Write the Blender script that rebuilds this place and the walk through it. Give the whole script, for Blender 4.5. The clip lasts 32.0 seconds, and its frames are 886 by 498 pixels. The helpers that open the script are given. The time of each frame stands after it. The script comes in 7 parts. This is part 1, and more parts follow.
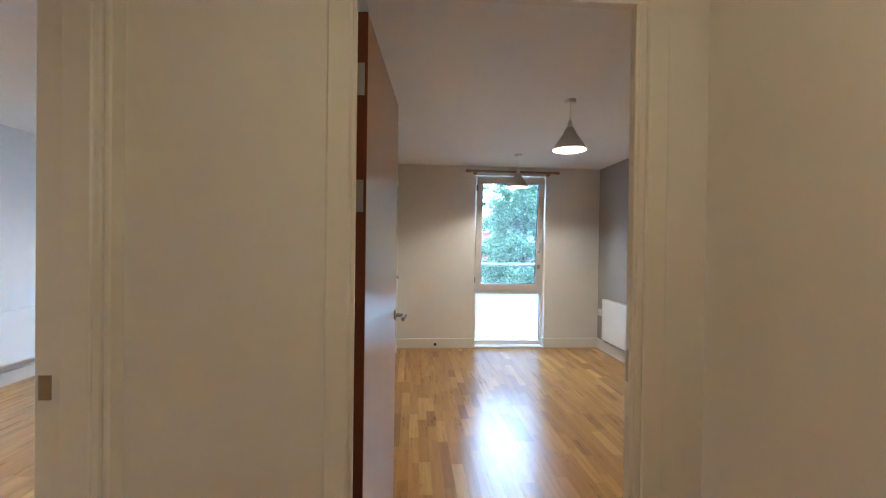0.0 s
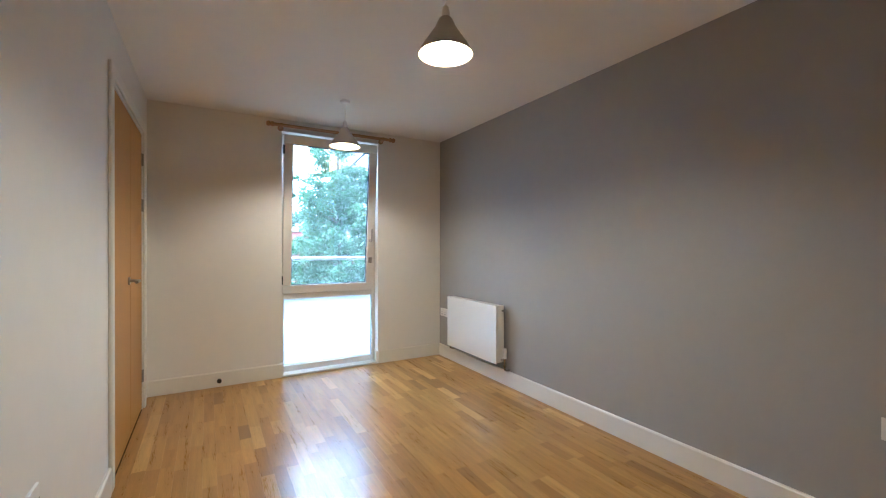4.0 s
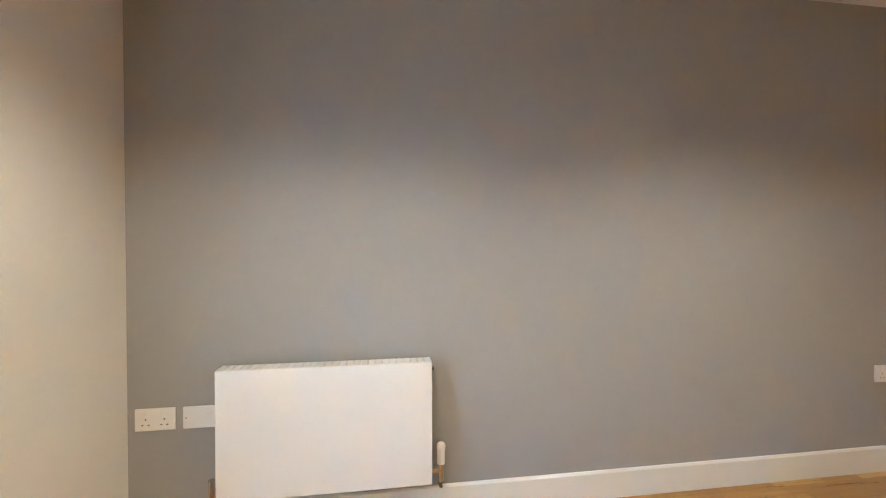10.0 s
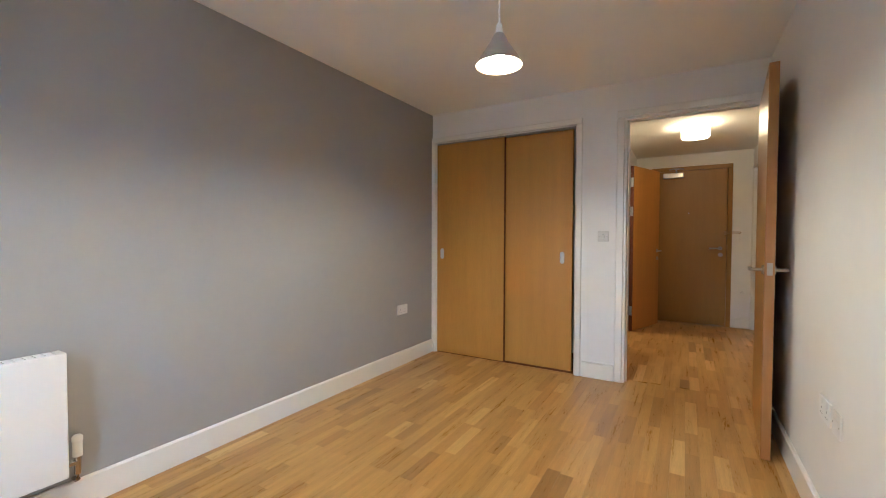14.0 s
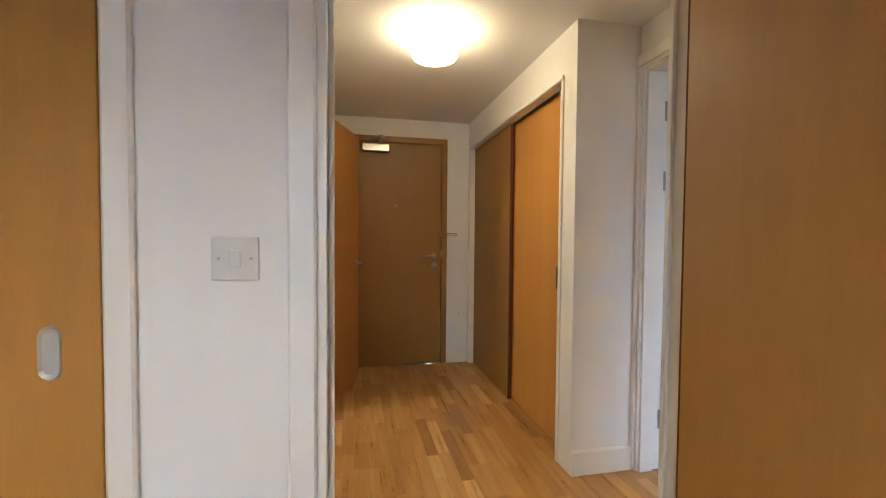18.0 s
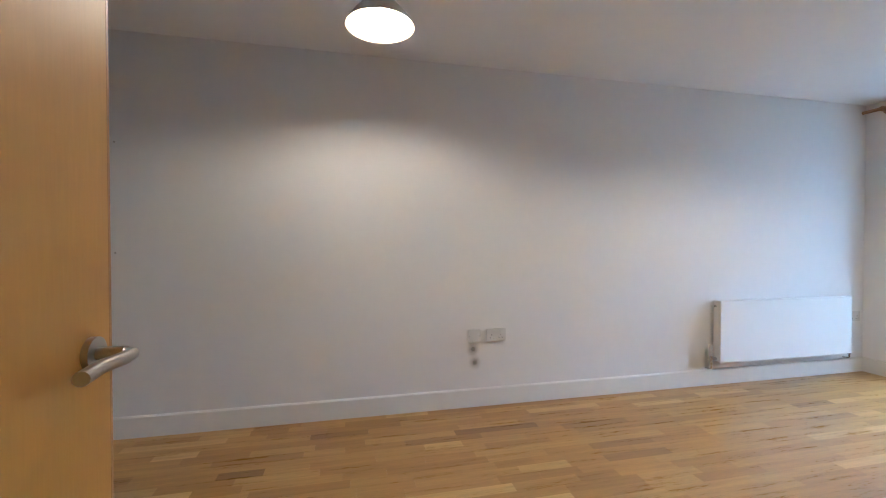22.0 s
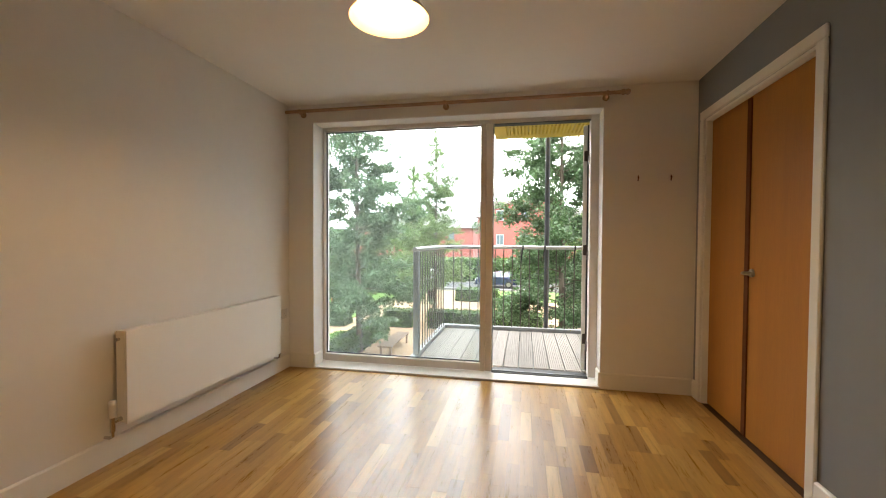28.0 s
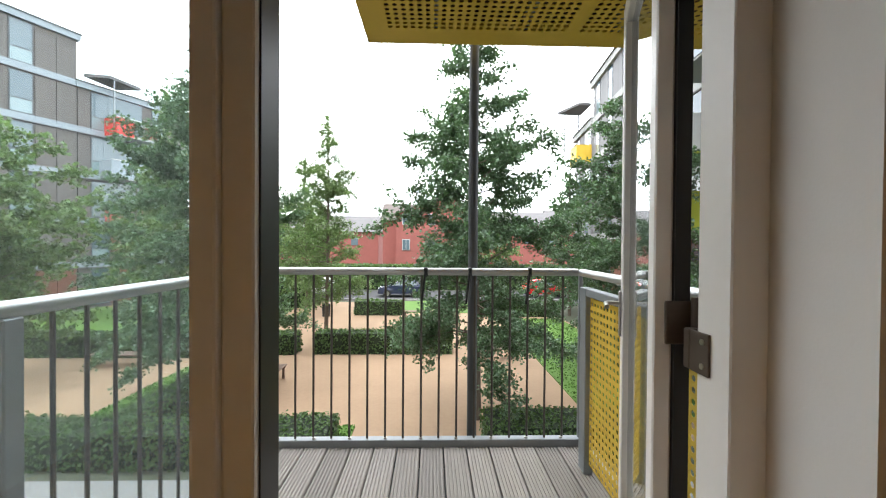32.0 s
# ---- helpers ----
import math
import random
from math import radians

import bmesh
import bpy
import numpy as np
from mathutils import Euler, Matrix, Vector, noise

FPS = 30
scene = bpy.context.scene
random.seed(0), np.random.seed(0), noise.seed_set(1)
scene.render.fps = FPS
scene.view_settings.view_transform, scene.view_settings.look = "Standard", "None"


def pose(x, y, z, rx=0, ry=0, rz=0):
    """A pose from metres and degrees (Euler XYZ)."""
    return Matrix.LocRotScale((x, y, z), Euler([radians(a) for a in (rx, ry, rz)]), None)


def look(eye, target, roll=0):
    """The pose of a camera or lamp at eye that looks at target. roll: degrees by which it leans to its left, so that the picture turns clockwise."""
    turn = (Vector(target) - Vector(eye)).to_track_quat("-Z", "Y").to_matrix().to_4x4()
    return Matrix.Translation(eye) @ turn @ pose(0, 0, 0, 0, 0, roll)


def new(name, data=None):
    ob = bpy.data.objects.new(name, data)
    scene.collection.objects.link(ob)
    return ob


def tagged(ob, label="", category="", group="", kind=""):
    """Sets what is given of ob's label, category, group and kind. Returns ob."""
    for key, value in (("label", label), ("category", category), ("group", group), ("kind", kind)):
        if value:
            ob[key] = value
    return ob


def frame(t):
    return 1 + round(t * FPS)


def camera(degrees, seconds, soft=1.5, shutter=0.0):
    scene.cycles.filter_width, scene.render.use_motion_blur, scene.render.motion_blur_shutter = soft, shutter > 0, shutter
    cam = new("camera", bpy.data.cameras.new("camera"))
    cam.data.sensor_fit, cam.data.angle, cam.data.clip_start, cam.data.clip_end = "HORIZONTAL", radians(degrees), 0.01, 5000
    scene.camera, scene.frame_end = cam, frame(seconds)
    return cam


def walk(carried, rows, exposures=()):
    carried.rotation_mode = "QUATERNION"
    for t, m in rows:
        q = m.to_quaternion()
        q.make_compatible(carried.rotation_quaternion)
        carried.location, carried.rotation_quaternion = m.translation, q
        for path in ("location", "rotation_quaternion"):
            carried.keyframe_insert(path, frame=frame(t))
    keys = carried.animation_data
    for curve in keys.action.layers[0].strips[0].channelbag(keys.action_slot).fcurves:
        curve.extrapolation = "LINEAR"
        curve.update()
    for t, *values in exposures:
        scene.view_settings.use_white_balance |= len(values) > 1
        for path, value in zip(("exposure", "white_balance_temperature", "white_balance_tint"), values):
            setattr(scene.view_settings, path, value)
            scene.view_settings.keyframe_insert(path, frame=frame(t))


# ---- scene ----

# ---- camera ----
cam = camera(94.36, 32.0, soft=1.1)
PATH = [
    (0, (-2.498, -5.383, 1.350), (-2.354, -3.388, 1.333), 0.78),
    (0.5, (-2.470, -5.158, 1.350), (-2.354, -3.162, 1.329), 0.66),
    (1, (-2.437, -4.942, 1.355), (-2.273, -2.949, 1.343), 0.69),
    (1.5, (-2.406, -4.725, 1.348), (-2.143, -2.742, 1.333), 0.62),
    (2, (-2.372, -4.513, 1.323), (-1.958, -2.556, 1.302), 0.56),
    (2.5, (-2.338, -4.327, 1.291), (-1.730, -2.421, 1.271), 0.47),
    (3, (-2.311, -4.191, 1.258), (-1.531, -2.349, 1.238), 0.37),
    (3.5, (-2.301, -4.113, 1.232), (-1.391, -2.332, 1.215), 0.25),
    (4, (-2.289, -4.057, 1.212), (-1.293, -2.323, 1.204), 0.10),
    (4.5, (-2.266, -3.992, 1.193), (-1.213, -2.291, 1.190), -0.09),
    (6.5, (-2.097, -3.143, 1.219), (-0.914, -1.531, 1.190), 0.26),
    (7, (-2.074, -2.841, 1.208), (-0.816, -1.287, 1.178), 0.29),
    (7.5, (-2.038, -2.514, 1.200), (-0.657, -1.068, 1.176), 0.26),
    (8, (-1.993, -2.166, 1.187), (-0.456, -0.887, 1.164), 0.15),
    (8.5, (-1.925, -1.803, 1.182), (-0.224, -0.750, 1.165), -0.06),
    (9, (-1.839, -1.484, 1.186), (0.043, -0.807, 1.176), -0.13),
    (9.5, (-1.762, -1.221, 1.190), (0.228, -1.015, 1.179), -0.14),
    (10, (-1.778, -1.001, 1.186), (0.201, -1.291, 1.161), -0.10),
    (10.5, (-1.897, -0.812, 1.184), (-0.025, -1.514, 1.153), 0.00),
    (11, (-2.001, -0.687, 1.178), (-0.288, -1.718, 1.145), -0.01),
    (11.5, (-2.072, -0.610, 1.172), (-0.522, -1.873, 1.135), -0.02),
    (12, (-2.128, -0.545, 1.172), (-0.732, -1.977, 1.133), 0.05),
    (12.5, (-2.174, -0.506, 1.174), (-0.901, -2.049, 1.131), 0.12),
    (13, (-2.215, -0.500, 1.174), (-1.036, -2.115, 1.127), 0.13),
    (13.5, (-2.232, -0.516, 1.170), (-1.131, -2.185, 1.118), 0.14),
    (14, (-2.231, -0.564, 1.166), (-1.213, -2.284, 1.111), 0.16),
    (14.5, (-2.207, -0.645, 1.159), (-1.282, -2.417, 1.103), 0.21),
    (16.5, (-1.777, -1.989, 1.211), (-1.540, -3.974, 1.142), 0.07),
    (17, (-1.780, -2.414, 1.213), (-1.742, -4.413, 1.144), 0.16),
    (17.5, (-1.814, -2.841, 1.216), (-2.000, -4.831, 1.149), 0.37),
    (18, (-1.874, -3.252, 1.226), (-2.298, -5.206, 1.163), 0.47),
    (18.5, (-1.958, -3.626, 1.221), (-2.642, -5.505, 1.170), 0.49),
    (19, (-2.105, -3.986, 1.197), (-3.086, -5.728, 1.150), 0.43),
    (19.5, (-2.291, -4.287, 1.166), (-3.580, -5.816, 1.124), 0.32),
    (20, (-2.518, -4.507, 1.150), (-4.098, -5.733, 1.124), 0.25),
    (20.5, (-2.789, -4.605, 1.133), (-4.587, -5.481, 1.107), 0.25),
    (21, (-3.040, -4.671, 1.131), (-4.989, -5.116, 1.100), 0.23),
    (21.5, (-3.264, -4.707, 1.149), (-5.263, -4.701, 1.120), 0.14),
    (22, (-3.478, -4.685, 1.167), (-5.427, -4.238, 1.133), 0.08),
    (22.5, (-3.681, -4.614, 1.165), (-5.495, -3.771, 1.115), 0.21),
    (23, (-3.836, -4.565, 1.157), (-5.460, -3.399, 1.098), 0.46),
    (23.5, (-3.924, -4.558, 1.153), (-5.340, -3.147, 1.103), 0.64),
    (24, (-3.944, -4.548, 1.147), (-5.179, -2.976, 1.106), 0.65),
    (24.5, (-3.932, -4.533, 1.143), (-5.020, -2.855, 1.106), 0.60),
    (25, (-3.916, -4.511, 1.139), (-4.878, -2.759, 1.104), 0.55),
    (25.5, (-3.912, -4.466, 1.137), (-4.764, -2.657, 1.102), 0.53),
    (26, (-3.922, -4.405, 1.137), (-4.673, -2.552, 1.100), 0.49),
    (26.5, (-3.960, -4.267, 1.142), (-4.618, -2.379, 1.105), 0.47),
    (28.5, (-4.145, -3.264, 1.201), (-4.468, -1.291, 1.150), 0.35),
    (29, (-4.163, -2.917, 1.204), (-4.429, -0.936, 1.153), 0.43),
    (29.5, (-4.178, -2.568, 1.205), (-4.374, -0.579, 1.156), 0.44),
    (30, (-4.173, -2.199, 1.208), (-4.298, -0.204, 1.162), 0.33),
    (30.5, (-4.160, -1.810, 1.212), (-4.217, 0.188, 1.166), 0.17),
    (31, (-4.144, -1.422, 1.231), (-4.136, 0.578, 1.194), 0.18),
    (31.5, (-4.124, -1.032, 1.245), (-4.057, 0.967, 1.212), 0.29),
    (32, (-4.097, -0.648, 1.260), (-4.044, 1.351, 1.236), 0.40),
]
EXPOSURES = [
    (0.0, 1.25, 4300, 5),
    (2.0, 1.4, 4150, 5),
    (4.0, 1.25, 4350, 5),
    (6.5, 1.0, 4400, 5),
    (8.0, 0.6, 4450, 5),
    (9.0, 0.65, 4850, 5),
    (10.0, 1.7, 4650, 5),
    (12.0, 1.75, 4450, 5),
    (14.0, 1.7, 4350, 5),
    (16.5, 1.9, 4650, 5),
    (17.0, 1.95, 4450, 5),
    (18.0, 1.75, 4350, 5),
    (18.6, 1.6, 5100, 5),
    (19.0, 2.0, 4550, 5),
    (20.0, 1.9, 4250, 5),
    (20.5, 1.85, 4200, 5),
    (21.0, 1.6, 4150, 5),
    (22.0, 1.3, 4150, 5),
    (23.0, 0.35, 4650, 5),
    (24.0, 0.18, 6700, 9),
    (26.0, 0.3, 6950, 9),
    (29.0, 0.2, 6450, 9),
    (30.0, -0.1, 6300, 9),
    (31.0, -0.57, 6400, 9),
    (32.0, -0.9, 6300, 9),
]
walk(cam, [(t, look(eye, target, roll)) for t, eye, target, roll in PATH], EXPOSURES)

# ---- world and large lights ----
world = bpy.data.worlds.new("overcast_sky")
scene.world = world
world.use_nodes = True
wn, wl = world.node_tree.nodes, world.node_tree.links
wn.clear()
w_out = wn.new("ShaderNodeOutputWorld")
w_bg = wn.new("ShaderNodeBackground")
w_sky = wn.new("ShaderNodeTexSky")
w_sky.sky_type = "NISHITA"
w_sky.sun_disc = False
w_sky.sun_elevation = radians(48)
w_sky.sun_rotation = radians(200)
w_sky.air_density = 1.0
w_sky.dust_density = 3.0
w_co = wn.new("ShaderNodeTexCoord")
w_map = wn.new("ShaderNodeMapping")
w_map.inputs["Scale"].default_value = (1.0, 1.0, 2.6)
w_noise = wn.new("ShaderNodeTexNoise")
w_noise.inputs["Scale"].default_value = 2.2
w_noise.inputs["Detail"].default_value = 5.0
w_ramp = wn.new("ShaderNodeValToRGB")
w_ramp.color_ramp.elements[0].position = 0.32
w_ramp.color_ramp.elements[0].color = (53, 55, 59, 1)
w_ramp.color_ramp.elements[1].position = 0.66
w_ramp.color_ramp.elements[1].color = (80, 80, 80, 1)
w_mix = wn.new("ShaderNodeMixRGB")
w_mix.inputs[0].default_value = 0.86
wl.new(w_co.outputs["Generated"], w_map.inputs[0])
wl.new(w_map.outputs[0], w_noise.inputs["Vector"])
wl.new(w_noise.outputs[0], w_ramp.inputs[0])
wl.new(w_sky.outputs[0], w_mix.inputs[1])
wl.new(w_ramp.outputs[0], w_mix.inputs[2])
wl.new(w_mix.outputs[0], w_bg.inputs[0])
w_bg.inputs[1].default_value = 0.14
wl.new(w_bg.outputs[0], w_out.inputs[0])

sun = new("sun", bpy.data.lights.new("sun", "SUN"))
sun.data.energy, sun.data.angle, sun.data.color = 3.0, radians(14), (1.0, 0.96, 0.9)
sun.matrix_world = look((0, 0, 30), (10, 24, 0))

# ---- materials ----
def material(name, base, rough=0.5, metal=0.0, spec=0.5, vary=0.0, scale=6.0, stretch=(1, 1, 1), bump=0.0,
             bump_scale=60.0, coat=0.0, piece=None, piece_vary=0.0, dark=None, rough_vary=0.0):
    """A surface with a large and a fine variation of its colour, and fine relief. piece: 'object' or 'island'."""
    m = bpy.data.materials.new(name)
    m.use_nodes = True
    n, l = m.node_tree.nodes, m.node_tree.links
    b = n["Principled BSDF"]
    b.inputs["Base Color"].default_value = (*base, 1)
    b.inputs["Roughness"].default_value = rough
    b.inputs["Metallic"].default_value = metal
    b.inputs["Specular IOR Level"].default_value = spec
    b.inputs["Coat Weight"].default_value = coat
    b.inputs["Coat Roughness"].default_value = 0.12
    co = n.new("ShaderNodeTexCoord")
    mp = n.new("ShaderNodeMapping")
    mp.inputs["Scale"].default_value = stretch
    l.new(co.outputs["Object"], mp.inputs[0])
    colour = None
    if vary > 0:
        big, fine = n.new("ShaderNodeTexNoise"), n.new("ShaderNodeTexNoise")
        big.inputs["Scale"].default_value = scale
        big.inputs["Detail"].default_value = 4
        fine.inputs["Scale"].default_value = scale * 9
        fine.inputs["Detail"].default_value = 5
        l.new(mp.outputs[0], big.inputs["Vector"])
        l.new(mp.outputs[0], fine.inputs["Vector"])
        add = n.new("ShaderNodeMath")
        add.operation = "MULTIPLY_ADD"
        l.new(big.outputs[0], add.inputs[0])
        add.inputs[1].default_value = 0.6
        half = n.new("ShaderNodeMath")
        half.operation = "MULTIPLY"
        half.inputs[1].default_value = 0.4
        l.new(fine.outputs[0], half.inputs[0])
        l.new(half.outputs[0], add.inputs[2])
        mix = n.new("ShaderNodeMixRGB")
        low = dark or tuple(c * (1 - vary) for c in base)
        high = tuple(min(1.0, c * (1 + vary)) for c in base)
        mix.inputs[1].default_value = (*low, 1)
        mix.inputs[2].default_value = (*high, 1)
        l.new(add.outputs[0], mix.inputs[0])
        colour = mix.outputs[0]
        if rough_vary > 0:
            r = n.new("ShaderNodeMath")
            r.operation = "MULTIPLY_ADD"
            l.new(add.outputs[0], r.inputs[0])
            r.inputs[1].default_value = rough_vary
            r.inputs[2].default_value = rough - rough_vary / 2
            l.new(r.outputs[0], b.inputs["Roughness"])
    if piece:
        src = n.new("ShaderNodeObjectInfo" if piece == "object" else "ShaderNodeNewGeometry")
        hsv = n.new("ShaderNodeHueSaturation")
        val = n.new("ShaderNodeMath")
        val.operation = "MULTIPLY_ADD"
        l.new(src.outputs["Random" if piece == "object" else "Random Per Island"], val.inputs[0])
        val.inputs[1].default_value = 2 * piece_vary
        val.inputs[2].default_value = 1 - piece_vary
        l.new(val.outputs[0], hsv.inputs["Value"])
        if colour:
            l.new(colour, hsv.inputs["Color"])
        else:
            hsv.inputs["Color"].default_value = (*base, 1)
        colour = hsv.outputs[0]
    if colour:
        l.new(colour, b.inputs["Base Color"])
    if bump > 0:
        bt, bn = n.new("ShaderNodeTexNoise"), n.new("ShaderNodeBump")
        bt.inputs["Scale"].default_value = bump_scale
        bt.inputs["Detail"].default_value = 3
        l.new(mp.outputs[0], bt.inputs["Vector"])
        bn.inputs["Strength"].default_value = bump
        bn.inputs["Distance"].default_value = 0.004
        l.new(bt.outputs[0], bn.inputs["Height"])
        l.new(bn.outputs[0], b.inputs["Normal"])
    return m


def oak_floor(name, piece):
    """Lacquered oak staves: most of a middle tan, a few dark or pale, with streaks along y."""
    m = material(name, (0.5, 0.5, 0.5), rough=0.28, spec=0.48, vary=0.60, scale=4.0, stretch=(9, 0.5, 9), bump=0.012, bump_scale=20, rough_vary=0.06)
    n, l = m.node_tree.nodes, m.node_tree.links
    src = n.new("ShaderNodeObjectInfo" if piece == "object" else "ShaderNodeNewGeometry")
    ramp = n.new("ShaderNodeValToRGB")
    tones = ((0.0, (0.24, 0.12, 0.028)), (0.07, (0.35, 0.184, 0.040)), (0.5, (0.415, 0.225, 0.050)), (0.88, (0.47, 0.268, 0.068)), (1.0, (0.62, 0.39, 0.13)))
    while len(ramp.color_ramp.elements) < len(tones):
        ramp.color_ramp.elements.new(0.5)
    for e, (at, c) in zip(ramp.color_ramp.elements, tones):
        e.position, e.color = at, (*c, 1)
    l.new(src.outputs["Random" if piece == "object" else "Random Per Island"], ramp.inputs[0])
    grain = n["Principled BSDF"].inputs["Base Color"].links[0].from_socket
    twice, mul = n.new("ShaderNodeVectorMath"), n.new("ShaderNodeVectorMath")
    twice.operation, mul.operation = "SCALE", "MULTIPLY"
    twice.inputs["Scale"].default_value = 2.0
    l.new(grain, twice.inputs[0])
    l.new(twice.outputs[0], mul.inputs[0])
    l.new(ramp.outputs[0], mul.inputs[1])
    l.new(mul.outputs[0], n["Principled BSDF"].inputs["Base Color"])
    return m


def emitter(name, colour, strength):
    m = bpy.data.materials.new(name)
    m.use_nodes = True
    b = m.node_tree.nodes["Principled BSDF"]
    b.inputs["Base Color"].default_value = (0.9, 0.88, 0.82, 1)
    b.inputs["Emission Color"].default_value = (*colour, 1)
    b.inputs["Emission Strength"].default_value = strength
    return m


def glass(name, tint=(1, 1, 1), rough=0.0, ior=1.45):
    m = bpy.data.materials.new(name)
    m.use_nodes = True
    b = m.node_tree.nodes["Principled BSDF"]
    b.inputs["Base Color"].default_value = (*tint, 1)
    b.inputs["Roughness"].default_value = rough
    b.inputs["IOR"].default_value = ior
    b.inputs["Transmission Weight"].default_value = 1.0
    return m


def see_through(m, colour, share):
    """Let light pass diffusely through a thin sheet or leaf."""
    n, l = m.node_tree.nodes, m.node_tree.links
    tr, mx = n.new("ShaderNodeBsdfTranslucent"), n.new("ShaderNodeMixShader")
    tr.inputs[0].default_value = (*colour, 1)
    mx.inputs[0].default_value = share
    out = n["Material Output"]
    l.new(n["Principled BSDF"].outputs[0], mx.inputs[1])
    l.new(tr.outputs[0], mx.inputs[2])
    l.new(mx.outputs[0], out.inputs[0])
    return m


M_WHITE = material("white_wall_paint", (0.80, 0.782, 0.745), rough=0.62, vary=0.05, scale=1.4, bump=0.06, bump_scale=180, spec=0.35)
M_GREY = material("grey_wall_paint", (0.366, 0.357, 0.346), rough=0.6, vary=0.07, scale=1.6, bump=0.05, bump_scale=180, spec=0.35)
M_BLUEGREY = material("blue_grey_wall_paint", (0.23, 0.245, 0.26), rough=0.6, vary=0.06, scale=1.6, bump=0.05, bump_scale=180, spec=0.35)
M_CEIL = material("ceiling_paint", (0.86, 0.848, 0.82), rough=0.7, vary=0.04, scale=1.2, bump=0.05, bump_scale=140, spec=0.3)
M_GLOSS = material("white_gloss_paint", (0.8, 0.78, 0.72), rough=0.32, vary=0.05, scale=3, bump=0.03, bump_scale=40)
M_RAD = material("radiator_enamel", (0.82, 0.8, 0.75), rough=0.28, vary=0.03, scale=4)
M_OAK_P = oak_floor("oak_stave", "object")
M_OAK_J = oak_floor("oak_staves_joined", "island")
# dark floor joints; also the shade colour behind the soffit holes
M_JOINT_AND_SHADE = material("floor_joint_and_hole_shade", (0.07, 0.035, 0.015), rough=0.8, vary=0.2, scale=5)
M_LACQUER = material("lacquered_oak_veneer", (0.39, 0.20, 0.027), rough=0.30, spec=0.8, vary=0.22, scale=3.2, stretch=(5, 5, 0.5), rough_vary=0.06)
M_DOOR = material("oak_veneer", (0.45, 0.222, 0.028), rough=0.46, spec=0.4, vary=0.22, scale=3.2, stretch=(5, 5, 0.5), bump=0.06, bump_scale=40, rough_vary=0.08)
M_DOOR_WARM = material("reddish_oak_veneer", (0.43, 0.178, 0.030), rough=0.46, spec=0.35, vary=0.24, scale=3.2, stretch=(5, 5, 0.5), bump=0.05, bump_scale=40, rough_vary=0.08)
M_DOOR_DK = material("brown_oak_veneer", (0.29, 0.152, 0.020), rough=0.42, spec=0.4, vary=0.2, scale=3.2, stretch=(5, 5, 0.5), bump=0.06, bump_scale=40, rough_vary=0.08)
M_VENEER = material("streaked_oak_veneer", (0.54, 0.272, 0.034), rough=0.4, vary=0.3, scale=1.7, stretch=(7, 7, 0.12), bump=0.06, bump_scale=40, rough_vary=0.08)
M_LIP = material("hardwood_lipping", (0.13, 0.045, 0.02), rough=0.75, spec=0.12, vary=0.25, scale=6, stretch=(4, 4, 0.6), bump=0.08)
M_EDGE = material("oak_edge_strip", (0.33, 0.16, 0.042), rough=0.42, vary=0.2, scale=6, stretch=(4, 4, 0.6))
M_STEEL = material("brushed_steel", (0.45, 0.43, 0.40), rough=0.28, metal=1.0, vary=0.08, scale=20, stretch=(1, 1, 8))
M_ALU = material("satin_aluminium", (0.62, 0.62, 0.61), rough=0.42, metal=0.7, vary=0.06, scale=20)
M_HINGE_DK = material("brown_black_hinge", (0.11, 0.085, 0.07), rough=0.45, metal=0.6, vary=0.2, scale=30)
M_BALCOL = material("dark_grey_column_paint", (0.06, 0.063, 0.068), rough=0.5, vary=0.2, scale=8)
M_BAR = material("dark_weathered_bar", (0.085, 0.075, 0.065), rough=0.6, metal=0.3, vary=0.3, scale=12)
M_HINGE = material("hinge_steel", (0.36, 0.345, 0.32), rough=0.38, metal=1.0, vary=0.15, scale=30)
M_PLASTIC = material("white_plastic", (0.8, 0.79, 0.76), rough=0.35, vary=0.03, scale=8)
M_PLASTIC_OLD = material("aged_white_plastic", (0.67, 0.65, 0.61), rough=0.4, vary=0.06, scale=8)
M_BLACK = material("black_plastic", (0.012, 0.012, 0.013), rough=0.45, vary=0.2, scale=10)
M_UPVC = material("white_window_frame", (0.74, 0.71, 0.66), rough=0.38, vary=0.05, scale=4, bump=0.02)
M_DARKALU = material("dark_grey_aluminium", (0.035, 0.036, 0.038), rough=0.4, metal=0.2, vary=0.15, scale=10)
M_GASKET = material("rubber_gasket", (0.015, 0.016, 0.018), rough=0.6, vary=0.2, scale=15)
M_GLASS = see_through(glass("window_glass", (0.89, 0.97, 0.985)), (0.80, 0.90, 0.95), 0.02)   # a thin film of dust scatters a little light
M_FROST = see_through(material("opal_glass", (0.86, 0.93, 0.94), rough=0.35, vary=0.02, scale=3), (0.665, 0.69, 0.69), 0.93)
M_POLE = material("beech_curtain_pole", (0.36, 0.22, 0.12), rough=0.45, vary=0.2, scale=5, stretch=(0.6, 5, 5))
M_SHADE = material("grey_metal_shade", (0.48, 0.455, 0.42), rough=0.42, vary=0.06, scale=6)
M_SHADE_IN = material("white_shade_lining", (0.30, 0.215, 0.12), rough=0.5)
M_BULB = emitter("warm_bulb", (1.0, 0.71, 0.39), 680.0)
M_BULB_L = emitter("warmer_bulb", (1.0, 0.625, 0.31), 640.0)
M_BULB_D = emitter("dimmer_bulb", (1.0, 0.66, 0.35), 440.0)
M_SPOT = emitter("recessed_lamp", (1.0, 0.80, 0.56), 10.0)
M_DRUM = emitter("opal_drum_light", (1.0, 0.615, 0.24), 10.0)
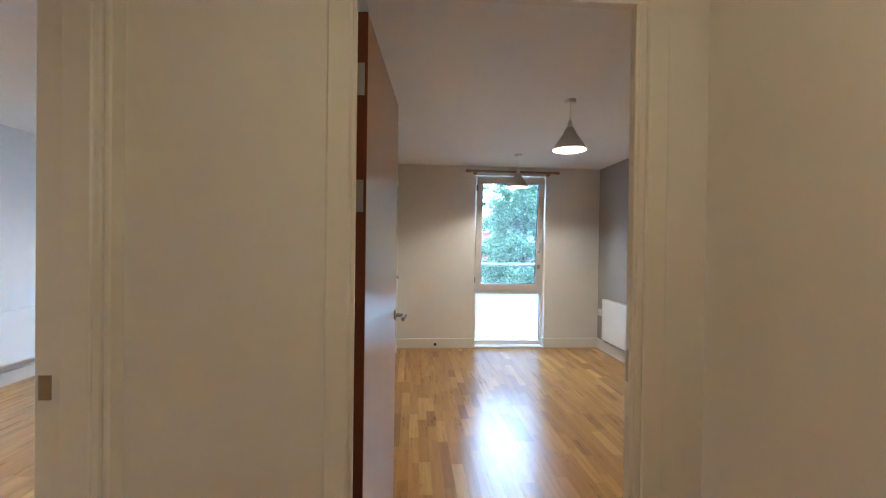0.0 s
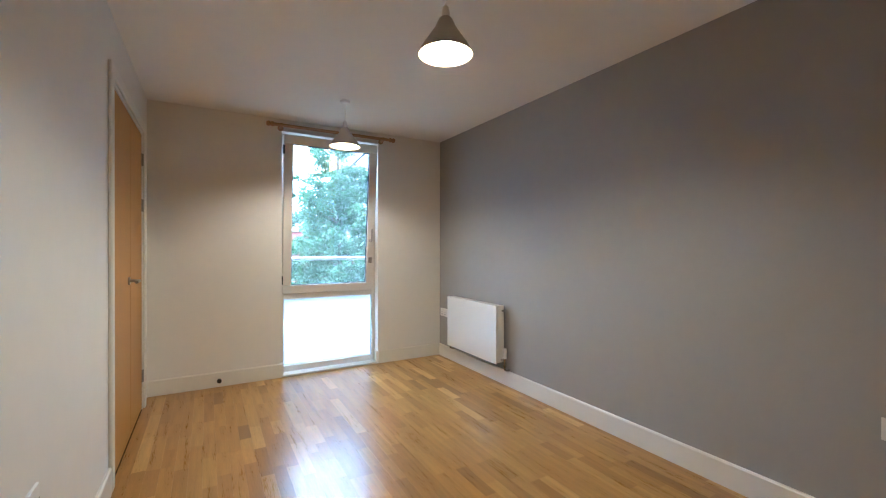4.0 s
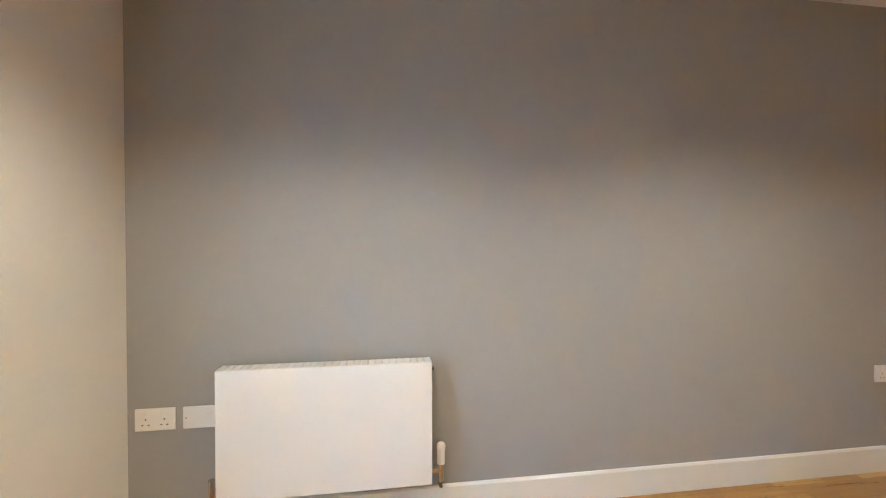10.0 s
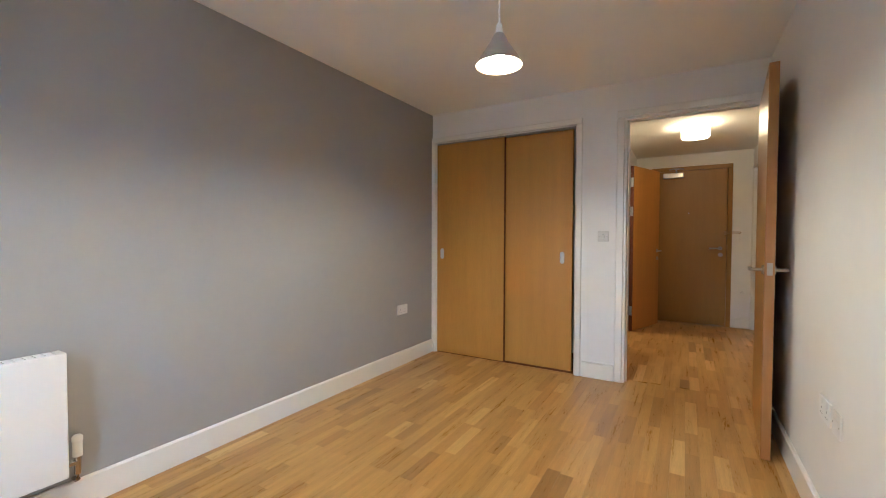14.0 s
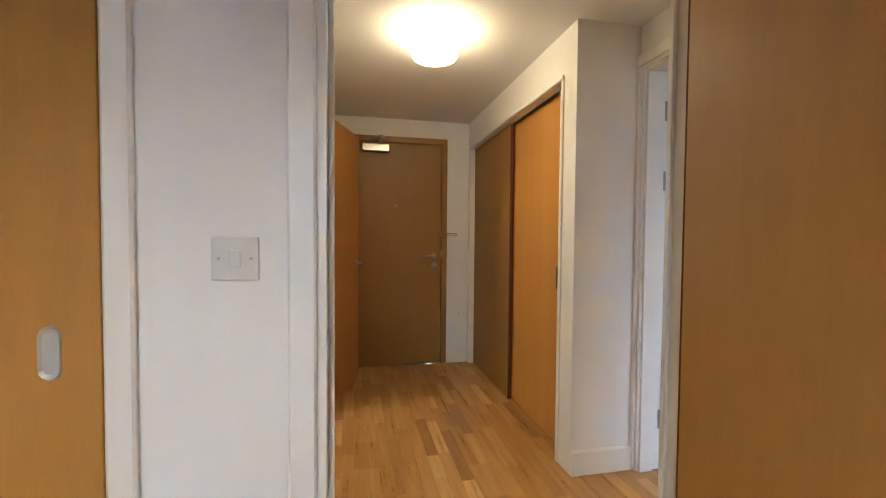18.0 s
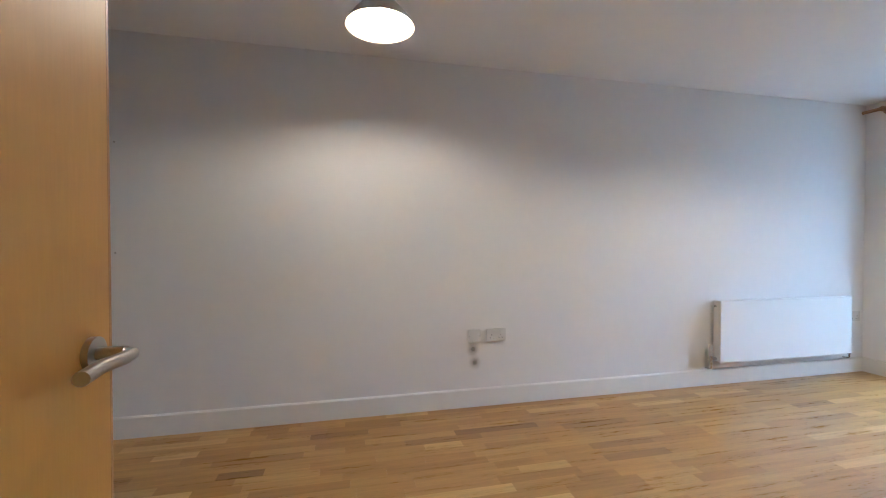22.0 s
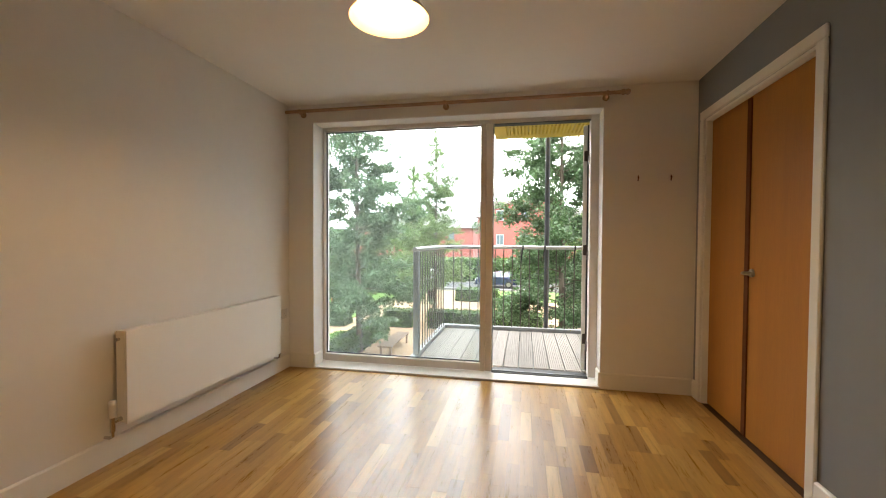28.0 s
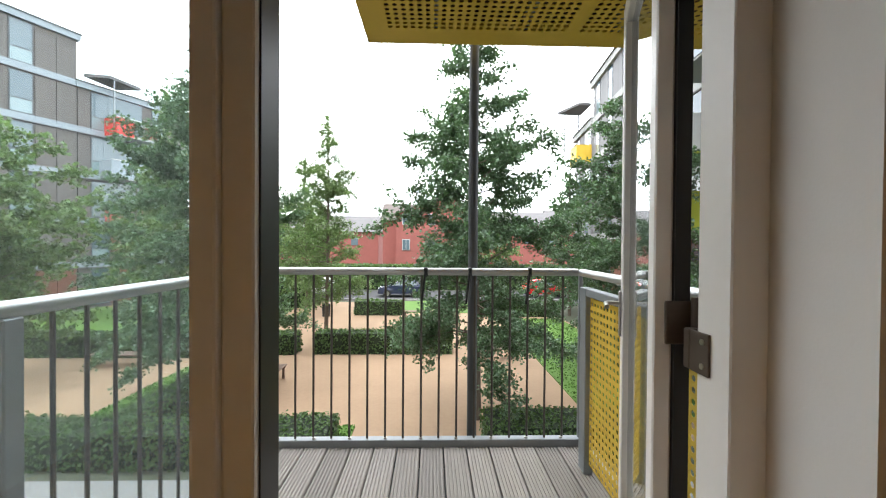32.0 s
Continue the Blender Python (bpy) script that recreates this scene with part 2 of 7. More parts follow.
M_ZINC = material("galvanised_steel", (0.27, 0.29, 0.30), rough=0.5, metal=0.55, vary=0.18, scale=9, bump=0.05)
M_RAILTOP = material("stainless_handrail", (0.50, 0.50, 0.49), rough=0.35, metal=0.85, vary=0.12, scale=12)
M_YELLOW = material("yellow_powder_coat", (0.60, 0.40, 0.035), rough=0.5, vary=0.12, scale=3, bump=0.03)
M_DECK = material("weathered_decking", (0.27, 0.245, 0.22), rough=0.75, vary=0.34, scale=3, stretch=(5, 0.6, 5), bump=0.35, bump_scale=22, piece="object", piece_vary=0.2)
M_TILE_DK = material("dark_floor_tile", (0.05, 0.05, 0.05), rough=0.4, vary=0.2, scale=5)
M_TILE = material("cream_wall_tile", (0.72, 0.66, 0.55), rough=0.25, vary=0.04, scale=5, bump=0.02)
M_TUB = material("white_acrylic", (0.82, 0.8, 0.76), rough=0.2, vary=0.02, scale=5)
M_DIRT = material("scuffed_paint", (0.50, 0.47, 0.43), rough=0.7, vary=0.25, scale=14)
M_SMUDGE = material("soft_grey_smudge", (0.60, 0.57, 0.52), rough=0.8, vary=0.25, scale=14)
s_n, s_l = M_SMUDGE.node_tree.nodes, M_SMUDGE.node_tree.links
s_co, s_map, s_gr = s_n.new("ShaderNodeTexCoord"), s_n.new("ShaderNodeMapping"), s_n.new("ShaderNodeTexGradient")
s_gr.gradient_type = "QUADRATIC_SPHERE"
s_map.inputs["Location"].default_value = (-1, -1, -1)
s_map.inputs["Scale"].default_value = (2, 2, 2)
s_fl = s_n.new("ShaderNodeVectorMath")
s_fl.operation = "MULTIPLY"
s_fl.inputs[1].default_value = (0, 1, 1)
s_mu = s_n.new("ShaderNodeMath")
s_mu.operation = "MULTIPLY"
s_mu.inputs[1].default_value = 0.6
s_l.new(s_co.outputs["Generated"], s_map.inputs[0])
s_l.new(s_map.outputs[0], s_fl.inputs[0])
s_l.new(s_fl.outputs[0], s_gr.inputs[0])
s_l.new(s_gr.outputs[0], s_mu.inputs[0])
s_l.new(s_mu.outputs[0], s_n["Principled BSDF"].inputs["Alpha"])
M_CHROME = material("chrome_fittings", (0.55, 0.54, 0.52), rough=0.22, metal=1.0, vary=0.08, scale=20)
M_BRASS = material("aged_brass", (0.38, 0.26, 0.12), rough=0.35, metal=1.0, vary=0.12, scale=20)
M_SILL = material("pale_sill", (0.70, 0.68, 0.63), rough=0.4, vary=0.06, scale=6)

# ---- building tools ----
BASE = {}


def thing(name, at, label, category, group="", kind="", turn=0.0):
    """An Empty at the base of a thing; its parts are given in world coordinates before the turn about its own base."""
    ob = new(name)
    ob.empty_display_size = 0.1
    ob.matrix_basis = pose(*at, 0, 0, turn)
    BASE[ob] = pose(*at)
    return tagged(ob, label, category, group, kind)


def mesh_of(name, bm, material_, smooth=False):
    me = bpy.data.meshes.new(name)
    bmesh.ops.recalc_face_normals(bm, faces=bm.faces)
    bm.to_mesh(me)
    bm.free()
    for m in material_ if isinstance(material_, (list, tuple)) else [material_]:
        me.materials.append(m)
    if smooth:
        me.polygons.foreach_set("use_smooth", [True] * len(me.polygons))
        me.set_sharp_from_angle(angle=radians(40))
    return me


def part(name, bm, material_, parent=None, label="", smooth=False):
    """One mesh object under a thing or a part, from a bmesh in world coordinates."""
    if parent is not None:
        bm.transform(BASE[parent].inverted())
    ob = new(name, mesh_of(name, bm, material_, smooth))
    ob.parent = parent
    BASE[ob] = BASE[parent] if parent is not None else Matrix()
    if label:
        ob["label"] = label
    return ob


def solo(name, bm, material_, label, category, kind="", group="", smooth=False):
    """A thing that is one mesh, its origin at the middle of its underside."""
    lo = Vector([min(v.co[i] for v in bm.verts) for i in range(3)])
    hi = Vector([max(v.co[i] for v in bm.verts) for i in range(3)])
    base = Vector(((lo.x + hi.x) / 2, (lo.y + hi.y) / 2, lo.z))
    bm.transform(Matrix.Translation(-base))
    ob = new(name, mesh_of(name, bm, material_, smooth))
    ob.location = base
    BASE[ob] = Matrix.Translation(base)
    return tagged(ob, label, category, group, kind)


def box(x0, x1, y0, y1, z0, z1, bevel=0.0, bm=None, seg=1):
    """A box between two corners, with bevelled edges."""
    one = bmesh.new()
    r = bmesh.ops.create_cube(one, size=1.0)
    for v in r["verts"]:
        v.co = Vector(((x0 + x1) / 2 + v.co.x * (x1 - x0), (y0 + y1) / 2 + v.co.y * (y1 - y0), (z0 + z1) / 2 + v.co.z * (z1 - z0)))
    if bevel > 0:
        bmesh.ops.bevel(one, geom=one.edges[:], offset=min(bevel, 0.45 * min(abs(x1 - x0), abs(y1 - y0), abs(z1 - z0))), segments=seg, affect="EDGES", profile=0.6)
    if bm is None:
        return one
    return merge(bm, one)


def merge(bm, other):
    me = bpy.data.meshes.new("join")
    other.to_mesh(me)
    other.free()
    bm.from_mesh(me)
    bpy.data.meshes.remove(me)
    return bm


def rod(a, b, r, seg=12, bm=None, r2=None):
    """A round bar from a to b."""
    a, b = Vector(a), Vector(b)
    one = bmesh.new()
    bmesh.ops.create_cone(one, cap_ends=True, segments=seg, radius1=r, radius2=r if r2 is None else r2, depth=(b - a).length)
    one.transform(Matrix.Translation((a + b) / 2) @ (b - a).to_track_quat("Z", "Y").to_matrix().to_4x4())
    return one if bm is None else merge(bm, one)


def tube(points, r, seg=10, bm=None):
    """A round bar bent along points."""
    one = bmesh.new()
    pts = [Vector(p) for p in points]
    rings = []
    for i, p in enumerate(pts):
        d = (pts[min(i + 1, len(pts) - 1)] - pts[max(i - 1, 0)]).normalized()
        q = d.to_track_quat("Z", "Y").to_matrix()
        rings.append([one.verts.new(p + q @ Vector((r * math.cos(2 * math.pi * k / seg), r * math.sin(2 * math.pi * k / seg), 0))) for k in range(seg)])
    for a, b in zip(rings, rings[1:]):
        # match the start of neighbouring rings
        s = min(range(seg), key=lambda s: (a[0].co - b[s].co).length)
        for k in range(seg):
            one.faces.new((a[k], a[(k + 1) % seg], b[(k + 1 + s) % seg], b[(k + s) % seg]))
    one.faces.new(rings[0])
    one.faces.new(rings[-1][::-1])
    return one if bm is None else merge(bm, one)


def lathe(profile, at, seg=32, bm=None):
    """A turned body about z from (radius, height) pairs."""
    one = bmesh.new()
    rings = []
    for r, z in profile:
        if r < 1e-5:
            rings.append([one.verts.new((at[0], at[1], at[2] + z))])
        else:
            rings.append([one.verts.new((at[0] + r * math.cos(2 * math.pi * k / seg), at[1] + r * math.sin(2 * math.pi * k / seg), at[2] + z)) for k in range(seg)])
    for a, b in zip(rings, rings[1:]):
        for k in range(seg):
            j = (k + 1) % seg
            if len(a) == 1 and len(b) == 1:
                continue
            if len(a) == 1:
                one.faces.new((a[0], b[j], b[k]))
            elif len(b) == 1:
                one.faces.new((a[k], a[j], b[0]))
            else:
                one.faces.new((a[k], a[j], b[j], b[k]))
    return one if bm is None else merge(bm, one)


def prism(outline, z0, z1, bm=None):
    """An upright body over a closed outline of (x, y)."""
    one = bmesh.new()
    lo = [one.verts.new((x, y, z0)) for x, y in outline]
    hi = [one.verts.new((x, y, z1)) for x, y in outline]
    n = len(lo)
    one.faces.new(lo[::-1])
    one.faces.new(hi)
    for k in range(n):
        one.faces.new((lo[k], lo[(k + 1) % n], hi[(k + 1) % n], hi[k]))
    return one if bm is None else merge(bm, one)


def wall(name, mat, axis, at, thick, a0, a1, z0, z1, holes=(), label="", extra=None):
    """A wall along an axis ('x' or 'y'): its faces at `at` and at + thick, with openings (a, b, zlow, zhigh) through it."""
    bm = bmesh.new()
    cuts = sorted({a0, a1, *[v for h in holes for v in h[:2]]})
    for p, q in zip(cuts, cuts[1:]):
        mid = (p + q) / 2
        spans, z = [], z0
        for h in sorted([h for h in holes if h[0] < mid < h[1]], key=lambda h: h[2]):
            if h[2] > z:
                spans.append((z, h[2]))
            z = h[3]
        if z < z1:
            spans.append((z, z1))
        for s, e in spans:
            lo, hi = min(at, at + thick), max(at, at + thick)
            if axis == "x":
                box(p, q, lo, hi, s, e, bm=bm)
            else:
                box(lo, hi, p, q, s, e, bm=bm)
    bmesh.ops.remove_doubles(bm, verts=bm.verts, dist=0.0005)
    # inner faces between the pieces go, so that the wall is one body
    bm.verts.index_update()
    seen = {}
    for f in bm.faces:
        seen.setdefault(tuple(sorted(v.index for v in f.verts)), []).append(f)
    gone = [f for fs in seen.values() if len(fs) > 1 for f in fs]
    bmesh.ops.delete(bm, geom=gone, context="FACES_ONLY")
    return tagged(part(name, bm, mat), label, "wall", kind="structure")

# ---- plan ----
BX0, BX1, BY0, BY1, CEIL = -2.71, 0.0, -4.125, 0.0, 2.40      # bedroom
LX0, LX1, LY0, LY1 = -6.255, -2.835, -7.06, -0.13               # living room
HX0, HX1, HY0, HY1, HCEIL = -2.96, -1.60, -7.11, -4.18, 2.31   # hall
DX, DXL = -3.318, -3.47                                        # faces of the wall with the living room door
SHELL = 0.19                                                   # outer face of the inner leaf of the north wall
OUT = 0.34                                                     # outer face of the facade
BD = (-2.70, -1.800, 2.12)                                     # bedroom door opening: x, x, head
LD = (-5.115, -4.235, 2.10)                                    # living room door opening: y, y, head
CL = (-1.427, -0.038, 2.118)                                     # bedroom wardrobe opening
CU = (-7.05, -5.285, 2.06)                                     # hall cupboard opening
ED = (-2.745, -1.80, 2.145)                                    # entrance door opening
BA = (-6.17, -5.39, 2.10)                                      # bathroom door opening
BW = (-1.688, -0.743, 2.29)                                    # bedroom window opening
LW = (-6.008, -3.513, 2.24)                                    # living room window opening
DD = (-1.44, -0.27, 2.07)                                      # double doors between the rooms: y, y, head

wall("wall_east", M_GREY, "y", BX1, 0.2, -4.9, OUT, -0.1, 2.6, label="taupe grey painted bedroom feature wall")
wall("wall_bedroom_north", M_WHITE, "x", BY1, SHELL - BY1, BX0 - 0.06, BX1, -0.1, 2.6, [(BW[0], BW[1], 0.0, BW[2])], "cream white bedroom wall with a floor length window")
wall("wall_bedroom_south", M_WHITE, "x", BY0, HY1 - BY0, DXL, BX1, 0.0, 2.6, [(BD[0], BD[1], 0.0, BD[2]), (CL[0], CL[1], 0.0, CL[2])], "white wall with wardrobe and bedroom door")
wall("wall_bedroom_west", M_WHITE, "y", BX0, -0.0625, BY0, BY1, 0.0, 2.6, [(DD[0], DD[1], 0.0, DD[2])], "cream white bedroom side wall")
wall("wall_living_east", M_BLUEGREY, "y", LX1, 0.0625, BY0, LY1, 0.0, 2.6, [(DD[0], DD[1], 0.0, DD[2])], "blue grey painted living room wall")
wall("wall_living_north", M_WHITE, "x", LY1, SHELL - LY1, LX0 - 0.2, LX1 + 0.07, -0.1, 2.6, [(LW[0], LW[1], 0.0, LW[2])], "cream wall with a wide balcony window")
wall("wall_living_west", M_WHITE, "y", LX0, -0.2, LY0 - 0.2, OUT, -0.1, 2.6, label="cream white long living room wall")
wall("wall_living_south", M_WHITE, "x", LY0, -0.2, LX0, DXL, 0.0, 2.6, label="white kitchen end wall")
wall("wall_living_door", M_WHITE, "y", DXL, DX - DXL, HY0, HY1, 0.0, 2.6, [(LD[0], LD[1], 0.0, LD[2])], "white wall with the living room door")
wall("wall_hall_step", M_WHITE, "x", -5.137, -0.06, DX, HX0, 0.0, 2.6, label="white end panel of the hall cupboard")
wall("wall_hall_west", M_WHITE, "y", HX0, -0.06, HY0, -5.197, 0.0, 2.6, [(CU[0], CU[1], 0.0, CU[2])], "white wall around the hall cupboard")
wall("wall_hall_south", M_WHITE, "x", HY0, -0.2, DX, 0.2, 0.0, 2.6, [(ED[0], ED[1], 0.0, ED[2])], "white end wall with the entrance door")
wall("wall_hall_east", M_WHITE, "y", HX1, 0.1, HY0, HY1, 0.0, 2.6, [(BA[0], BA[1], 0.0, BA[2])], "white wall with the bathroom door")


def slab(name, x0, x1, y0, y1, z0, z1, mat, label, category):
    return tagged(part(name, box(x0, x1, y0, y1, z0, z1), mat), label, category, kind="structure")


slab("ceiling_bedroom", BX0 - 0.06, BX1, BY0, BY1, CEIL, CEIL + 0.15, M_CEIL, "plain white painted bedroom ceiling", "ceiling")
slab("ceiling_living", LX0, LX1 + 0.06, LY0, LY1, CEIL, CEIL + 0.15, M_CEIL, "plain white painted living room ceiling", "ceiling")
slab("ceiling_hall", DX, HX1, HY0, HY1, HCEIL, HCEIL + 0.2, M_CEIL, "white painted lowered hall ceiling", "ceiling")
slab("ceiling_bathroom", HX1 + 0.1, 0.2, HY0, HY1 - 0.55, CEIL, CEIL + 0.15, M_CEIL, "white painted bathroom ceiling", "ceiling")
floor_bed = slab("floor_bedroom", BX0 - 0.06, BX1, BY0 - 0.108, BY1, -0.1, -0.006, M_JOINT_AND_SHADE, "lacquered oak strip floor of the bedroom", "floor")
floor_hall = slab("floor_hall", DXL, HX1, HY0, BY0 - 0.108, -0.1, -0.006, M_JOINT_AND_SHADE, "lacquered oak strip floor of the hall", "floor")
floor_live = slab("floor_living", LX0, DXL, LY0, LY1, -0.1, -0.006, M_JOINT_AND_SHADE, "lacquered oak strip floor of the living room", "floor")
floor_live_2 = slab("floor_living_east", DXL, LX1 + 0.06, BY0, LY1, -0.1, -0.006, M_JOINT_AND_SHADE, "lacquered oak strip floor beside the double doors", "floor")
slab("floor_wardrobe", CL[0], CL[1], -4.80, HY1, -0.1, 0.0, M_JOINT_AND_SHADE, "dark floor inside the wardrobe", "floor")
slab("floor_bathroom", HX1, 0.2, HY0, HY1 - 0.58, -0.1, -0.002, M_TILE_DK, "dark tiled bathroom floor", "floor")
wall("wall_wardrobe_back", M_WHITE, "x", -4.80, -0.06, HX1 + 0.1, BX1, 0.0, 2.6, label="white back wall of the wardrobe")
wall("wall_bathroom_east", M_TILE, "y", 0.2, 0.1, HY0, -4.86, 0.0, 2.6, label="cream tiled bathroom wall")
slab("roof_slab", LX0 - 0.2, 0.3, HY0 - 0.25, OUT, 2.6, 2.75, M_CEIL, "concrete slab of the storey above", "slab")
slab("base_slab", LX0 - 0.2, 0.3, HY0 - 0.25, OUT, -0.3, -0.1, M_CEIL, "concrete slab under the flat", "slab")
slab("wall_corridor", ED[0] - 0.3, ED[1] + 0.3, HY0 - 0.4, HY0 - 0.3, 0.0, 2.6, M_WHITE, "white wall of the corridor outside", "wall")

# ---- trim ----
SK_H, SK_T = 0.128, 0.016


def skirting(name, axis, at, side, a0, a1, label="white gloss painted skirting board"):
    """A skirting board with an eased top edge on the wall face `at`, standing out to `side`."""
    o = [(0.0, 0.0), (SK_T, 0.0), (SK_T, SK_H - 0.008), (SK_T - 0.007, SK_H), (0.0, SK_H)]
    bm = bmesh.new()
    rings = []
    for a in (a0, a1):
        rings.append([bm.verts.new((a, at + side * d, z + 0.001) if axis == "x" else (at + side * d, a, z + 0.001)) for d, z in o])
    n = len(o)
    bm.faces.new(rings[0])
    bm.faces.new(rings[1][::-1])
    for k in range(n):
        bm.faces.new((rings[0][k], rings[1][k], rings[1][(k + 1) % n], rings[0][(k + 1) % n]))
    return tagged(part(name, bm, M_GLOSS), label, "skirting", kind="structure")


AR = 0.062
skirting("baseboard_bedroom_east", "y", BX1, -1, BY0, BY1)
skirting("baseboard_bedroom_north_west", "x", BY1, -1, BX0, BW[0])
skirting("baseboard_bedroom_north_east", "x", BY1, -1, BW[1], BX1 - SK_T)
skirting("baseboard_window_west", "y", BW[0], 1, BY1 + 0.001, BY1 + 0.08)
skirting("baseboard_window_east", "y", BW[1], -1, BY1 + 0.001, BY1 + 0.08)
skirting("baseboard_bedroom_west", "y", BX0, 1, BY0 + 0.02, DD[0] - AR)
skirting("baseboard_bedroom_south", "x", BY0, 1, BD[1] + AR, CL[0] - AR)
skirting("baseboard_living_west", "y", LX0, 1, LY0 + 0.6, LY1)
skirting("baseboard_living_north_west", "x", LY1, -1, LX0 + SK_T, LW[0])
skirting("baseboard_living_north_east", "x", LY1, -1, LW[1], LX1 - SK_T)
skirting("baseboard_balcony_west", "y", LW[0], 1, LY1 + 0.001, LY1 + 0.13)
skirting("baseboard_balcony_east", "y", LW[1], -1, LY1 + 0.001, LY1 + 0.13)
skirting("baseboard_living_east_south", "y", LX1, -1, BY0 + 0.02, DD[0] - AR)
skirting("baseboard_living_east_north", "y", LX1, -1, DD[1] + AR, LY1 - SK_T)
skirting("baseboard_hall_step", "x", -5.137, 1, DX, HX0)
skirting("baseboard_hall_south_west", "x", HY0, 1, HX0 + 0.01, ED[0] - 0.0)
skirting("baseboard_hall_north_west", "x", HY1, -1, DX + 0.02, BD[0] - 0.038)
skirting("baseboard_hall_east", "y", HX1, -1, BA[1] + AR, HY1)


def architrave(name, axis, at, side, a0, a1, head, label, w=AR, t=0.018, mat=None):
    """A door surround: two jamb boards and a head board on a wall face, each a part."""
    mat = mat or M_GLOSS
    lo, hi = sorted((at, at + side * t))
    base = ((a0 + a1) / 2, at, 0) if axis == "x" else (at, (a0 + a1) / 2, 0)
    t_ = thing(name, base, label, "door surround", kind="structure")

    def board(n, p, q, z0, z1):
        part(n, box(p, q, lo, hi, z0, z1, 0.005) if axis == "x" else box(lo, hi, p, q, z0, z1, 0.005), mat, t_)
    board("jamb_board", a0 - w, a0, 0.0, head)
    board("jamb_board", a1, a1 + w, 0.0, head)
    board("head_board", a0 - w, a1 + w, head + 0.0005, head + w)
    return t_


def lining(name, axis, lo, hi, a0, a1, head, label, t=0.028, stop=None, mat=None):
    """The boards that line a door opening, with a planted stop at `stop`."""
    mat = mat or M_GLOSS
    base = ((a0 + a1) / 2, (lo + hi) / 2, 0) if axis == "x" else ((lo + hi) / 2, (a0 + a1) / 2, 0)
    t_ = thing(name, base, label, "door lining", kind="structure")

    def board(n, p, q, z0, z1, l=lo - 0.002, h=hi + 0.002):
        part(n, box(p, q, l, h, z0, z1, 0.002) if axis == "x" else box(l, h, p, q, z0, z1, 0.002), mat, t_)
    board("side_lining", a0 - 0.002, a0 + t, 0.0, head - t)
    board("side_lining", a1 - t, a1 + 0.002, 0.0, head - t)
    board("head_lining", a0 - 0.002, a1 + 0.002, head - t + 0.0005, head + 0.002)
    if stop:
        s0, s1 = stop
        board("door_stop", a0 + t, a0 + t + 0.013, 0.0, head - t - 0.013, s0, s1)
        board("door_stop", a1 - t - 0.013, a1 - t, 0.0, head - t - 0.013, s0, s1)
        board("door_stop", a0 + t, a1 - t, head - t - 0.013, head - t, s0, s1)
    return t_


architrave("trim_bedroom_door_inside", "x", BY0, 1, BD[0] + 0.015, BD[1] - 0.0, BD[2], "white gloss surround of the bedroom door", w=0.055)
architrave("trim_bedroom_door_hall", "x", HY1, -1, BD[0] + 0.018, BD[1], BD[2], "white gloss surround of the bedroom door", w=0.068, t=0.012)
lining("trim_bedroom_door_lining", "x", HY1, BY0, BD[0], BD[1], BD[2], "white gloss lining of the bedroom doorway", t=0.02, stop=(HY1 - 0.001, BY0 - 0.040))
architrave("trim_wardrobe", "x", BY0, 1, CL[0], CL[1], CL[2], "white gloss surround of the wardrobe", w=0.05)
lining("trim_wardrobe_lining", "x", -4.22, BY0, CL[0], CL[1], CL[2], "white gloss lining of the wardrobe opening", t=0.008)
architrave("trim_living_door_hall", "y", DX, 1, LD[0], LD[1], LD[2], "white gloss surround of the living room door")
architrave("trim_living_door_inside", "y", DXL, -1, LD[0], LD[1], LD[2], "white gloss surround of the living room door")
lining("trim_living_door_lining", "y", DXL, DX, LD[0], LD[1], LD[2], "white gloss lining of the living room doorway", t=0.014, stop=(DXL + 0.066, DX - 0.012))
architrave("trim_bathroom_door", "y", HX1, -1, BA[0], BA[1], BA[2], "white gloss surround of the bathroom door")
lining("trim_bathroom_door_lining", "y", HX1, HX1 + 0.1, BA[0], BA[1], BA[2], "white gloss lining of the bathroom doorway", t=0.022, stop=(HX1 + 0.05, HX1 + 0.08))
architrave("trim_cupboard", "y", HX0, 1, CU[0], CU[1], CU[2], "white gloss surround of the hall cupboard", w=0.024, t=0.012)
architrave("trim_double_door_bedroom", "y", BX0, 1, DD[0], DD[1], DD[2], "white gloss surround of the double doors")
architrave("trim_double_door_living", "y", LX1, -1, DD[0], DD[1], DD[2], "white gloss surround of the double doors")
lining("trim_double_door_lining", "y", LX1, BX0, DD[0], DD[1], DD[2], "white gloss lining of the double doorway", t=0.018)


# ---- doors ----
def lever(parent, root, out, along, z, label="brushed steel lever handle"):
    """A lever handle with its rose. root: foot of the rose on the door face (x, y); out: unit way off the face; along: way of the lever."""
    o, a, r = Vector((*out, 0)), Vector((*along, 0)), Vector((*root, z))
    rose = part("lever_handle", rod(r, r + o * 0.009, 0.0245, 24), M_STEEL, parent, label, smooth=True)
    pts = [r + o * 0.004, r + o * 0.045, r + o * 0.056 + a * 0.010, r + o * 0.058 + a * 0.03, r + o * 0.05 + a * 0.075, r + o * 0.056 + a * 0.125]
    part("lever_bar", tube(pts, 0.0095, 12), M_STEEL, rose, smooth=True)
    return rose


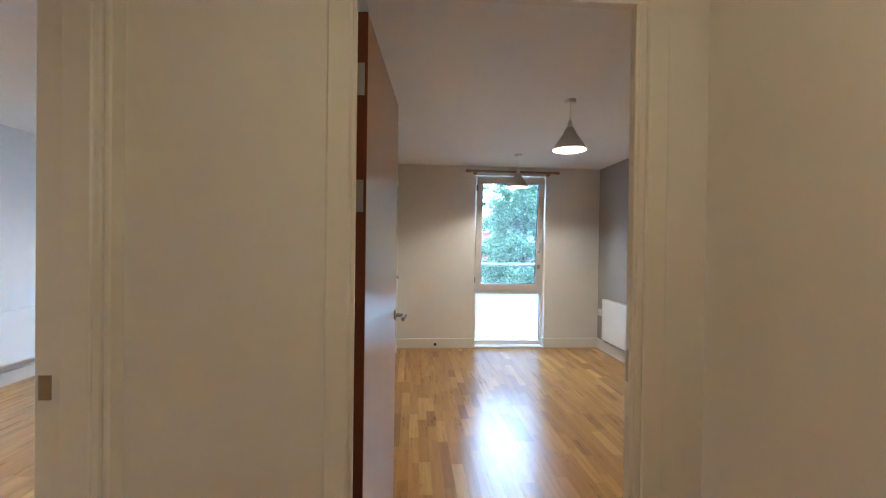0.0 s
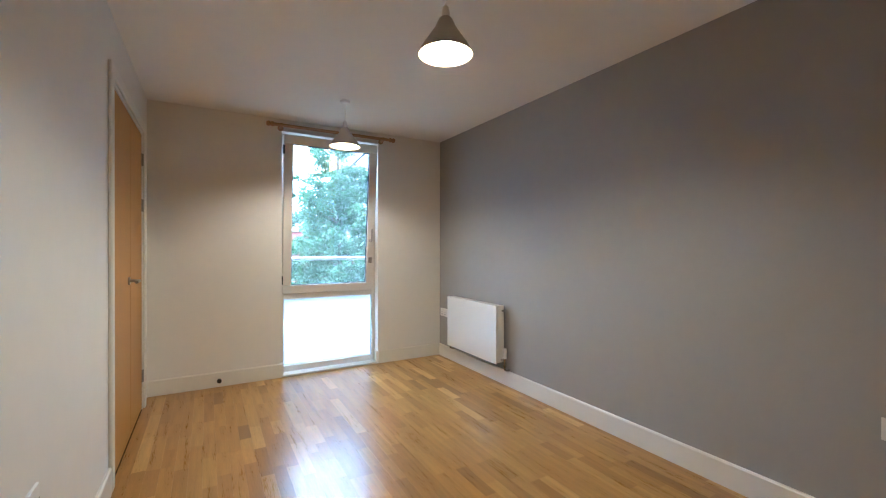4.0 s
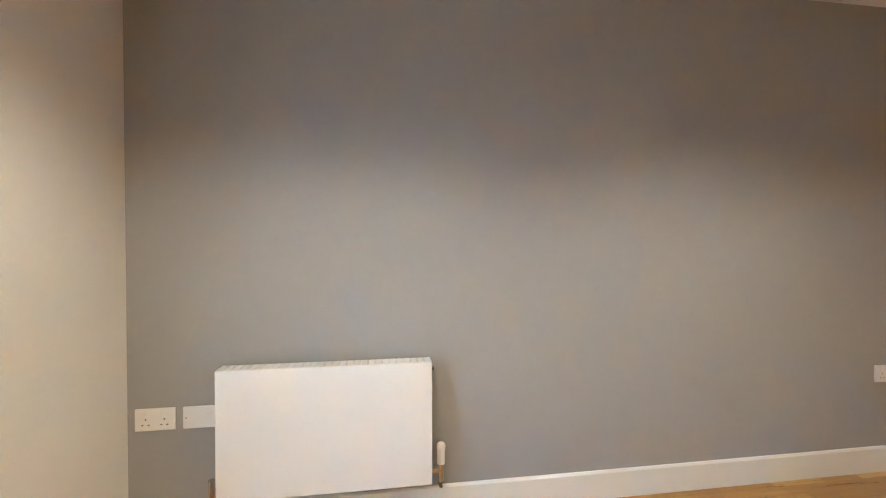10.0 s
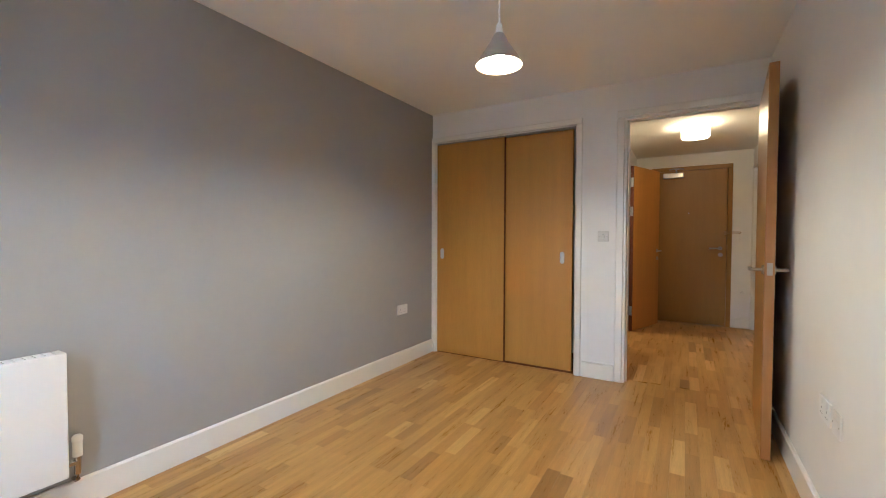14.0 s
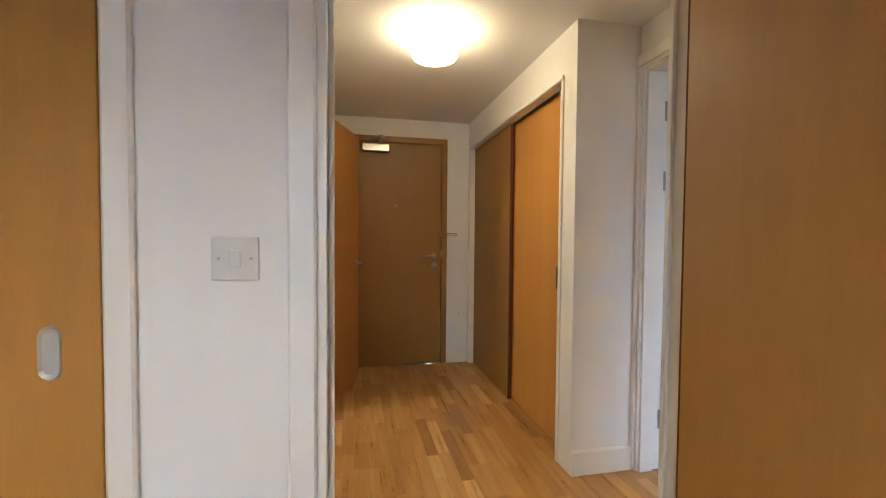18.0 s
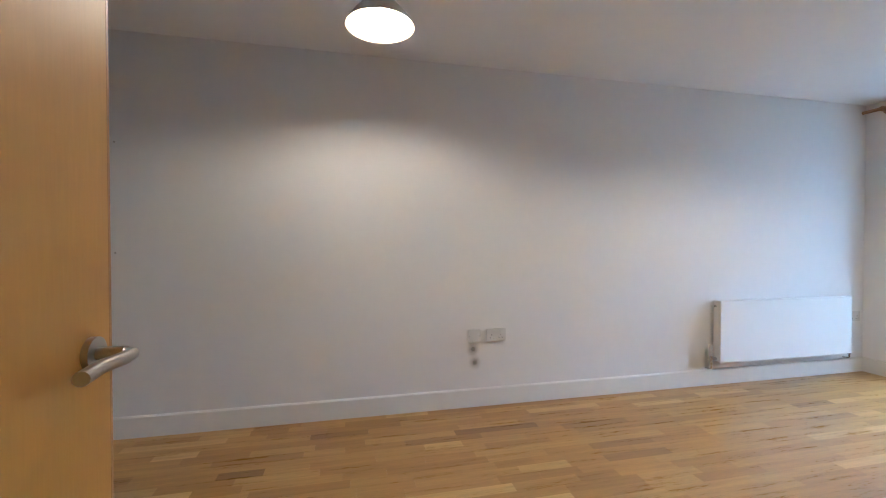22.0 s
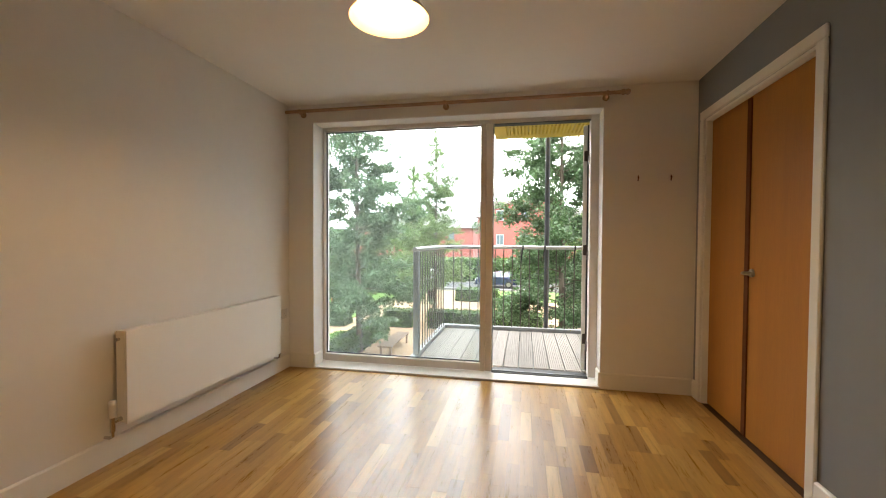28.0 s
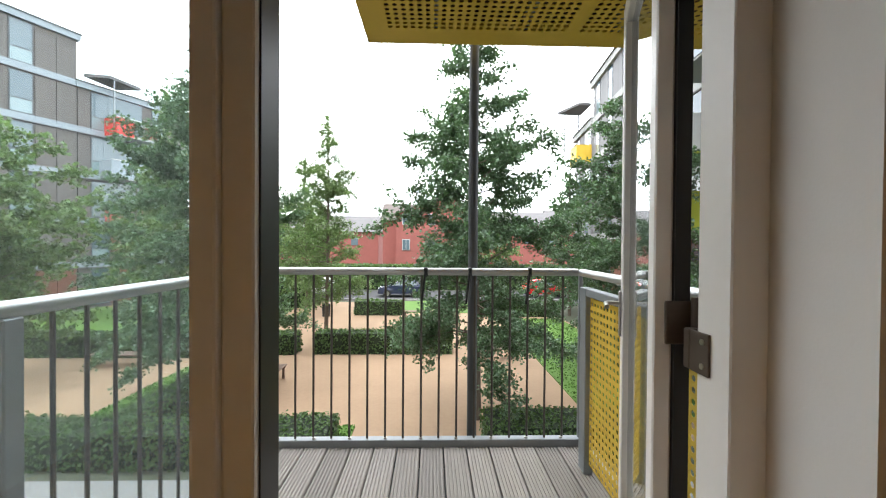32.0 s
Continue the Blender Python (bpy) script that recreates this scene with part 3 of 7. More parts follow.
def hinge(parent, x, y, z, plates, h=0.1):
    """A butt hinge: knuckle pin and its plates, each (x0, x1, y0, y1)."""
    k = part("hinge", rod((x, y, z - h / 2), (x, y, z + h / 2), 0.0065, 10), M_HINGE, parent, "steel butt hinge", smooth=True)
    for p in plates:
        part("hinge_plate", box(*p, z - h / 2, z + h / 2, 0.0008), M_HINGE, k)


# bedroom door, swung open into the room along its hinge side wall
d = thing("door_1", (-2.634, -4.092, 0.008), "oak veneer bedroom door, standing wide open", "door", kind="structure", turn=-4.2)
d.location.x -= 0.032
bd_leaf = part("leaf", box(-2.658, -2.614, -4.09, -3.251, 0.008, 2.068, 0.002), M_LACQUER, d)
part("edge_lipping", box(-2.6575, -2.6145, -3.2515, -3.245, 0.008, 2.068, 0.001), M_EDGE, d, "oak edge strip")
part("hinge_edge", box(-2.6575, -2.6145, -4.096, -4.0895, 0.008, 2.068, 0.001), M_LIP, d, "dark hardwood edge")
lever(d, (-2.614, -3.315), (1, 0), (0, -1), 1.0)
lever(d, (-2.658, -3.315), (-1, 0), (0, -1), 1.0)
part("latch_plate", box(-2.648, -2.624, -3.2455, -3.2425, 0.975, 1.04, 0.001), M_STEEL, d, "steel latch plate")
for hz in (0.25, 1.50, 1.86):
    hinge(d, -2.660, -4.100, hz, [(-2.655, -2.622, -4.099, -4.0965)])
part("strike_plate", box(BD[1] - 0.0235, BD[1] - 0.0205, -4.160, -4.130, 0.93, 1.03, 0.001), M_STEEL, bpy.data.objects["trim_bedroom_door_lining"], "steel strike plate")

# living room door, swung open into the room at a right angle
d = thing("door_2", (-3.49, -5.07, 0.008), "oak veneer living room door, standing open", "door", kind="structure", turn=0.0)
part("leaf", box(-4.215, -3.497, -5.092, -5.048, 0.008, 2.068, 0.002), M_DOOR, d)
part("hinge_edge", box(-3.4975, -3.490, -5.0915, -5.0485, 0.008, 2.068, 0.001), M_LIP, d, "dark hardwood edge")
part("edge_lipping", box(-4.222, -4.2145, -5.0915, -5.0485, 0.008, 2.068, 0.001), M_EDGE, d, "oak edge strip")
lever(d, (-4.165, -5.048), (0, 1), (1, 0), 1.005)
lever(d, (-4.165, -5.092), (0, -1), (1, 0), 1.005)
for hz in (0.27, 1.52, 1.88):
    hinge(d, -3.480, -5.094, hz, [(-3.4895, -3.487, -5.088, -5.052), (-3.476, -3.440, -5.1005, -5.098)])
part("strike_plate", box(-3.462, -3.430, LD[1] - 0.0175, LD[1] - 0.0145, 0.935, 1.0, 0.001), M_STEEL, bpy.data.objects["trim_living_door_lining"], "steel strike plate")

# bathroom door, swung out into the hall
d = thing("door_3", (-1.625, -6.165, 0.008), "brown oak veneer bathroom door, swung open into the hall", "door", kind="structure", turn=-19.5)
part("leaf", box(-1.669, -1.625, -6.905, -6.168, 0.008, 2.062, 0.002), M_DOOR, d)
part("edge_lipping", box(-1.6685, -1.6255, -6.9115, -6.9045, 0.008, 2.062, 0.001), M_EDGE, d, "oak edge strip")
part("hinge_edge", box(-1.6685, -1.6255, -6.1685, -6.161, 0.008, 2.062, 0.001), M_LIP, d, "honey hardwood edge")
lever(d, (-1.669, -6.84), (-1, 0), (0, 1), 1.0)
part("thumb_turn", rod((-1.669, -6.84, 0.90), (-1.683, -6.84, 0.90), 0.022, 20), M_STEEL, d, smooth=True)
for hz in (0.26, 1.50, 1.86):
    hinge(d, -1.618, -6.156, hz, [(-1.666, -1.628, -6.1605, -6.158), (-1.614, -1.578, -6.154, -6.1515)], 0.115)

# entrance door with its frame
d = thing("door_4", ((ED[0] + ED[1]) / 2, HY0, 0.0), "brown wooden entrance door, closed, in a brown wooden frame", "door", kind="structure")
fr = 0.052
part("frame_jamb", box(ED[0], ED[0] + fr, HY0 - 0.1, HY0 + 0.014, 0.0, ED[2] - fr, 0.003), M_DOOR_DK, d)
part("frame_jamb", box(ED[1] - fr, ED[1], HY0 - 0.1, HY0 + 0.014, 0.0, ED[2] - fr, 0.003), M_DOOR_DK, d)
part("frame_head", box(ED[0], ED[1], HY0 - 0.1, HY0 + 0.014, ED[2] - fr, ED[2], 0.003), M_DOOR_DK, d)
part("leaf", box(ED[0] + fr + 0.003, ED[1] - fr - 0.003, HY0 - 0.052, HY0 - 0.004, 0.008, ED[2] - fr - 0.003, 0.002), M_DOOR_DK, d)
part("threshold", box(ED[0] + fr, ED[1] - fr, HY0 - 0.06, HY0 + 0.01, 0.0, 0.007, 0.002), M_BRASS, d, "worn brass threshold strip")
lever(d, (-2.62, HY0 - 0.004), (0, 1), (1, 0), 1.035)
part("lock_plate", rod((-2.625, HY0 - 0.004, 0.95), (-2.625, HY0 + 0.004, 0.95), 0.026, 20), M_STEEL, d, "round steel lock cover", smooth=True)
part("peephole", rod((-2.255, HY0 - 0.004, 1.508), (-2.255, HY0 + 0.003, 1.508), 0.009, 16), M_STEEL, d, smooth=True)
part("latch_plate", box(-2.70, -2.685, HY0 + 0.0135, HY0 + 0.0165, 1.02, 1.09, 0.001), M_BRASS, d)
bar = part("door_guard", box(-2.70, -2.665, HY0 - 0.004, HY0 + 0.012, 1.215, 1.265, 0.003), M_BRASS, d, "brass door guard bar")
part("guard_bar", tube([(-2.68, HY0 + 0.01, 1.25), (-2.70, HY0 + 0.045, 1.25), (-2.83, HY0 + 0.05, 1.25), (-2.838, HY0 + 0.05, 1.24), (-2.83, HY0 + 0.05, 1.23), (-2.70, HY0 + 0.045, 1.23), (-2.68, HY0 + 0.01, 1.23)], 0.0045, 8), M_BRASS, bar, smooth=True)
closer = part("door_closer", box(-2.19, -1.945, HY0 - 0.004, HY0 + 0.055, 1.995, 2.062, 0.006), M_STEEL, d, "silver overhead door closer")
part("closer_arm", box(-2.115, -2.095, HY0 + 0.02, HY0 + 0.31, 2.064, 2.074, 0.002), M_HINGE, closer)
part("closer_arm", tube([(-2.105, HY0 + 0.30, 2.078), (-2.055, HY0 + 0.15, 2.10), (-2.02, HY0 + 0.016, 2.115)], 0.008, 8), M_HINGE, closer, smooth=True)
part("closer_arm", tube([(-2.105, HY0 + 0.30, 2.078), (-2.15, HY0 + 0.15, 2.10), (-2.185, HY0 + 0.016, 2.115)], 0.008, 8), M_HINGE, closer, smooth=True)

# double doors between bedroom and living room
mid = -0.80
d = thing("door_5", (BX0, mid, 0.0), "pair of closed oak veneer doors between bedroom and living room", "door", kind="structure")
for ya, yb in ((DD[0] + 0.02, mid - 0.002), (mid + 0.002, DD[1] - 0.02)):
    lf = part("leaf", box(LX1 + 0.040, BX0 - 0.003, ya, yb, 0.008, DD[2] - 0.022, 0.002), M_DOOR, d)
    part("face_veneer", box(LX1 + 0.037, LX1 + 0.0398, ya, yb, 0.008, DD[2] - 0.022, 0.0005), M_DOOR_WARM, lf, "warm reddish oak face")
part("rebate_strip", box(LX1 + 0.028, LX1 + 0.0375, mid - 0.022, mid + 0.022, 0.008, DD[2] - 0.03, 0.002), M_LIP, d, "dark red brown meeting strip")
lever(d, (LX1 + 0.037, mid - 0.055), (-1, 0), (0, -1), 1.0)
lever(d, (BX0 - 0.003, mid - 0.08), (1, 0), (0, -1), 1.0)
for hz in (0.25, 1.52, 1.86):
    hinge(d, BX0 + 0.004, DD[1] - 0.018, hz, [(BX0 - 0.002, BX0 + 0.001, DD[1] - 0.036, DD[1] - 0.02)], 0.09)

# wardrobe with sliding doors
w = thing("wardrobe", ((CL[0] + CL[1]) / 2, -4.18, 0.0), "built-in wardrobe with two oak veneer sliding doors, one slightly open", "wardrobe")
pan = part("sliding_door", box(-0.772, CL[1] - 0.002, -4.168, -4.142, 0.006, CL[2] - 0.02, 0.002), M_DOOR, w)
part("edge_strip", box(-0.777, -0.7715, -4.1685, -4.1415, 0.006, CL[2] - 0.02, 0.001), M_LIP, pan)
pan2 = part("sliding_door", box(-1.388, -0.74, -4.206, -4.18, 0.006, CL[2] - 0.02, 0.002), M_DOOR, w)
part("top_track", box(CL[0] + 0.01, CL[1] - 0.01, -4.212, -4.136, CL[2] - 0.018, CL[2] - 0.009, 0.001), M_HINGE, w)
part("bottom_track", box(CL[0] + 0.01, CL[1] - 0.01, -4.206, -4.142, 0.0, 0.005, 0.001), M_LIP, w)


def flush_pull(parent, axis, at, a, z, mat=M_ALU):
    """A recessed oval finger pull in a sliding door."""
    bm = bmesh.new()
    n = 24
    outer, rim, cup = [], [], []
    for k in range(n):
        t = 2 * math.pi * k / n
        cx, cz = 0.020 * math.cos(t), 0.033 * (1 if math.sin(t) >= 0 else -1) + 0.020 * math.sin(t)
        for ring, s, depth in ((outer, 1.0, 0.0), (rim, 0.93, 0.0045), (cup, 0.66, 0.0003)):
            u, v = cx * s, cz * (s if s > 0.7 else 0.8)
            ring.append(bm.verts.new((a + u, at + depth, z + v) if axis == "x" else (at + depth, a + u, z + v)))
    for p, q in ((outer, rim), (rim, cup)):
        for k in range(n):
            bm.faces.new((p[k], p[(k + 1) % n], q[(k + 1) % n], q[k]))
    bm.faces.new(cup)
    return part("finger_pull", bm, mat, parent, "recessed steel finger pull")


flush_pull(pan, "x", -4.1418, -0.105, 1.005)
flush_pull(pan2, "x", -4.1798, -1.301, 0.993)
part("door_guide", box(-1.43, -1.415, -4.17, -4.14, 0.30, 0.312, 0.002), M_PLASTIC, w)

# hall cupboard with sliding doors
w = thing("cupboard", (HX0 - 0.04, -6.2, 0.0), "built-in hall cupboard with two oak veneer sliding doors, closed", "cupboard")
pan = part("sliding_door", box(-3.03, -3.005, CU[0] + 0.004, -6.135, 0.006, CU[2] - 0.006, 0.002), M_DOOR_DK, w)
pan2 = part("sliding_door", box(-3.066, -3.041, -6.20, CU[1] - 0.004, 0.006, CU[2] - 0.006, 0.002), M_VENEER, w)
part("edge_strip", box(-3.0305, -3.0045, -6.1355, -6.129, 0.006, CU[2] - 0.006, 0.001), M_LIP, pan)
part("edge_pull", box(-3.0405, -3.034, -5.465, -5.42, 0.92, 1.05, 0.006), M_BLACK, pan2, "dark recessed pull")
part("back_panel", box(DX + 0.002, DX + 0.012, CU[0], -5.2, 0.0, 2.3), M_WHITE, w)


# ---- radiators ----
def radiator(name, wall_x, side, y0, y1, z0, z1, valve_at, label, deep):
    """A flat panel radiator on a wall at x; side: +1 if it stands out towards +x."""
    t_ = thing(name, (wall_x, (y0 + y1) / 2, z0), label, "radiator")

    def bx(d0, d1, p, q, a, b, bev=0.003):
        lo, hi = sorted((wall_x + side * d0, wall_x + side * d1))
        return box(lo, hi, p, q, a, b, bev, seg=2)
    part("front_panel", bx(deep - 0.013, deep, y0, y1, z0, z1, 0.005), M_RAD, t_)
    part("back_panel", bx(0.026, 0.036, y0 + 0.006, y1 - 0.006, z0 + 0.01, z1 - 0.006), M_RAD, t_)
    part("end_cover", bx(0.028, deep - 0.0135, y0, y0 + 0.008, z0 + 0.01, z1 - 0.001), M_RAD, t_)
    part("end_cover", bx(0.028, deep - 0.0135, y1 - 0.008, y1, z0 + 0.01, z1 - 0.001), M_RAD, t_)
    grille = bmesh.new()
    n = int((y1 - y0) / 0.028)
    for k in range(n):
        y = y0 + 0.014 + (y1 - y0 - 0.028) * k / (n - 1)
        lo, hi = sorted((wall_x + side * 0.034, wall_x + side * (deep - 0.012)))
        box(lo, hi, y - 0.0118, y + 0.0118, z1 - 0.006, z1 - 0.002, bm=grille)
    part("top_grille", grille, M_RAD, t_, "slotted top grille")
    fins = bmesh.new()
    for k in range(int((y1 - y0) / 0.04)):
        y = y0 + 0.02 + 0.04 * k
        lo, hi = sorted((wall_x + side * 0.036, wall_x + side * (deep - 0.014)))
        box(lo, hi, y, y + 0.012, z0 + 0.03, z1 - 0.03, bm=fins)
    part("convector_fins", fins, M_RAD, t_)
    for y in (y0 + 0.12, y1 - 0.12):
        part("wall_bracket", bx(0.0, 0.026, y - 0.012, y + 0.012, z0 + 0.05, z1 - 0.08, 0.002), M_HINGE, t_)
    s = -1 if valve_at == y0 else 1
    vy, x = valve_at + s * 0.045, wall_x + side * 0.054
    v = part("radiator_valve", rod((x, vy, z0 + 0.055), (x, vy, z0 + 0.115), 0.0165, 16), M_PLASTIC, t_, "white thermostatic valve head", smooth=True)
    part("valve_cap", lathe([(0.0165, 0), (0.0185, 0.004), (0.0185, 0.02), (0.012, 0.028), (0, 0.029)], (x, vy, z0 + 0.115), 16), M_PLASTIC, v, smooth=True)
    part("valve_body", rod((x, vy, z0 - 0.02), (x, vy, z0 + 0.056), 0.012, 12), M_CHROME, v, "chrome valve body", smooth=True)
    part("valve_nut", rod((x, vy - s * 0.048, z0 + 0.03), (x, vy - s * 0.005, z0 + 0.03), 0.013, 6), M_CHROME, v)
    part("pipe_tail", tube([(x, vy, z0 - 0.015), (x, vy, z0 - 0.045), (x - side * 0.02, vy, z0 - 0.055), (wall_x + side * 0.004, vy, z0 - 0.055)], 0.0078, 10), M_CHROME, v, smooth=True)
    oy = (y1 if valve_at == y0 else y0) - s * 0.035
    u = part("lockshield_valve", rod((x, oy, z0 - 0.02), (x, oy, z0 + 0.06), 0.013, 12), M_CHROME, t_, smooth=True)
    part("pipe_tail", tube([(x, oy, z0 - 0.015), (x, oy, z0 - 0.045), (x - side * 0.02, oy, z0 - 0.055), (wall_x + side * 0.004, oy, z0 - 0.055)], 0.0078, 10), M_CHROME, u, smooth=True)
    part("air_vent", rod((wall_x + side * 0.05, valve_at + s * 0.001, z1 - 0.045), (wall_x + side * 0.05, valve_at + s * 0.014, z1 - 0.045), 0.008, 10), M_CHROME, t_, smooth=True)
    return t_


radiator("radiator", BX1, -1, -1.199, -0.365, 0.195, 0.703, -1.199, "white flat panel radiator on the grey bedroom wall", 0.115)
radiator("radiator", LX0, 1, -1.80, -0.405, 0.20, 0.698, -1.80, "white long flat panel radiator on the living room wall", 0.094)


# ---- electrical plates ----
def plate(name, axis, at, side, a0, a1, z0, z1, kind_, label, category="socket", mat=None, box_depth=0.0):
    """A white wall plate; kind_: 'twin' or 'single' socket, 'switch', 'blank'."""
    t_ = thing(name, ((a0 + a1) / 2, at, z0) if axis == "x" else (at, (a0 + a1) / 2, z0), label, category)
    mat = mat or M_PLASTIC
    wall_at, at = at, at + side * box_depth
    if box_depth:
        lo, hi = sorted((wall_at, at))
        part("back_box", box(lo, hi, a0 + 0.003, a1 - 0.003, z0 + 0.003, z1 - 0.003, 0.002), mat, t_)

    def bx(d0, d1, p, q, a, b, bev=0.0):
        lo, hi = sorted((at + side * d0, at + side * d1))
        return box(p, q, lo, hi, a, b, bev, seg=2) if axis == "x" else box(lo, hi, p, q, a, b, bev, seg=2)
    part("plate", bx(0.0, 0.009, a0, a1, z0, z1, 0.003), mat, t_)
    h, w_ = z1 - z0, a1 - a0
    if kind_ == "switch":
        c = (a0 + a1) / 2
        part("rocker", bx(0.008, 0.013, c - 0.011, c + 0.011, z0 + 0.3 * h, z0 + 0.7 * h, 0.003), mat, t_)
        for s in (-1, 1):
            part("screw", bx(0.0085, 0.0098, c + s * 0.34 * w_ - 0.003, c + s * 0.34 * w_ + 0.003, z0 + 0.5 * h - 0.003, z0 + 0.5 * h + 0.003), M_STEEL, t_)
    elif kind_ == "blank":
        for s in (0.09, 0.91):
            part("screw", bx(0.0085, 0.0098, a0 + s * w_ - 0.003, a0 + s * w_ + 0.003, z0 + 0.5 * h - 0.003, z0 + 0.5 * h + 0.003), M_STEEL, t_)
        part("flex_outlet", bx(0.0085, 0.0102, a0 + 0.2 * w_, a0 + 0.8 * w_, z0 + 0.3 * h, z0 + 0.7 * h, 0.001), mat, t_)
    else:
        for c in ((0.27, 0.73) if kind_ == "twin" else (0.5,)):
            cx = a0 + c * w_
            so = part("socket_face", bx(0.0085, 0.0095, cx - 0.022, cx + 0.022, z0 + 0.12 * h, z0 + 0.62 * h), mat, t_)
            for u, v in ((0, 0.52), (-0.011, 0.27), (0.011, 0.27)):
                part("pin_hole", bx(0.0088, 0.0099, cx + u - (0.002 if u == 0 else 0.0035), cx + u + (0.002 if u == 0 else 0.0035), z0 + v * h - (0.004 if u == 0 else 0.002), z0 + v * h + (0.004 if u == 0 else 0.002)), M_BLACK, so)
            part("rocker", bx(0.0085, 0.0125, cx - 0.007 + 0.006, cx + 0.007 + 0.006, z0 + 0.68 * h, z0 + 0.92 * h, 0.002), mat, t_)
    return t_


plate("wall_socket", "y", BX1, -1, -0.178, -0.030, 0.446, 0.534, "twin", "white twin wall socket beside the radiator")
plate("blank_plate", "y", BX1, -1, -0.348, -0.206, 0.446, 0.534, "blank", "white flex outlet plate beside the radiator", "wall plate")
plate("wall_socket", "y", BX1, -1, -3.672, -3.522, 0.464, 0.552, "twin", "white twin wall socket low on the grey wall")
plate("wall_socket", "y", BX0, 1, -2.74, -2.594, 0.46, 0.548, "twin", "white twin wall socket on the cream bedroom wall")
plate("blank_plate", "y", BX0, 1, -2.565, -2.479, 0.46, 0.546, "blank", "white aerial plate on the cream bedroom wall", "wall plate")
plate("light_switch", "x", BY0, 1, -1.691, -1.605, 1.136, 1.222, "switch", "white light switch beside the bedroom door", "switch", M_PLASTIC_OLD)
plate("light_switch", "x", HY0, 1, -2.905, -2.827, 1.115, 1.20, "switch", "white light switch beside the entrance door", "switch")
plate("wall_socket", "x", HY0, 1, -2.908, -2.826, 0.44, 0.525, "single", "white single wall socket beside the entrance door")
plate("light_switch", "y", HX1, -1, -5.185, -5.085, 1.085, 1.175, "switch", "white light switch beside the bathroom door", "switch")
plate("blank_plate", "y", LX0, 1, -3.872, -3.782, 0.463, 0.552, "blank", "white aerial plate above dark scuffs on the wall", "wall plate", M_PLASTIC_OLD, 0.02)
plate("wall_socket", "y", LX0, 1, -3.738, -3.592, 0.463, 0.552, "twin", "white twin wall socket on the long cream wall", "socket", M_PLASTIC_OLD, 0.016)
plate("wall_socket", "y", LX0, 1, -0.320, -0.174, 0.46, 0.548, "twin", "white twin wall socket beside the long radiator", "socket", M_PLASTIC_OLD)
plate("wall_socket", "y", LX1, -1, -2.025, -1.878, 0.425, 0.513, "twin", "white twin wall socket on the blue grey wall")
plate("blank_plate", "y", LX1, -1, -2.205, -2.065, 0.425, 0.513, "blank", "white aerial plate on the blue grey wall", "wall plate")
smoke = thing("smoke_detector", (-2.30, -4.63, HCEIL), "white round smoke detector on the hall ceiling", "smoke detector")
part("base", lathe([(0, 0), (0.055, 0), (0.055, -0.012), (0, -0.012)], (-2.30, -4.63, HCEIL), 28), M_PLASTIC, smoke, smooth=True)
part("cover", lathe([(0.05, -0.012), (0.048, -0.03), (0.03, -0.04), (0, -0.042)], (-2.30, -4.63, HCEIL), 28), M_PLASTIC, smoke, smooth=True)
stop = thing("door_stop", (-2.20, -SK_T, 0.04), "dark round door stop on the skirting board", "door stop")
part("stem", rod((-2.20, -SK_T, 0.062), (-2.20, -SK_T - 0.028, 0.062), 0.012, 16), M_STEEL, stop, smooth=True)
part("rubber_tip", rod((-2.20, -SK_T - 0.028, 0.062), (-2.20, -SK_T - 0.045, 0.062), 0.018, 20), M_BLACK, stop, smooth=True)

# small marks: dark scuffs under the aerial plate, two old fixing holes
for y, z, h in ((-3.83, 0.365, 0.085), (-3.815, 0.27, 0.085)):
    solo("wall_scuff", box(LX0, LX0 + 0.0012, y - 0.06, y + 0.06, z - 0.02, z + h + 0.02, 0.0004), M_SMUDGE, "faint dark scuff on the cream wall", "wall mark", group="scuffs under the aerial plate")
for z in (1.75, 1.10):
    solo("nail_hole", rod((LX0, -6.02, z), (LX0 + 0.002, -6.02, z), 0.006, 8), M_DIRT, "small old fixing hole in the wall", "wall mark", group="old fixing holes")
for x in (-3.252, -3.016):
    hk = thing("wall_hook", (x, LY1, 1.67), "small brown metal hook on the cream wall", "wall hook", "old wall hooks")
    part("plate", box(x - 0.0045, x + 0.0045, LY1 - 0.003, LY1, 1.650, 1.694, 0.0012), M_LIP, hk)
    part("peg", tube([(x, LY1 - 0.003, 1.677), (x, LY1 - 0.016, 1.671), (x, LY1 - 0.020, 1.681)], 0.003, 8), M_LIP, hk, smooth=True)


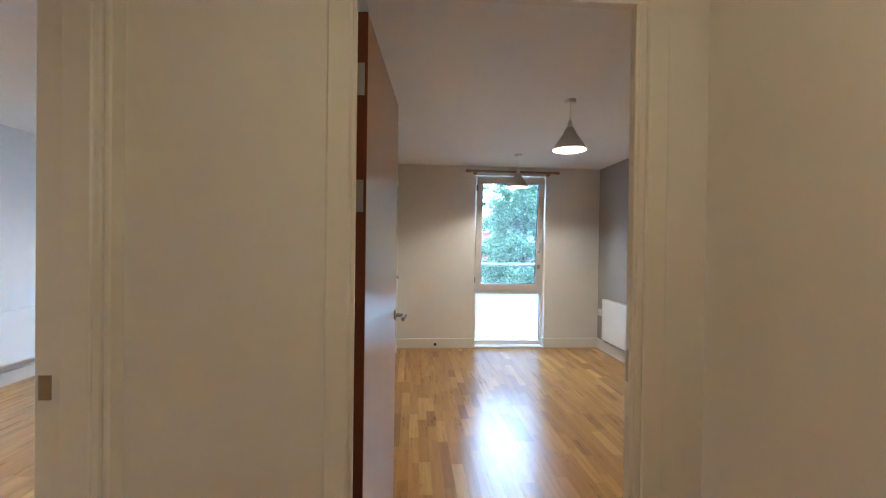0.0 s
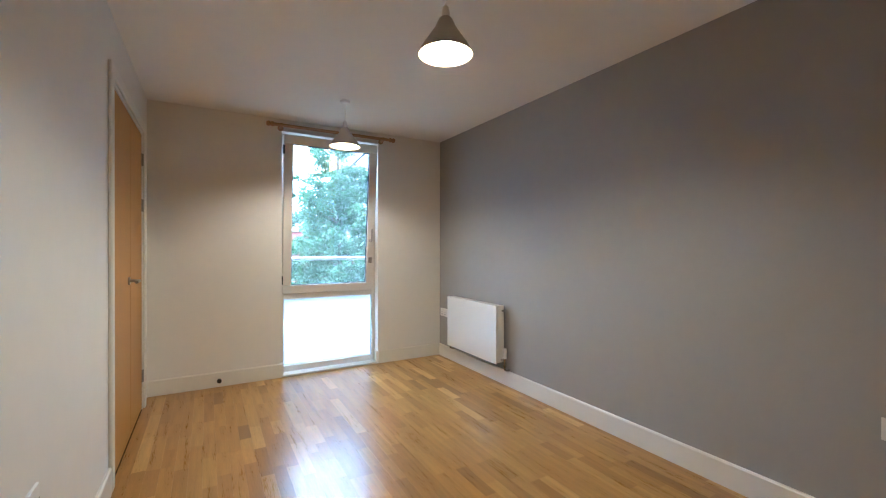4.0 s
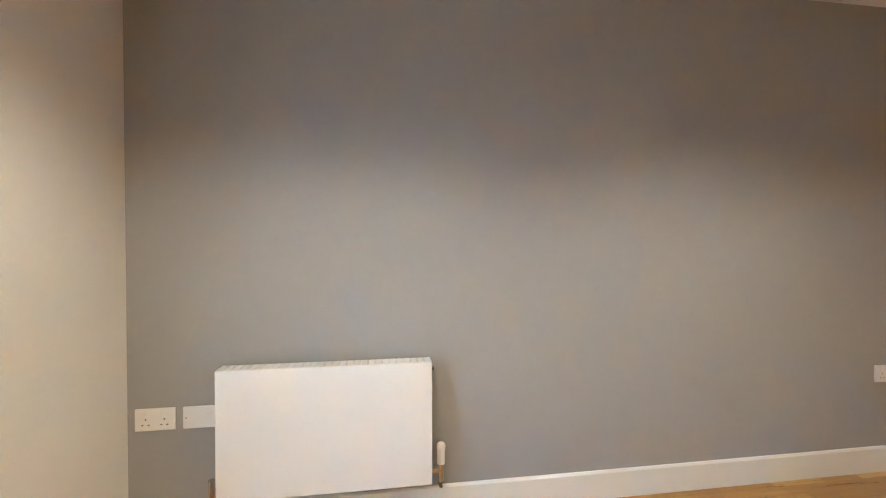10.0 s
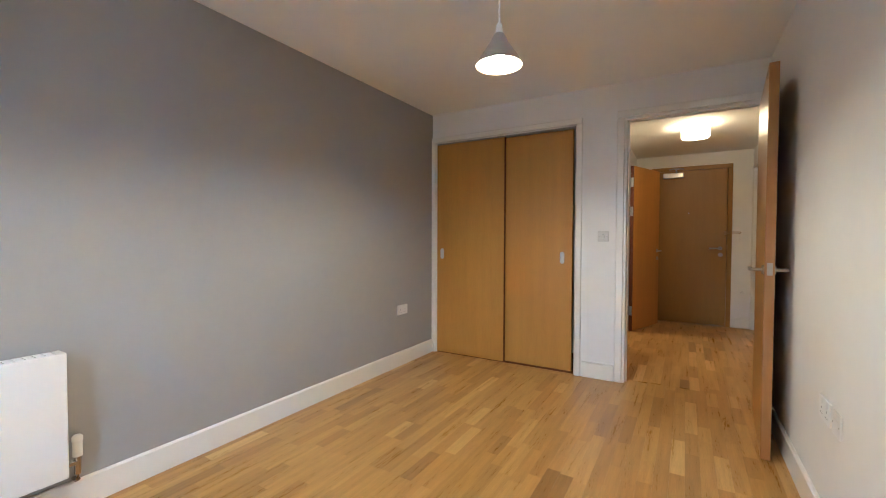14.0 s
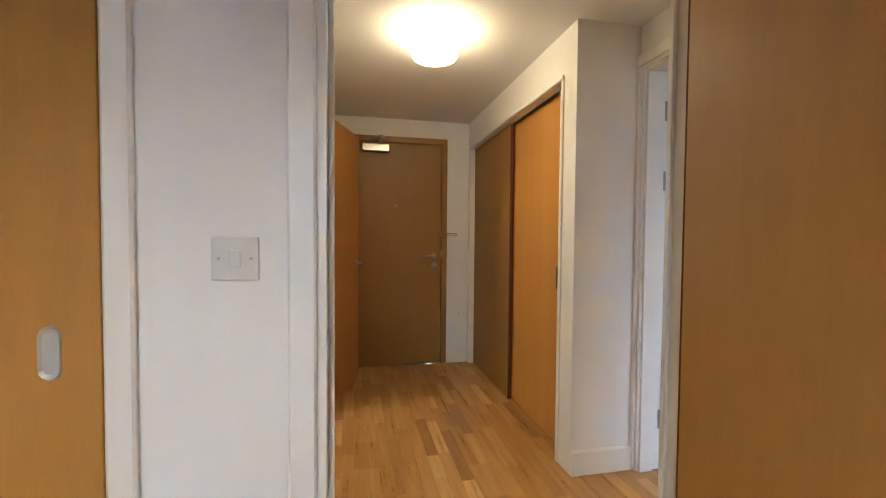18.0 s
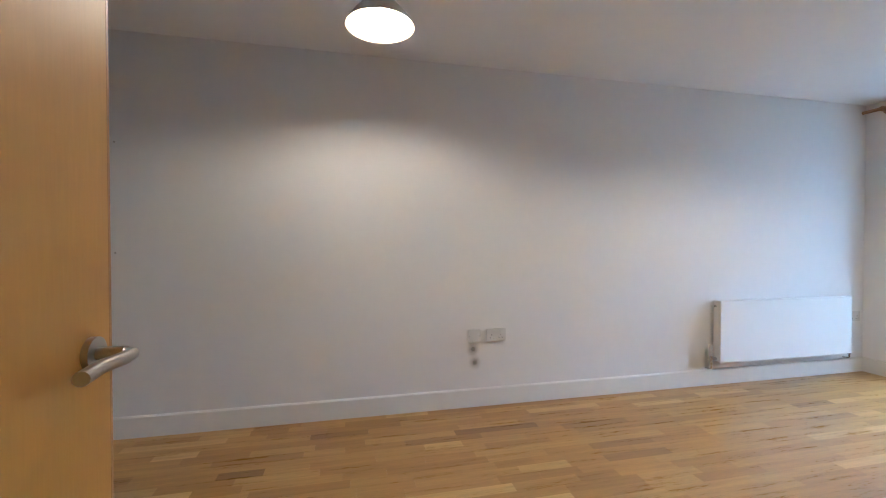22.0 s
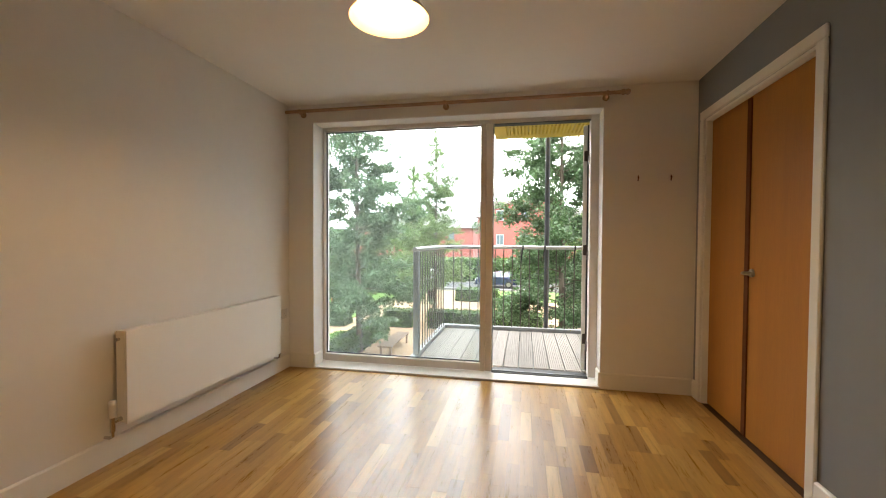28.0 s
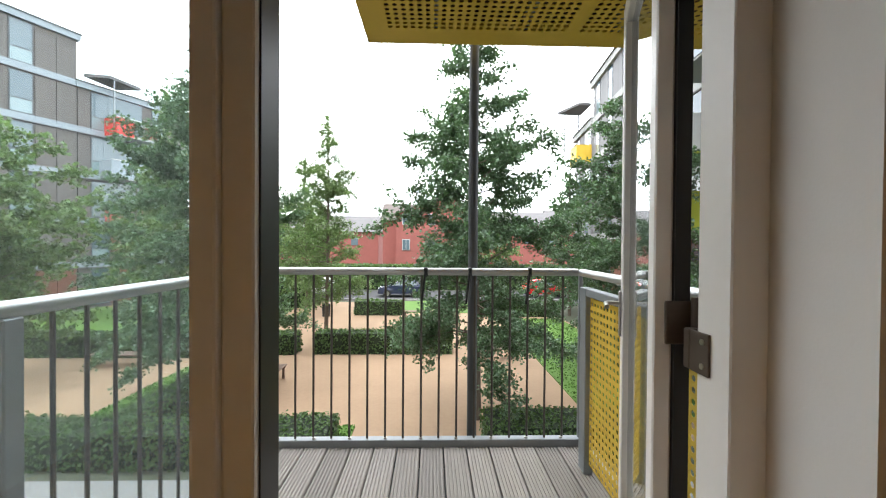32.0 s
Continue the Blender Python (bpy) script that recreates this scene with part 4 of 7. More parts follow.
# ---- lamps ----
def pendant(name, x, y, top, rim_z, radius, height, profile, label, bulb, bulb_z):
    """A pendant: ceiling rose, flex, holder, turned metal shade and a glowing bulb, its middle bulb_z above the rim."""
    t_ = thing(name, (x, y, top), label, "ceiling lamp", "pendant lamps")
    part("ceiling_rose", lathe([(0, 0), (0.038, 0), (0.040, -0.006), (0.034, -0.024), (0.012, -0.03), (0, -0.03)], (x, y, top), 28), M_PLASTIC, t_, smooth=True)
    part("flex", rod((x, y, top - 0.028), (x, y, rim_z + height + 0.03), 0.0035, 8), M_PLASTIC, t_, smooth=True)
    part("lamp_holder", lathe([(0.006, 0.05), (0.013, 0.045), (0.017, 0.02), (0.019, -0.012), (0.015, -0.03)], (x, y, rim_z + height), 20), M_PLASTIC, t_, smooth=True)
    pts = [(0.020, height)] + [(radius * a, height * b) for a, b in profile] + [(radius, 0.0)]
    inner = [(max(0.012, r - 0.0025), z - 0.0015) for r, z in pts]
    shade = part("shade", lathe(pts + [(radius - 0.0025, -0.0008)], (x, y, rim_z), 48), M_SHADE, t_, smooth=True)
    part("shade_lining", lathe(inner, (x, y, rim_z), 48), M_SHADE_IN, shade, "white enamel lining", smooth=True)
    part("bulb", lathe([(0, -0.030), (0.014, -0.027), (0.025, -0.016), (0.029, 0.0), (0.025, 0.015), (0.014, 0.028), (0.0, 0.034)], (x, y, rim_z + bulb_z), 16), bulb, t_, "lit warm white bulb", smooth=True)
    part("bulb_cap", lathe([(0.0125, 0.03), (0.0125, height - bulb_z - 0.03)], (x, y, rim_z + bulb_z), 16), M_PLASTIC, t_, smooth=True)
    return t_


BELL = [(0.22, 0.97), (0.30, 0.86), (0.38, 0.72), (0.58, 0.50), (0.80, 0.26), (0.95, 0.07)]
CONE = [(0.16, 0.96), (0.30, 0.82), (0.52, 0.60), (0.74, 0.36), (0.90, 0.15)]
pendant("pendant_lamp", -1.398, -2.525, CEIL, 2.042, 0.119, 0.160, BELL, "grey bell shaped metal pendant lamp, lit", M_BULB, 0.058)
pendant("pendant_lamp", -1.318, -0.764, CEIL, 2.03, 0.123, 0.155, BELL, "grey bell shaped metal pendant lamp by the window, lit", M_BULB, 0.062)
pendant("pendant_lamp", -4.615, -2.10, CEIL, 2.01, 0.15, 0.145, CONE, "grey cone shaped metal pendant lamp near the balcony, lit", M_BULB_L, 0.045)
pendant("pendant_lamp", -5.29, -4.55, CEIL, 2.10, 0.15, 0.15, CONE, "grey cone shaped metal pendant lamp over the living area, lit", M_BULB_D, 0.045)

drum = thing("ceiling_light", (-2.295, -5.44, HCEIL), "round opal glass drum light on the hall ceiling, lit", "ceiling light")
part("base", lathe([(0, 0), (0.10, 0), (0.10, -0.018), (0, -0.018)], (-2.295, -5.44, HCEIL), 40), M_PLASTIC, drum, smooth=True)
part("diffuser", lathe([(0.118, -0.012), (0.125, -0.02), (0.125, -0.118), (0.115, -0.132), (0, -0.136)], (-2.295, -5.44, HCEIL), 48), M_DRUM, drum, "glowing opal glass", smooth=True)
bath_light = thing("ceiling_light", (-0.7, -6.0, CEIL), "round recessed bathroom light, lit", "ceiling light")
part("trim_ring", lathe([(0.05, 0), (0.05, -0.006), (0.038, -0.008), (0.038, 0)], (-0.7, -6.0, CEIL), 28), M_PLASTIC, bath_light, smooth=True)
part("lens", lathe([(0.037, -0.003), (0, -0.003)], (-0.7, -6.0, CEIL), 28), M_SPOT, bath_light)
bl = new("bath_lamp", bpy.data.lights.new("bath_lamp", "POINT"))
bl.data.energy, bl.data.color, bl.data.shadow_soft_size, bl.location = 13, (1.0, 0.70, 0.36), 0.05, (-0.7, -6.0, CEIL - 0.12)


# ---- curtain poles ----
def curtain_pole(name, x0, x1, y, z, wall_y, brackets, label, finials):
    t_ = thing(name, ((x0 + x1) / 2, y, z), label, "curtain pole")
    part("pole", rod((x0, y, z), (x1, y, z), 0.0145, 16), M_POLE, t_, smooth=True)
    for x, s in finials:
        f = [(0.0145, 0), (0.022, 0.006), (0.022, 0.02), (0.016, 0.028), (0.024, 0.045), (0.018, 0.062), (0, 0.068)]
        bm = lathe(f, (0, 0, 0), 20)
        bm.transform(Matrix.Translation((x, y, z)) @ Matrix.Rotation(radians(90 * s), 4, "Y"))
        part("finial", bm, M_POLE, t_, smooth=True)
    for x in brackets:
        b = part("bracket", rod((x, wall_y, z - 0.012), (x, y + 0.004, z - 0.012), 0.011, 12), M_POLE, t_, smooth=True)
        part("bracket_rose", rod((x, wall_y, z - 0.012), (x, wall_y - 0.012, z - 0.012), 0.026, 20), M_POLE, b, smooth=True)
        part("bracket_ring", rod((x - 0.009, y, z), (x + 0.009, y, z), 0.019, 16), M_POLE, b, smooth=True)
    return t_


curtain_pole("curtain_pole", -1.765, -0.65, -0.075, 2.325, BY1, (-1.70, -0.715), "plain wooden curtain pole over the bedroom window", ((-1.765, -1), (-0.65, 1)))
curtain_pole("curtain_pole", -6.235, -3.40, -0.205, 2.322, LY1, (-6.10, -4.78, -3.50), "long plain wooden curtain pole over the balcony window", ((-3.40, 1),))

# ---- windows ----
def pane(name, bm, mat, parent, label=""):
    ob = part(name, bm, mat, parent, label)
    ob.visible_shadow = False
    return ob


# bedroom window: fixed opal light below, sash above tilted inwards at its top
w = thing("window_1", ((BW[0] + BW[1]) / 2, 0.12, 0.0), "floor length white framed window, upper sash tilted inwards", "window", kind="structure")
x0, x1, top, y0, y1 = BW[0], BW[1], BW[2], 0.085, 0.165
fw = 0.030
part("frame_jamb", box(x0, x0 + fw, y0, y1, 0.02, top - 0.035, 0.003), M_UPVC, w)
part("frame_jamb", box(x1 - 0.031, x1, y0, y1, 0.02, top - 0.035, 0.003), M_UPVC, w)
part("frame_head", box(x0, x1, y0, y1, top - 0.035, top, 0.003), M_UPVC, w)
part("frame_sill", box(x0 + fw, x1 - 0.031, y0, y1, 0.02, 0.075, 0.003), M_UPVC, w)
part("transom", box(x0 + fw, x1 - 0.031, y0 + 0.006, y1, 0.712, 0.765, 0.003), M_UPVC, w)
part("gasket", box(x0 + fw, x0 + fw + 0.005, y0 + 0.03, y0 + 0.045, 0.075, 0.712), M_GASKET, w)
part("gasket", box(x1 - 0.036, x1 - 0.031, y0 + 0.03, y0 + 0.045, 0.075, 0.712), M_GASKET, w)
pane("opal_pane", box(x0 + fw + 0.004, x1 - 0.035, y0 + 0.036, y0 + 0.056, 0.075, 0.712), M_FROST, w, "opal white lower pane")
part("inner_sill", box(x0, x1, -0.012, y0 + 0.004, 0.0, 0.018, 0.003), M_SILL, w, "pale floor level sill board")
tilt = Matrix.Translation((0, 0.10, 0.775)) @ Matrix.Rotation(radians(5.4), 4, "X") @ Matrix.Translation((0, -0.10, -0.775))
sx0, sx1, sz0, sz1, sy0, sy1, rail = x0 + 0.014, x1 - 0.030, 0.770, top - 0.035, 0.068, 0.138, 0.078


def tilted(bm):
    bm.transform(tilt)
    return bm


sash = part("sash", tilted(box(sx0, sx1, sy0, sy1, sz0, sz0 + rail, 0.004)), M_UPVC, w, "white sash tilted inwards")
part("sash_top_rail", tilted(box(sx0, sx1, sy0, sy1, sz1 - rail, sz1, 0.004)), M_UPVC, sash)
part("sash_stile", tilted(box(sx0, sx0 + rail, sy0, sy1, sz0 + rail, sz1 - rail, 0.004)), M_UPVC, sash)
part("sash_stile", tilted(box(sx1 - rail, sx1, sy0, sy1, sz0 + rail, sz1 - rail, 0.004)), M_UPVC, sash)
for a, b, c, e in ((sx0 + rail, sx1 - rail, sz0 + rail, sz0 + rail + 0.006), (sx0 + rail, sx1 - rail, sz1 - rail - 0.006, sz1 - rail), (sx0 + rail, sx0 + rail + 0.006, sz0 + rail, sz1 - rail), (sx1 - rail - 0.006, sx1 - rail, sz0 + rail, sz1 - rail)):
    part("gasket", tilted(box(a, b, sy0 + 0.02, sy1 - 0.02, c, e)), M_GASKET, sash)
pane("pane", tilted(box(sx0 + rail + 0.004, sx1 - rail - 0.004, 0.093, 0.117, sz0 + rail + 0.004, sz1 - rail - 0.004)), M_GLASS, sash)
hx = sx1 - 0.048
hd = part("window_handle", tilted(rod((hx, sy0, 1.285), (hx, sy0 - 0.012, 1.285), 0.016, 16)), M_STEEL, sash, "steel window handle turned up", smooth=True)
part("handle_bar", tilted(tube([(hx, sy0 - 0.008, 1.285), (hx, sy0 - 0.04, 1.285), (hx, sy0 - 0.046, 1.295), (hx, sy0 - 0.046, 1.41)], 0.008, 10)), M_STEEL, hd, smooth=True)
part("sash_lock", tilted(box(hx - 0.014, hx + 0.02, sy0 - 0.02, sy0, 1.055, 1.115, 0.004)), M_HINGE, sash, "small key lock")
for z in (0.9, 2.12):
    part("hinge_cap", tilted(rod((sx0 - 0.004, sy0 - 0.002, z - 0.04), (sx0 - 0.004, sy0 - 0.002, z + 0.04), 0.009, 12)), M_GASKET, sash, smooth=True)

# guard rail outside the bedroom window
gr = thing("guard_rail", ((x0 + x1) / 2, 0.47, 1.08), "galvanised rail across the bedroom window", "guard rail")
part("top_rail", rod((x0 - 0.15, 0.47, 1.09), (x1 + 0.15, 0.47, 1.09), 0.02, 14), M_RAILTOP, gr, smooth=True)
for x in (x0 - 0.12, x1 + 0.12):
    part("rail_bracket", rod((x, OUT, 1.09), (x, 0.47, 1.09), 0.014, 10), M_ZINC, gr, smooth=True)

# balcony window: fixed light and a door opened outwards
w = thing("window_2", ((LW[0] + LW[1]) / 2, 0.1, 0.0), "wide white framed balcony window with an open glazed door", "window", kind="structure")
x0, x1, top, y0, y1 = LW[0], LW[1], LW[2], 0.045, 0.135
m0, m1 = -4.497, -4.394
part("frame_jamb", box(x0, x0 + 0.02, y0, y1, 0.03, top, 0.003), M_UPVC, w)
part("frame_jamb", box(x1 - 0.068, x1, y0, y1, 0.03, top, 0.003), M_UPVC, w)
part("frame_head", box(x0 + 0.02, x1 - 0.068, y0, y1, top - 0.04, top, 0.003), M_UPVC, w)
part("frame_sill", box(x0 + 0.02, m0, y0, y1, 0.02, 0.088, 0.004), M_UPVC, w)
part("mullion", box(m0, (m0 + m1) / 2 - 0.006, y0 - 0.01, y1, 0.02, top - 0.04, 0.006, seg=2), M_UPVC, w)
part("mullion", box((m0 + m1) / 2 - 0.006, m1, y0 + 0.004, y1 + 0.012, 0.02, top - 0.04, 0.006, seg=2), M_UPVC, w)
part("mullion_cladding", box(m1 + 0.0005, m1 + 0.004, y0 + 0.018, y1 + 0.012, 0.024, top - 0.042, 0.001), M_DARKALU, w, "dark grey outer cladding")
part("head_seal", box(m1 + 0.005, x1 - 0.0685, y0 + 0.004, y1 - 0.001, top - 0.0455, top - 0.0405, 0.001), M_GASKET, w, "black seal under the frame head")
part("threshold", box(m1, x1 - 0.068, y0 - 0.01, y1 + 0.05, 0.004, 0.022, 0.003), M_GASKET, w, "dark door threshold")
part("threshold_track", box(m1, x1 - 0.068, y0 + 0.02, y0 + 0.034, 0.022, 0.03, 0.002), M_ZINC, w)
gx0, gx1, gz0, gz1 = x0 + 0.02, m0, 0.088, top - 0.04
for a, b, c, e in ((gx0, gx1, gz0, gz0 + 0.008), (gx0, gx1, gz1 - 0.008, gz1), (gx0, gx0 + 0.008, gz0, gz1), (gx1 - 0.008, gx1, gz0, gz1)):
    part("gasket", box(a, b, y0 + 0.04, y0 + 0.06, c, e), M_GASKET, w)
pane("pane", box(gx0 + 0.006, gx1 - 0.006, y0 + 0.042, y0 + 0.066, gz0 + 0.006, gz1 - 0.006), M_GLASS, w)
part("inner_sill", box(x0, x1, LY1 - 0.012, y0 + 0.004, 0.0, 0.016, 0.003), M_SILL, w, "pale floor level sill board")
part("head_liner", box(x0, x1, LY1 + 0.001, y0, top - 0.006, top - 0.001), M_WHITE, w)

dl = thing("balcony_door", (x1 - 0.05, 0.14, 0.03), "white framed glazed balcony door, opened outwards", "door", kind="structure")
dl.matrix_basis = pose(-3.588, 0.207, 0.03, 0, 0, -110.4)
bx0, bx1, bz0, bz1, by0, by1, rl = m1 + 0.012, x1 - 0.058, 0.034, top - 0.046, 0.105, 0.175, 0.078
bm_ = by0 + 0.036
for n_, a_ in (("bottom_rail", (bx0, bx1, bz0, bz0 + 0.10)), ("top_rail", (bx0, bx1, bz1 - rl, bz1)), ("stile", (bx0, bx0 + rl, bz0 + 0.10, bz1 - rl)), ("stile", (bx1 - rl, bx1, bz0 + 0.10, bz1 - rl))):
    st_ = part(n_, box(a_[0], a_[1], by0, bm_, a_[2], a_[3], 0.004), M_UPVC, dl)
    part("outer_cladding", box(a_[0] + 0.002, a_[1] - 0.002, bm_, by1, a_[2] + 0.002, a_[3] - 0.002, 0.003), M_DARKALU, st_, "dark grey outer cladding")
part("gasket", box(bx1 - 0.001, bx1 + 0.006, by0 + 0.040, by1 - 0.001, bz0, bz1, 0.001), M_GASKET, dl)
part("gasket", box(bx0 - 0.006, bx0 + 0.001, by0 + 0.004, by0 + 0.05, bz0, bz1, 0.001), M_GASKET, dl)
pane("pane", box(bx0 + rl - 0.004, bx1 - rl + 0.004, 0.128, 0.152, bz0 + 0.096, bz1 - rl + 0.004), M_GLASS, dl)
for z in (0.32, 1.10, 1.92):
    hg = part("door_hinge", rod((-3.556, 0.172, z - 0.055), (-3.556, 0.172, z + 0.055), 0.012, 14), M_HINGE_DK, w, "heavy grey door hinge", smooth=True)
    part("hinge_arm", box(-3.612, -3.556, 0.188, 0.196, z - 0.045, z + 0.045, 0.002), M_HINGE_DK, hg)
    part("hinge_arm", box(-3.586, -3.556, 0.150, 0.172, z - 0.085, z - 0.005, 0.003), M_HINGE_DK, hg)
    part("hinge_plate", box(-3.586, -3.5805, 0.095, 0.150, z - 0.085, z - 0.005, 0.001), M_HINGE_DK, hg)
    for dz in (-0.068, -0.022):
        part("screw", rod((-3.588, 0.112, z + dz), (-3.5858, 0.112, z + dz), 0.006, 8), M_STEEL, hg)
lev = part("door_handle", box(bx0 + 0.022, bx0 + 0.05, by0 - 0.010, by0, 0.90, 1.08, 0.004), M_STEEL, dl, "steel lever handle on a long plate")
part("handle_bar", tube([(bx0 + 0.036, by0 - 0.006, 1.03), (bx0 + 0.036, by0 - 0.05, 1.03), (bx0 + 0.05, by0 - 0.058, 1.03), (bx0 + 0.15, by0 - 0.058, 1.03)], 0.009, 10), M_STEEL, lev, smooth=True)

# ---- kitchen end of the living room, seen past the open door ----
M_UNIT = material("white_unit_front", (0.78, 0.77, 0.74), rough=0.3, vary=0.03, scale=4)
M_TOP = material("dark_worktop", (0.03, 0.03, 0.032), rough=0.35, vary=0.3, scale=30)
M_OVEN = material("black_oven_glass", (0.01, 0.01, 0.012), rough=0.12, vary=0.1, scale=5)
kf, kb = LY0 + 0.58, LY0
units = []
for k, x in enumerate((-6.235, -5.635, -5.035, -4.435)):
    u = thing("base_cabinet", (x + 0.3, kf - 0.29, 0.0), "white kitchen base unit under the dark worktop", "kitchen cabinet", "kitchen base units")
    part("carcass", box(x + 0.002, x + 0.598, kb, kf - 0.02, 0.12, 0.86, 0.002), M_UNIT, u)
    part("plinth", box(x + 0.002, x + 0.598, kb + 0.05, kf - 0.06, 0.0, 0.12), M_UNIT, u)
    dr = part("drawer", box(x + 0.004, x + 0.596, kf - 0.0195, kf, 0.70, 0.856, 0.003), M_UNIT, u)
    part("handle", rod((x + 0.2, kf + 0.025, 0.79), (x + 0.4, kf + 0.025, 0.79), 0.006, 8), M_STEEL, dr, smooth=True)
    if k in (1, 2):
        ov = part("oven", box(x + 0.004, x + 0.596, kf - 0.0195, kf, 0.13, 0.695, 0.003), M_OVEN, u, "black glass oven front" if k == 1 else "black dishwasher front")
        part("oven_handle", rod((x + 0.06, kf + 0.035, 0.64), (x + 0.54, kf + 0.035, 0.64), 0.009, 10), M_STEEL, ov, smooth=True)
    else:
        dd = part("cabinet_door", box(x + 0.004, x + 0.596, kf - 0.0195, kf, 0.13, 0.695, 0.003), M_UNIT, u)
        part("handle", rod((x + 0.55, kf + 0.025, 0.45), (x + 0.55, kf + 0.025, 0.62), 0.006, 8), M_STEEL, dd, smooth=True)
    c = thing("wall_cabinet", (x + 0.3, kb + 0.16, 1.40), "white kitchen wall unit", "kitchen cabinet", "kitchen wall units")
    part("carcass", box(x + 0.002, x + 0.598, kb, kb + 0.31, 1.40, 2.10, 0.002), M_UNIT, c)
    part("cabinet_door", box(x + 0.004, x + 0.596, kb + 0.3105, kb + 0.33, 1.402, 2.098, 0.003), M_UNIT, c)
top_ = solo("worktop", box(-6.238, -3.832, kb, kf + 0.02, 0.861, 0.90, 0.004), M_TOP, "dark speckled kitchen worktop", "worktop")
hob = solo("hob", box(-5.60, -5.06, kf - 0.52, kf - 0.05, 0.901, 0.908, 0.003), M_OVEN, "black glass hob set on the worktop", "hob")

# ---- bathroom, seen past its open door ----
bt = thing("bathtub", (-0.65, -6.72, 0.0), "white bath with an oak veneer side panel", "bathtub")
part("rim", box(-1.495, 0.195, -7.105, -6.385, 0.52, 0.555, 0.012, seg=2), M_TUB, bt)
part("side_panel", box(-1.49, 0.19, -6.41, -6.392, 0.03, 0.519, 0.002), M_DOOR, bt, "oak veneer bath panel")
part("tub_body", box(-1.40, 0.10, -7.05, -6.45, 0.10, 0.519, 0.05, seg=2), M_TUB, bt)
tw = thing("wall_tiling", (-0.65, HY0 + 0.004, 0.556), "cream wall tiles above the bath", "wall tiles", kind="structure")
for i in range(8):
    for j in range(7):
        part("tile", box(-1.498 + i * 0.211, -1.498 + i * 0.211 + 0.208, HY0 + 0.0005, HY0 + 0.008, 0.56 + j * 0.262, 0.56 + j * 0.262 + 0.259, 0.001), M_TILE, tw)
cp = thing("shower_rail", (-0.65, -6.40, 2.0), "chrome shower curtain rail over the bath", "rail")
part("rail", rod((-1.5, -6.42, 2.02), (0.2, -6.42, 2.02), 0.011, 12), M_STEEL, cp, smooth=True)

# ---- balcony ----
RX0, RX1, RY, DZ = -5.18, -3.145, 1.955, -0.02
UY = 1.955                                                    # front edge of the balcony above
fl = thing("balcony_deck", ((RX0 + RX1) / 2, 1.1, DZ - 0.15), "weathered grooved timber balcony deck on a steel frame", "deck")
part("edge_channel", box(RX0 - 0.05, RX1 + 0.05, RY - 0.03, RY + 0.03, DZ - 0.16, DZ + 0.045, 0.004), M_ZINC, fl, "grey steel edge channel")
part("edge_channel", box(RX0 - 0.05, RX0 + 0.01, OUT, RY - 0.0305, DZ - 0.16, DZ + 0.045, 0.004), M_ZINC, fl)
part("edge_channel", box(RX1 - 0.01, RX1 + 0.05, OUT, RY - 0.0305, DZ - 0.16, DZ + 0.045, 0.004), M_ZINC, fl)
part("soffit_panel", box(RX0 - 0.04, RX1 + 0.04, OUT + 0.01, RY - 0.035, DZ - 0.15, DZ - 0.13), M_ZINC, fl)
for k in range(9):
    x = RX0 + 0.12 + k * (RX1 - RX0 - 0.24) / 8
    part("bolt", rod((x, RY - 0.006, DZ + 0.045), (x, RY - 0.006, DZ + 0.054), 0.012, 8), M_STEEL, fl)
for y in (0.6, 1.0, 1.4, 1.7):
    part("bolt", rod((RX0 - 0.02, y, DZ + 0.045), (RX0 - 0.02, y, DZ + 0.054), 0.012, 8), M_STEEL, fl)
    part("bolt", rod((RX1 + 0.02, y, DZ + 0.045), (RX1 + 0.02, y, DZ + 0.054), 0.012, 8), M_STEEL, fl)
n_pl = 14
pw = (RX1 - RX0 - 0.02) / n_pl
pts = []
gro = 7
for g in range(gro):
    a = -pw / 2 + 0.004 + (pw - 0.008) * g / gro
    b = (pw - 0.008) / gro
    pts += [(a, 0.0), (a + b * 0.62, 0.0), (a + b * 0.68, -0.006), (a + b * 0.94, -0.006)]
pts.append((pw / 2 - 0.004, 0.0))
plank = bmesh.new()
la, lb = OUT + 0.02, RY - 0.034
ra = [plank.verts.new((x, la, z)) for x, z in pts]
rb = [plank.verts.new((x, lb, z)) for x, z in pts]
ca = [plank.verts.new((s * (pw / 2 - 0.004), la, -0.026)) for s in (-1, 1)]
cb = [plank.verts.new((s * (pw / 2 - 0.004), lb, -0.026)) for s in (-1, 1)]
for k in range(len(pts) - 1):
    plank.faces.new((ra[k], ra[k + 1], rb[k + 1], rb[k]))
plank.faces.new((ra[0], rb[0], cb[0], ca[0]))
plank.faces.new((ra[-1], ca[1], cb[1], rb[-1]))
plank.faces.new((*ra, ca[1], ca[0]))
plank.faces.new((*rb, cb[1], cb[0]))
plank_me = mesh_of("deck_plank", plank, M_DECK)
for k in range(n_pl):
    ob = new("deck_plank", plank_me)
    ob.parent = fl
    ob.matrix_parent_inverse = BASE[fl].inverted()
    ob.location = (RX0 + 0.01 + pw * (k + 0.5), 0, DZ + 0.0015 * ((k * 7) % 3 - 1))

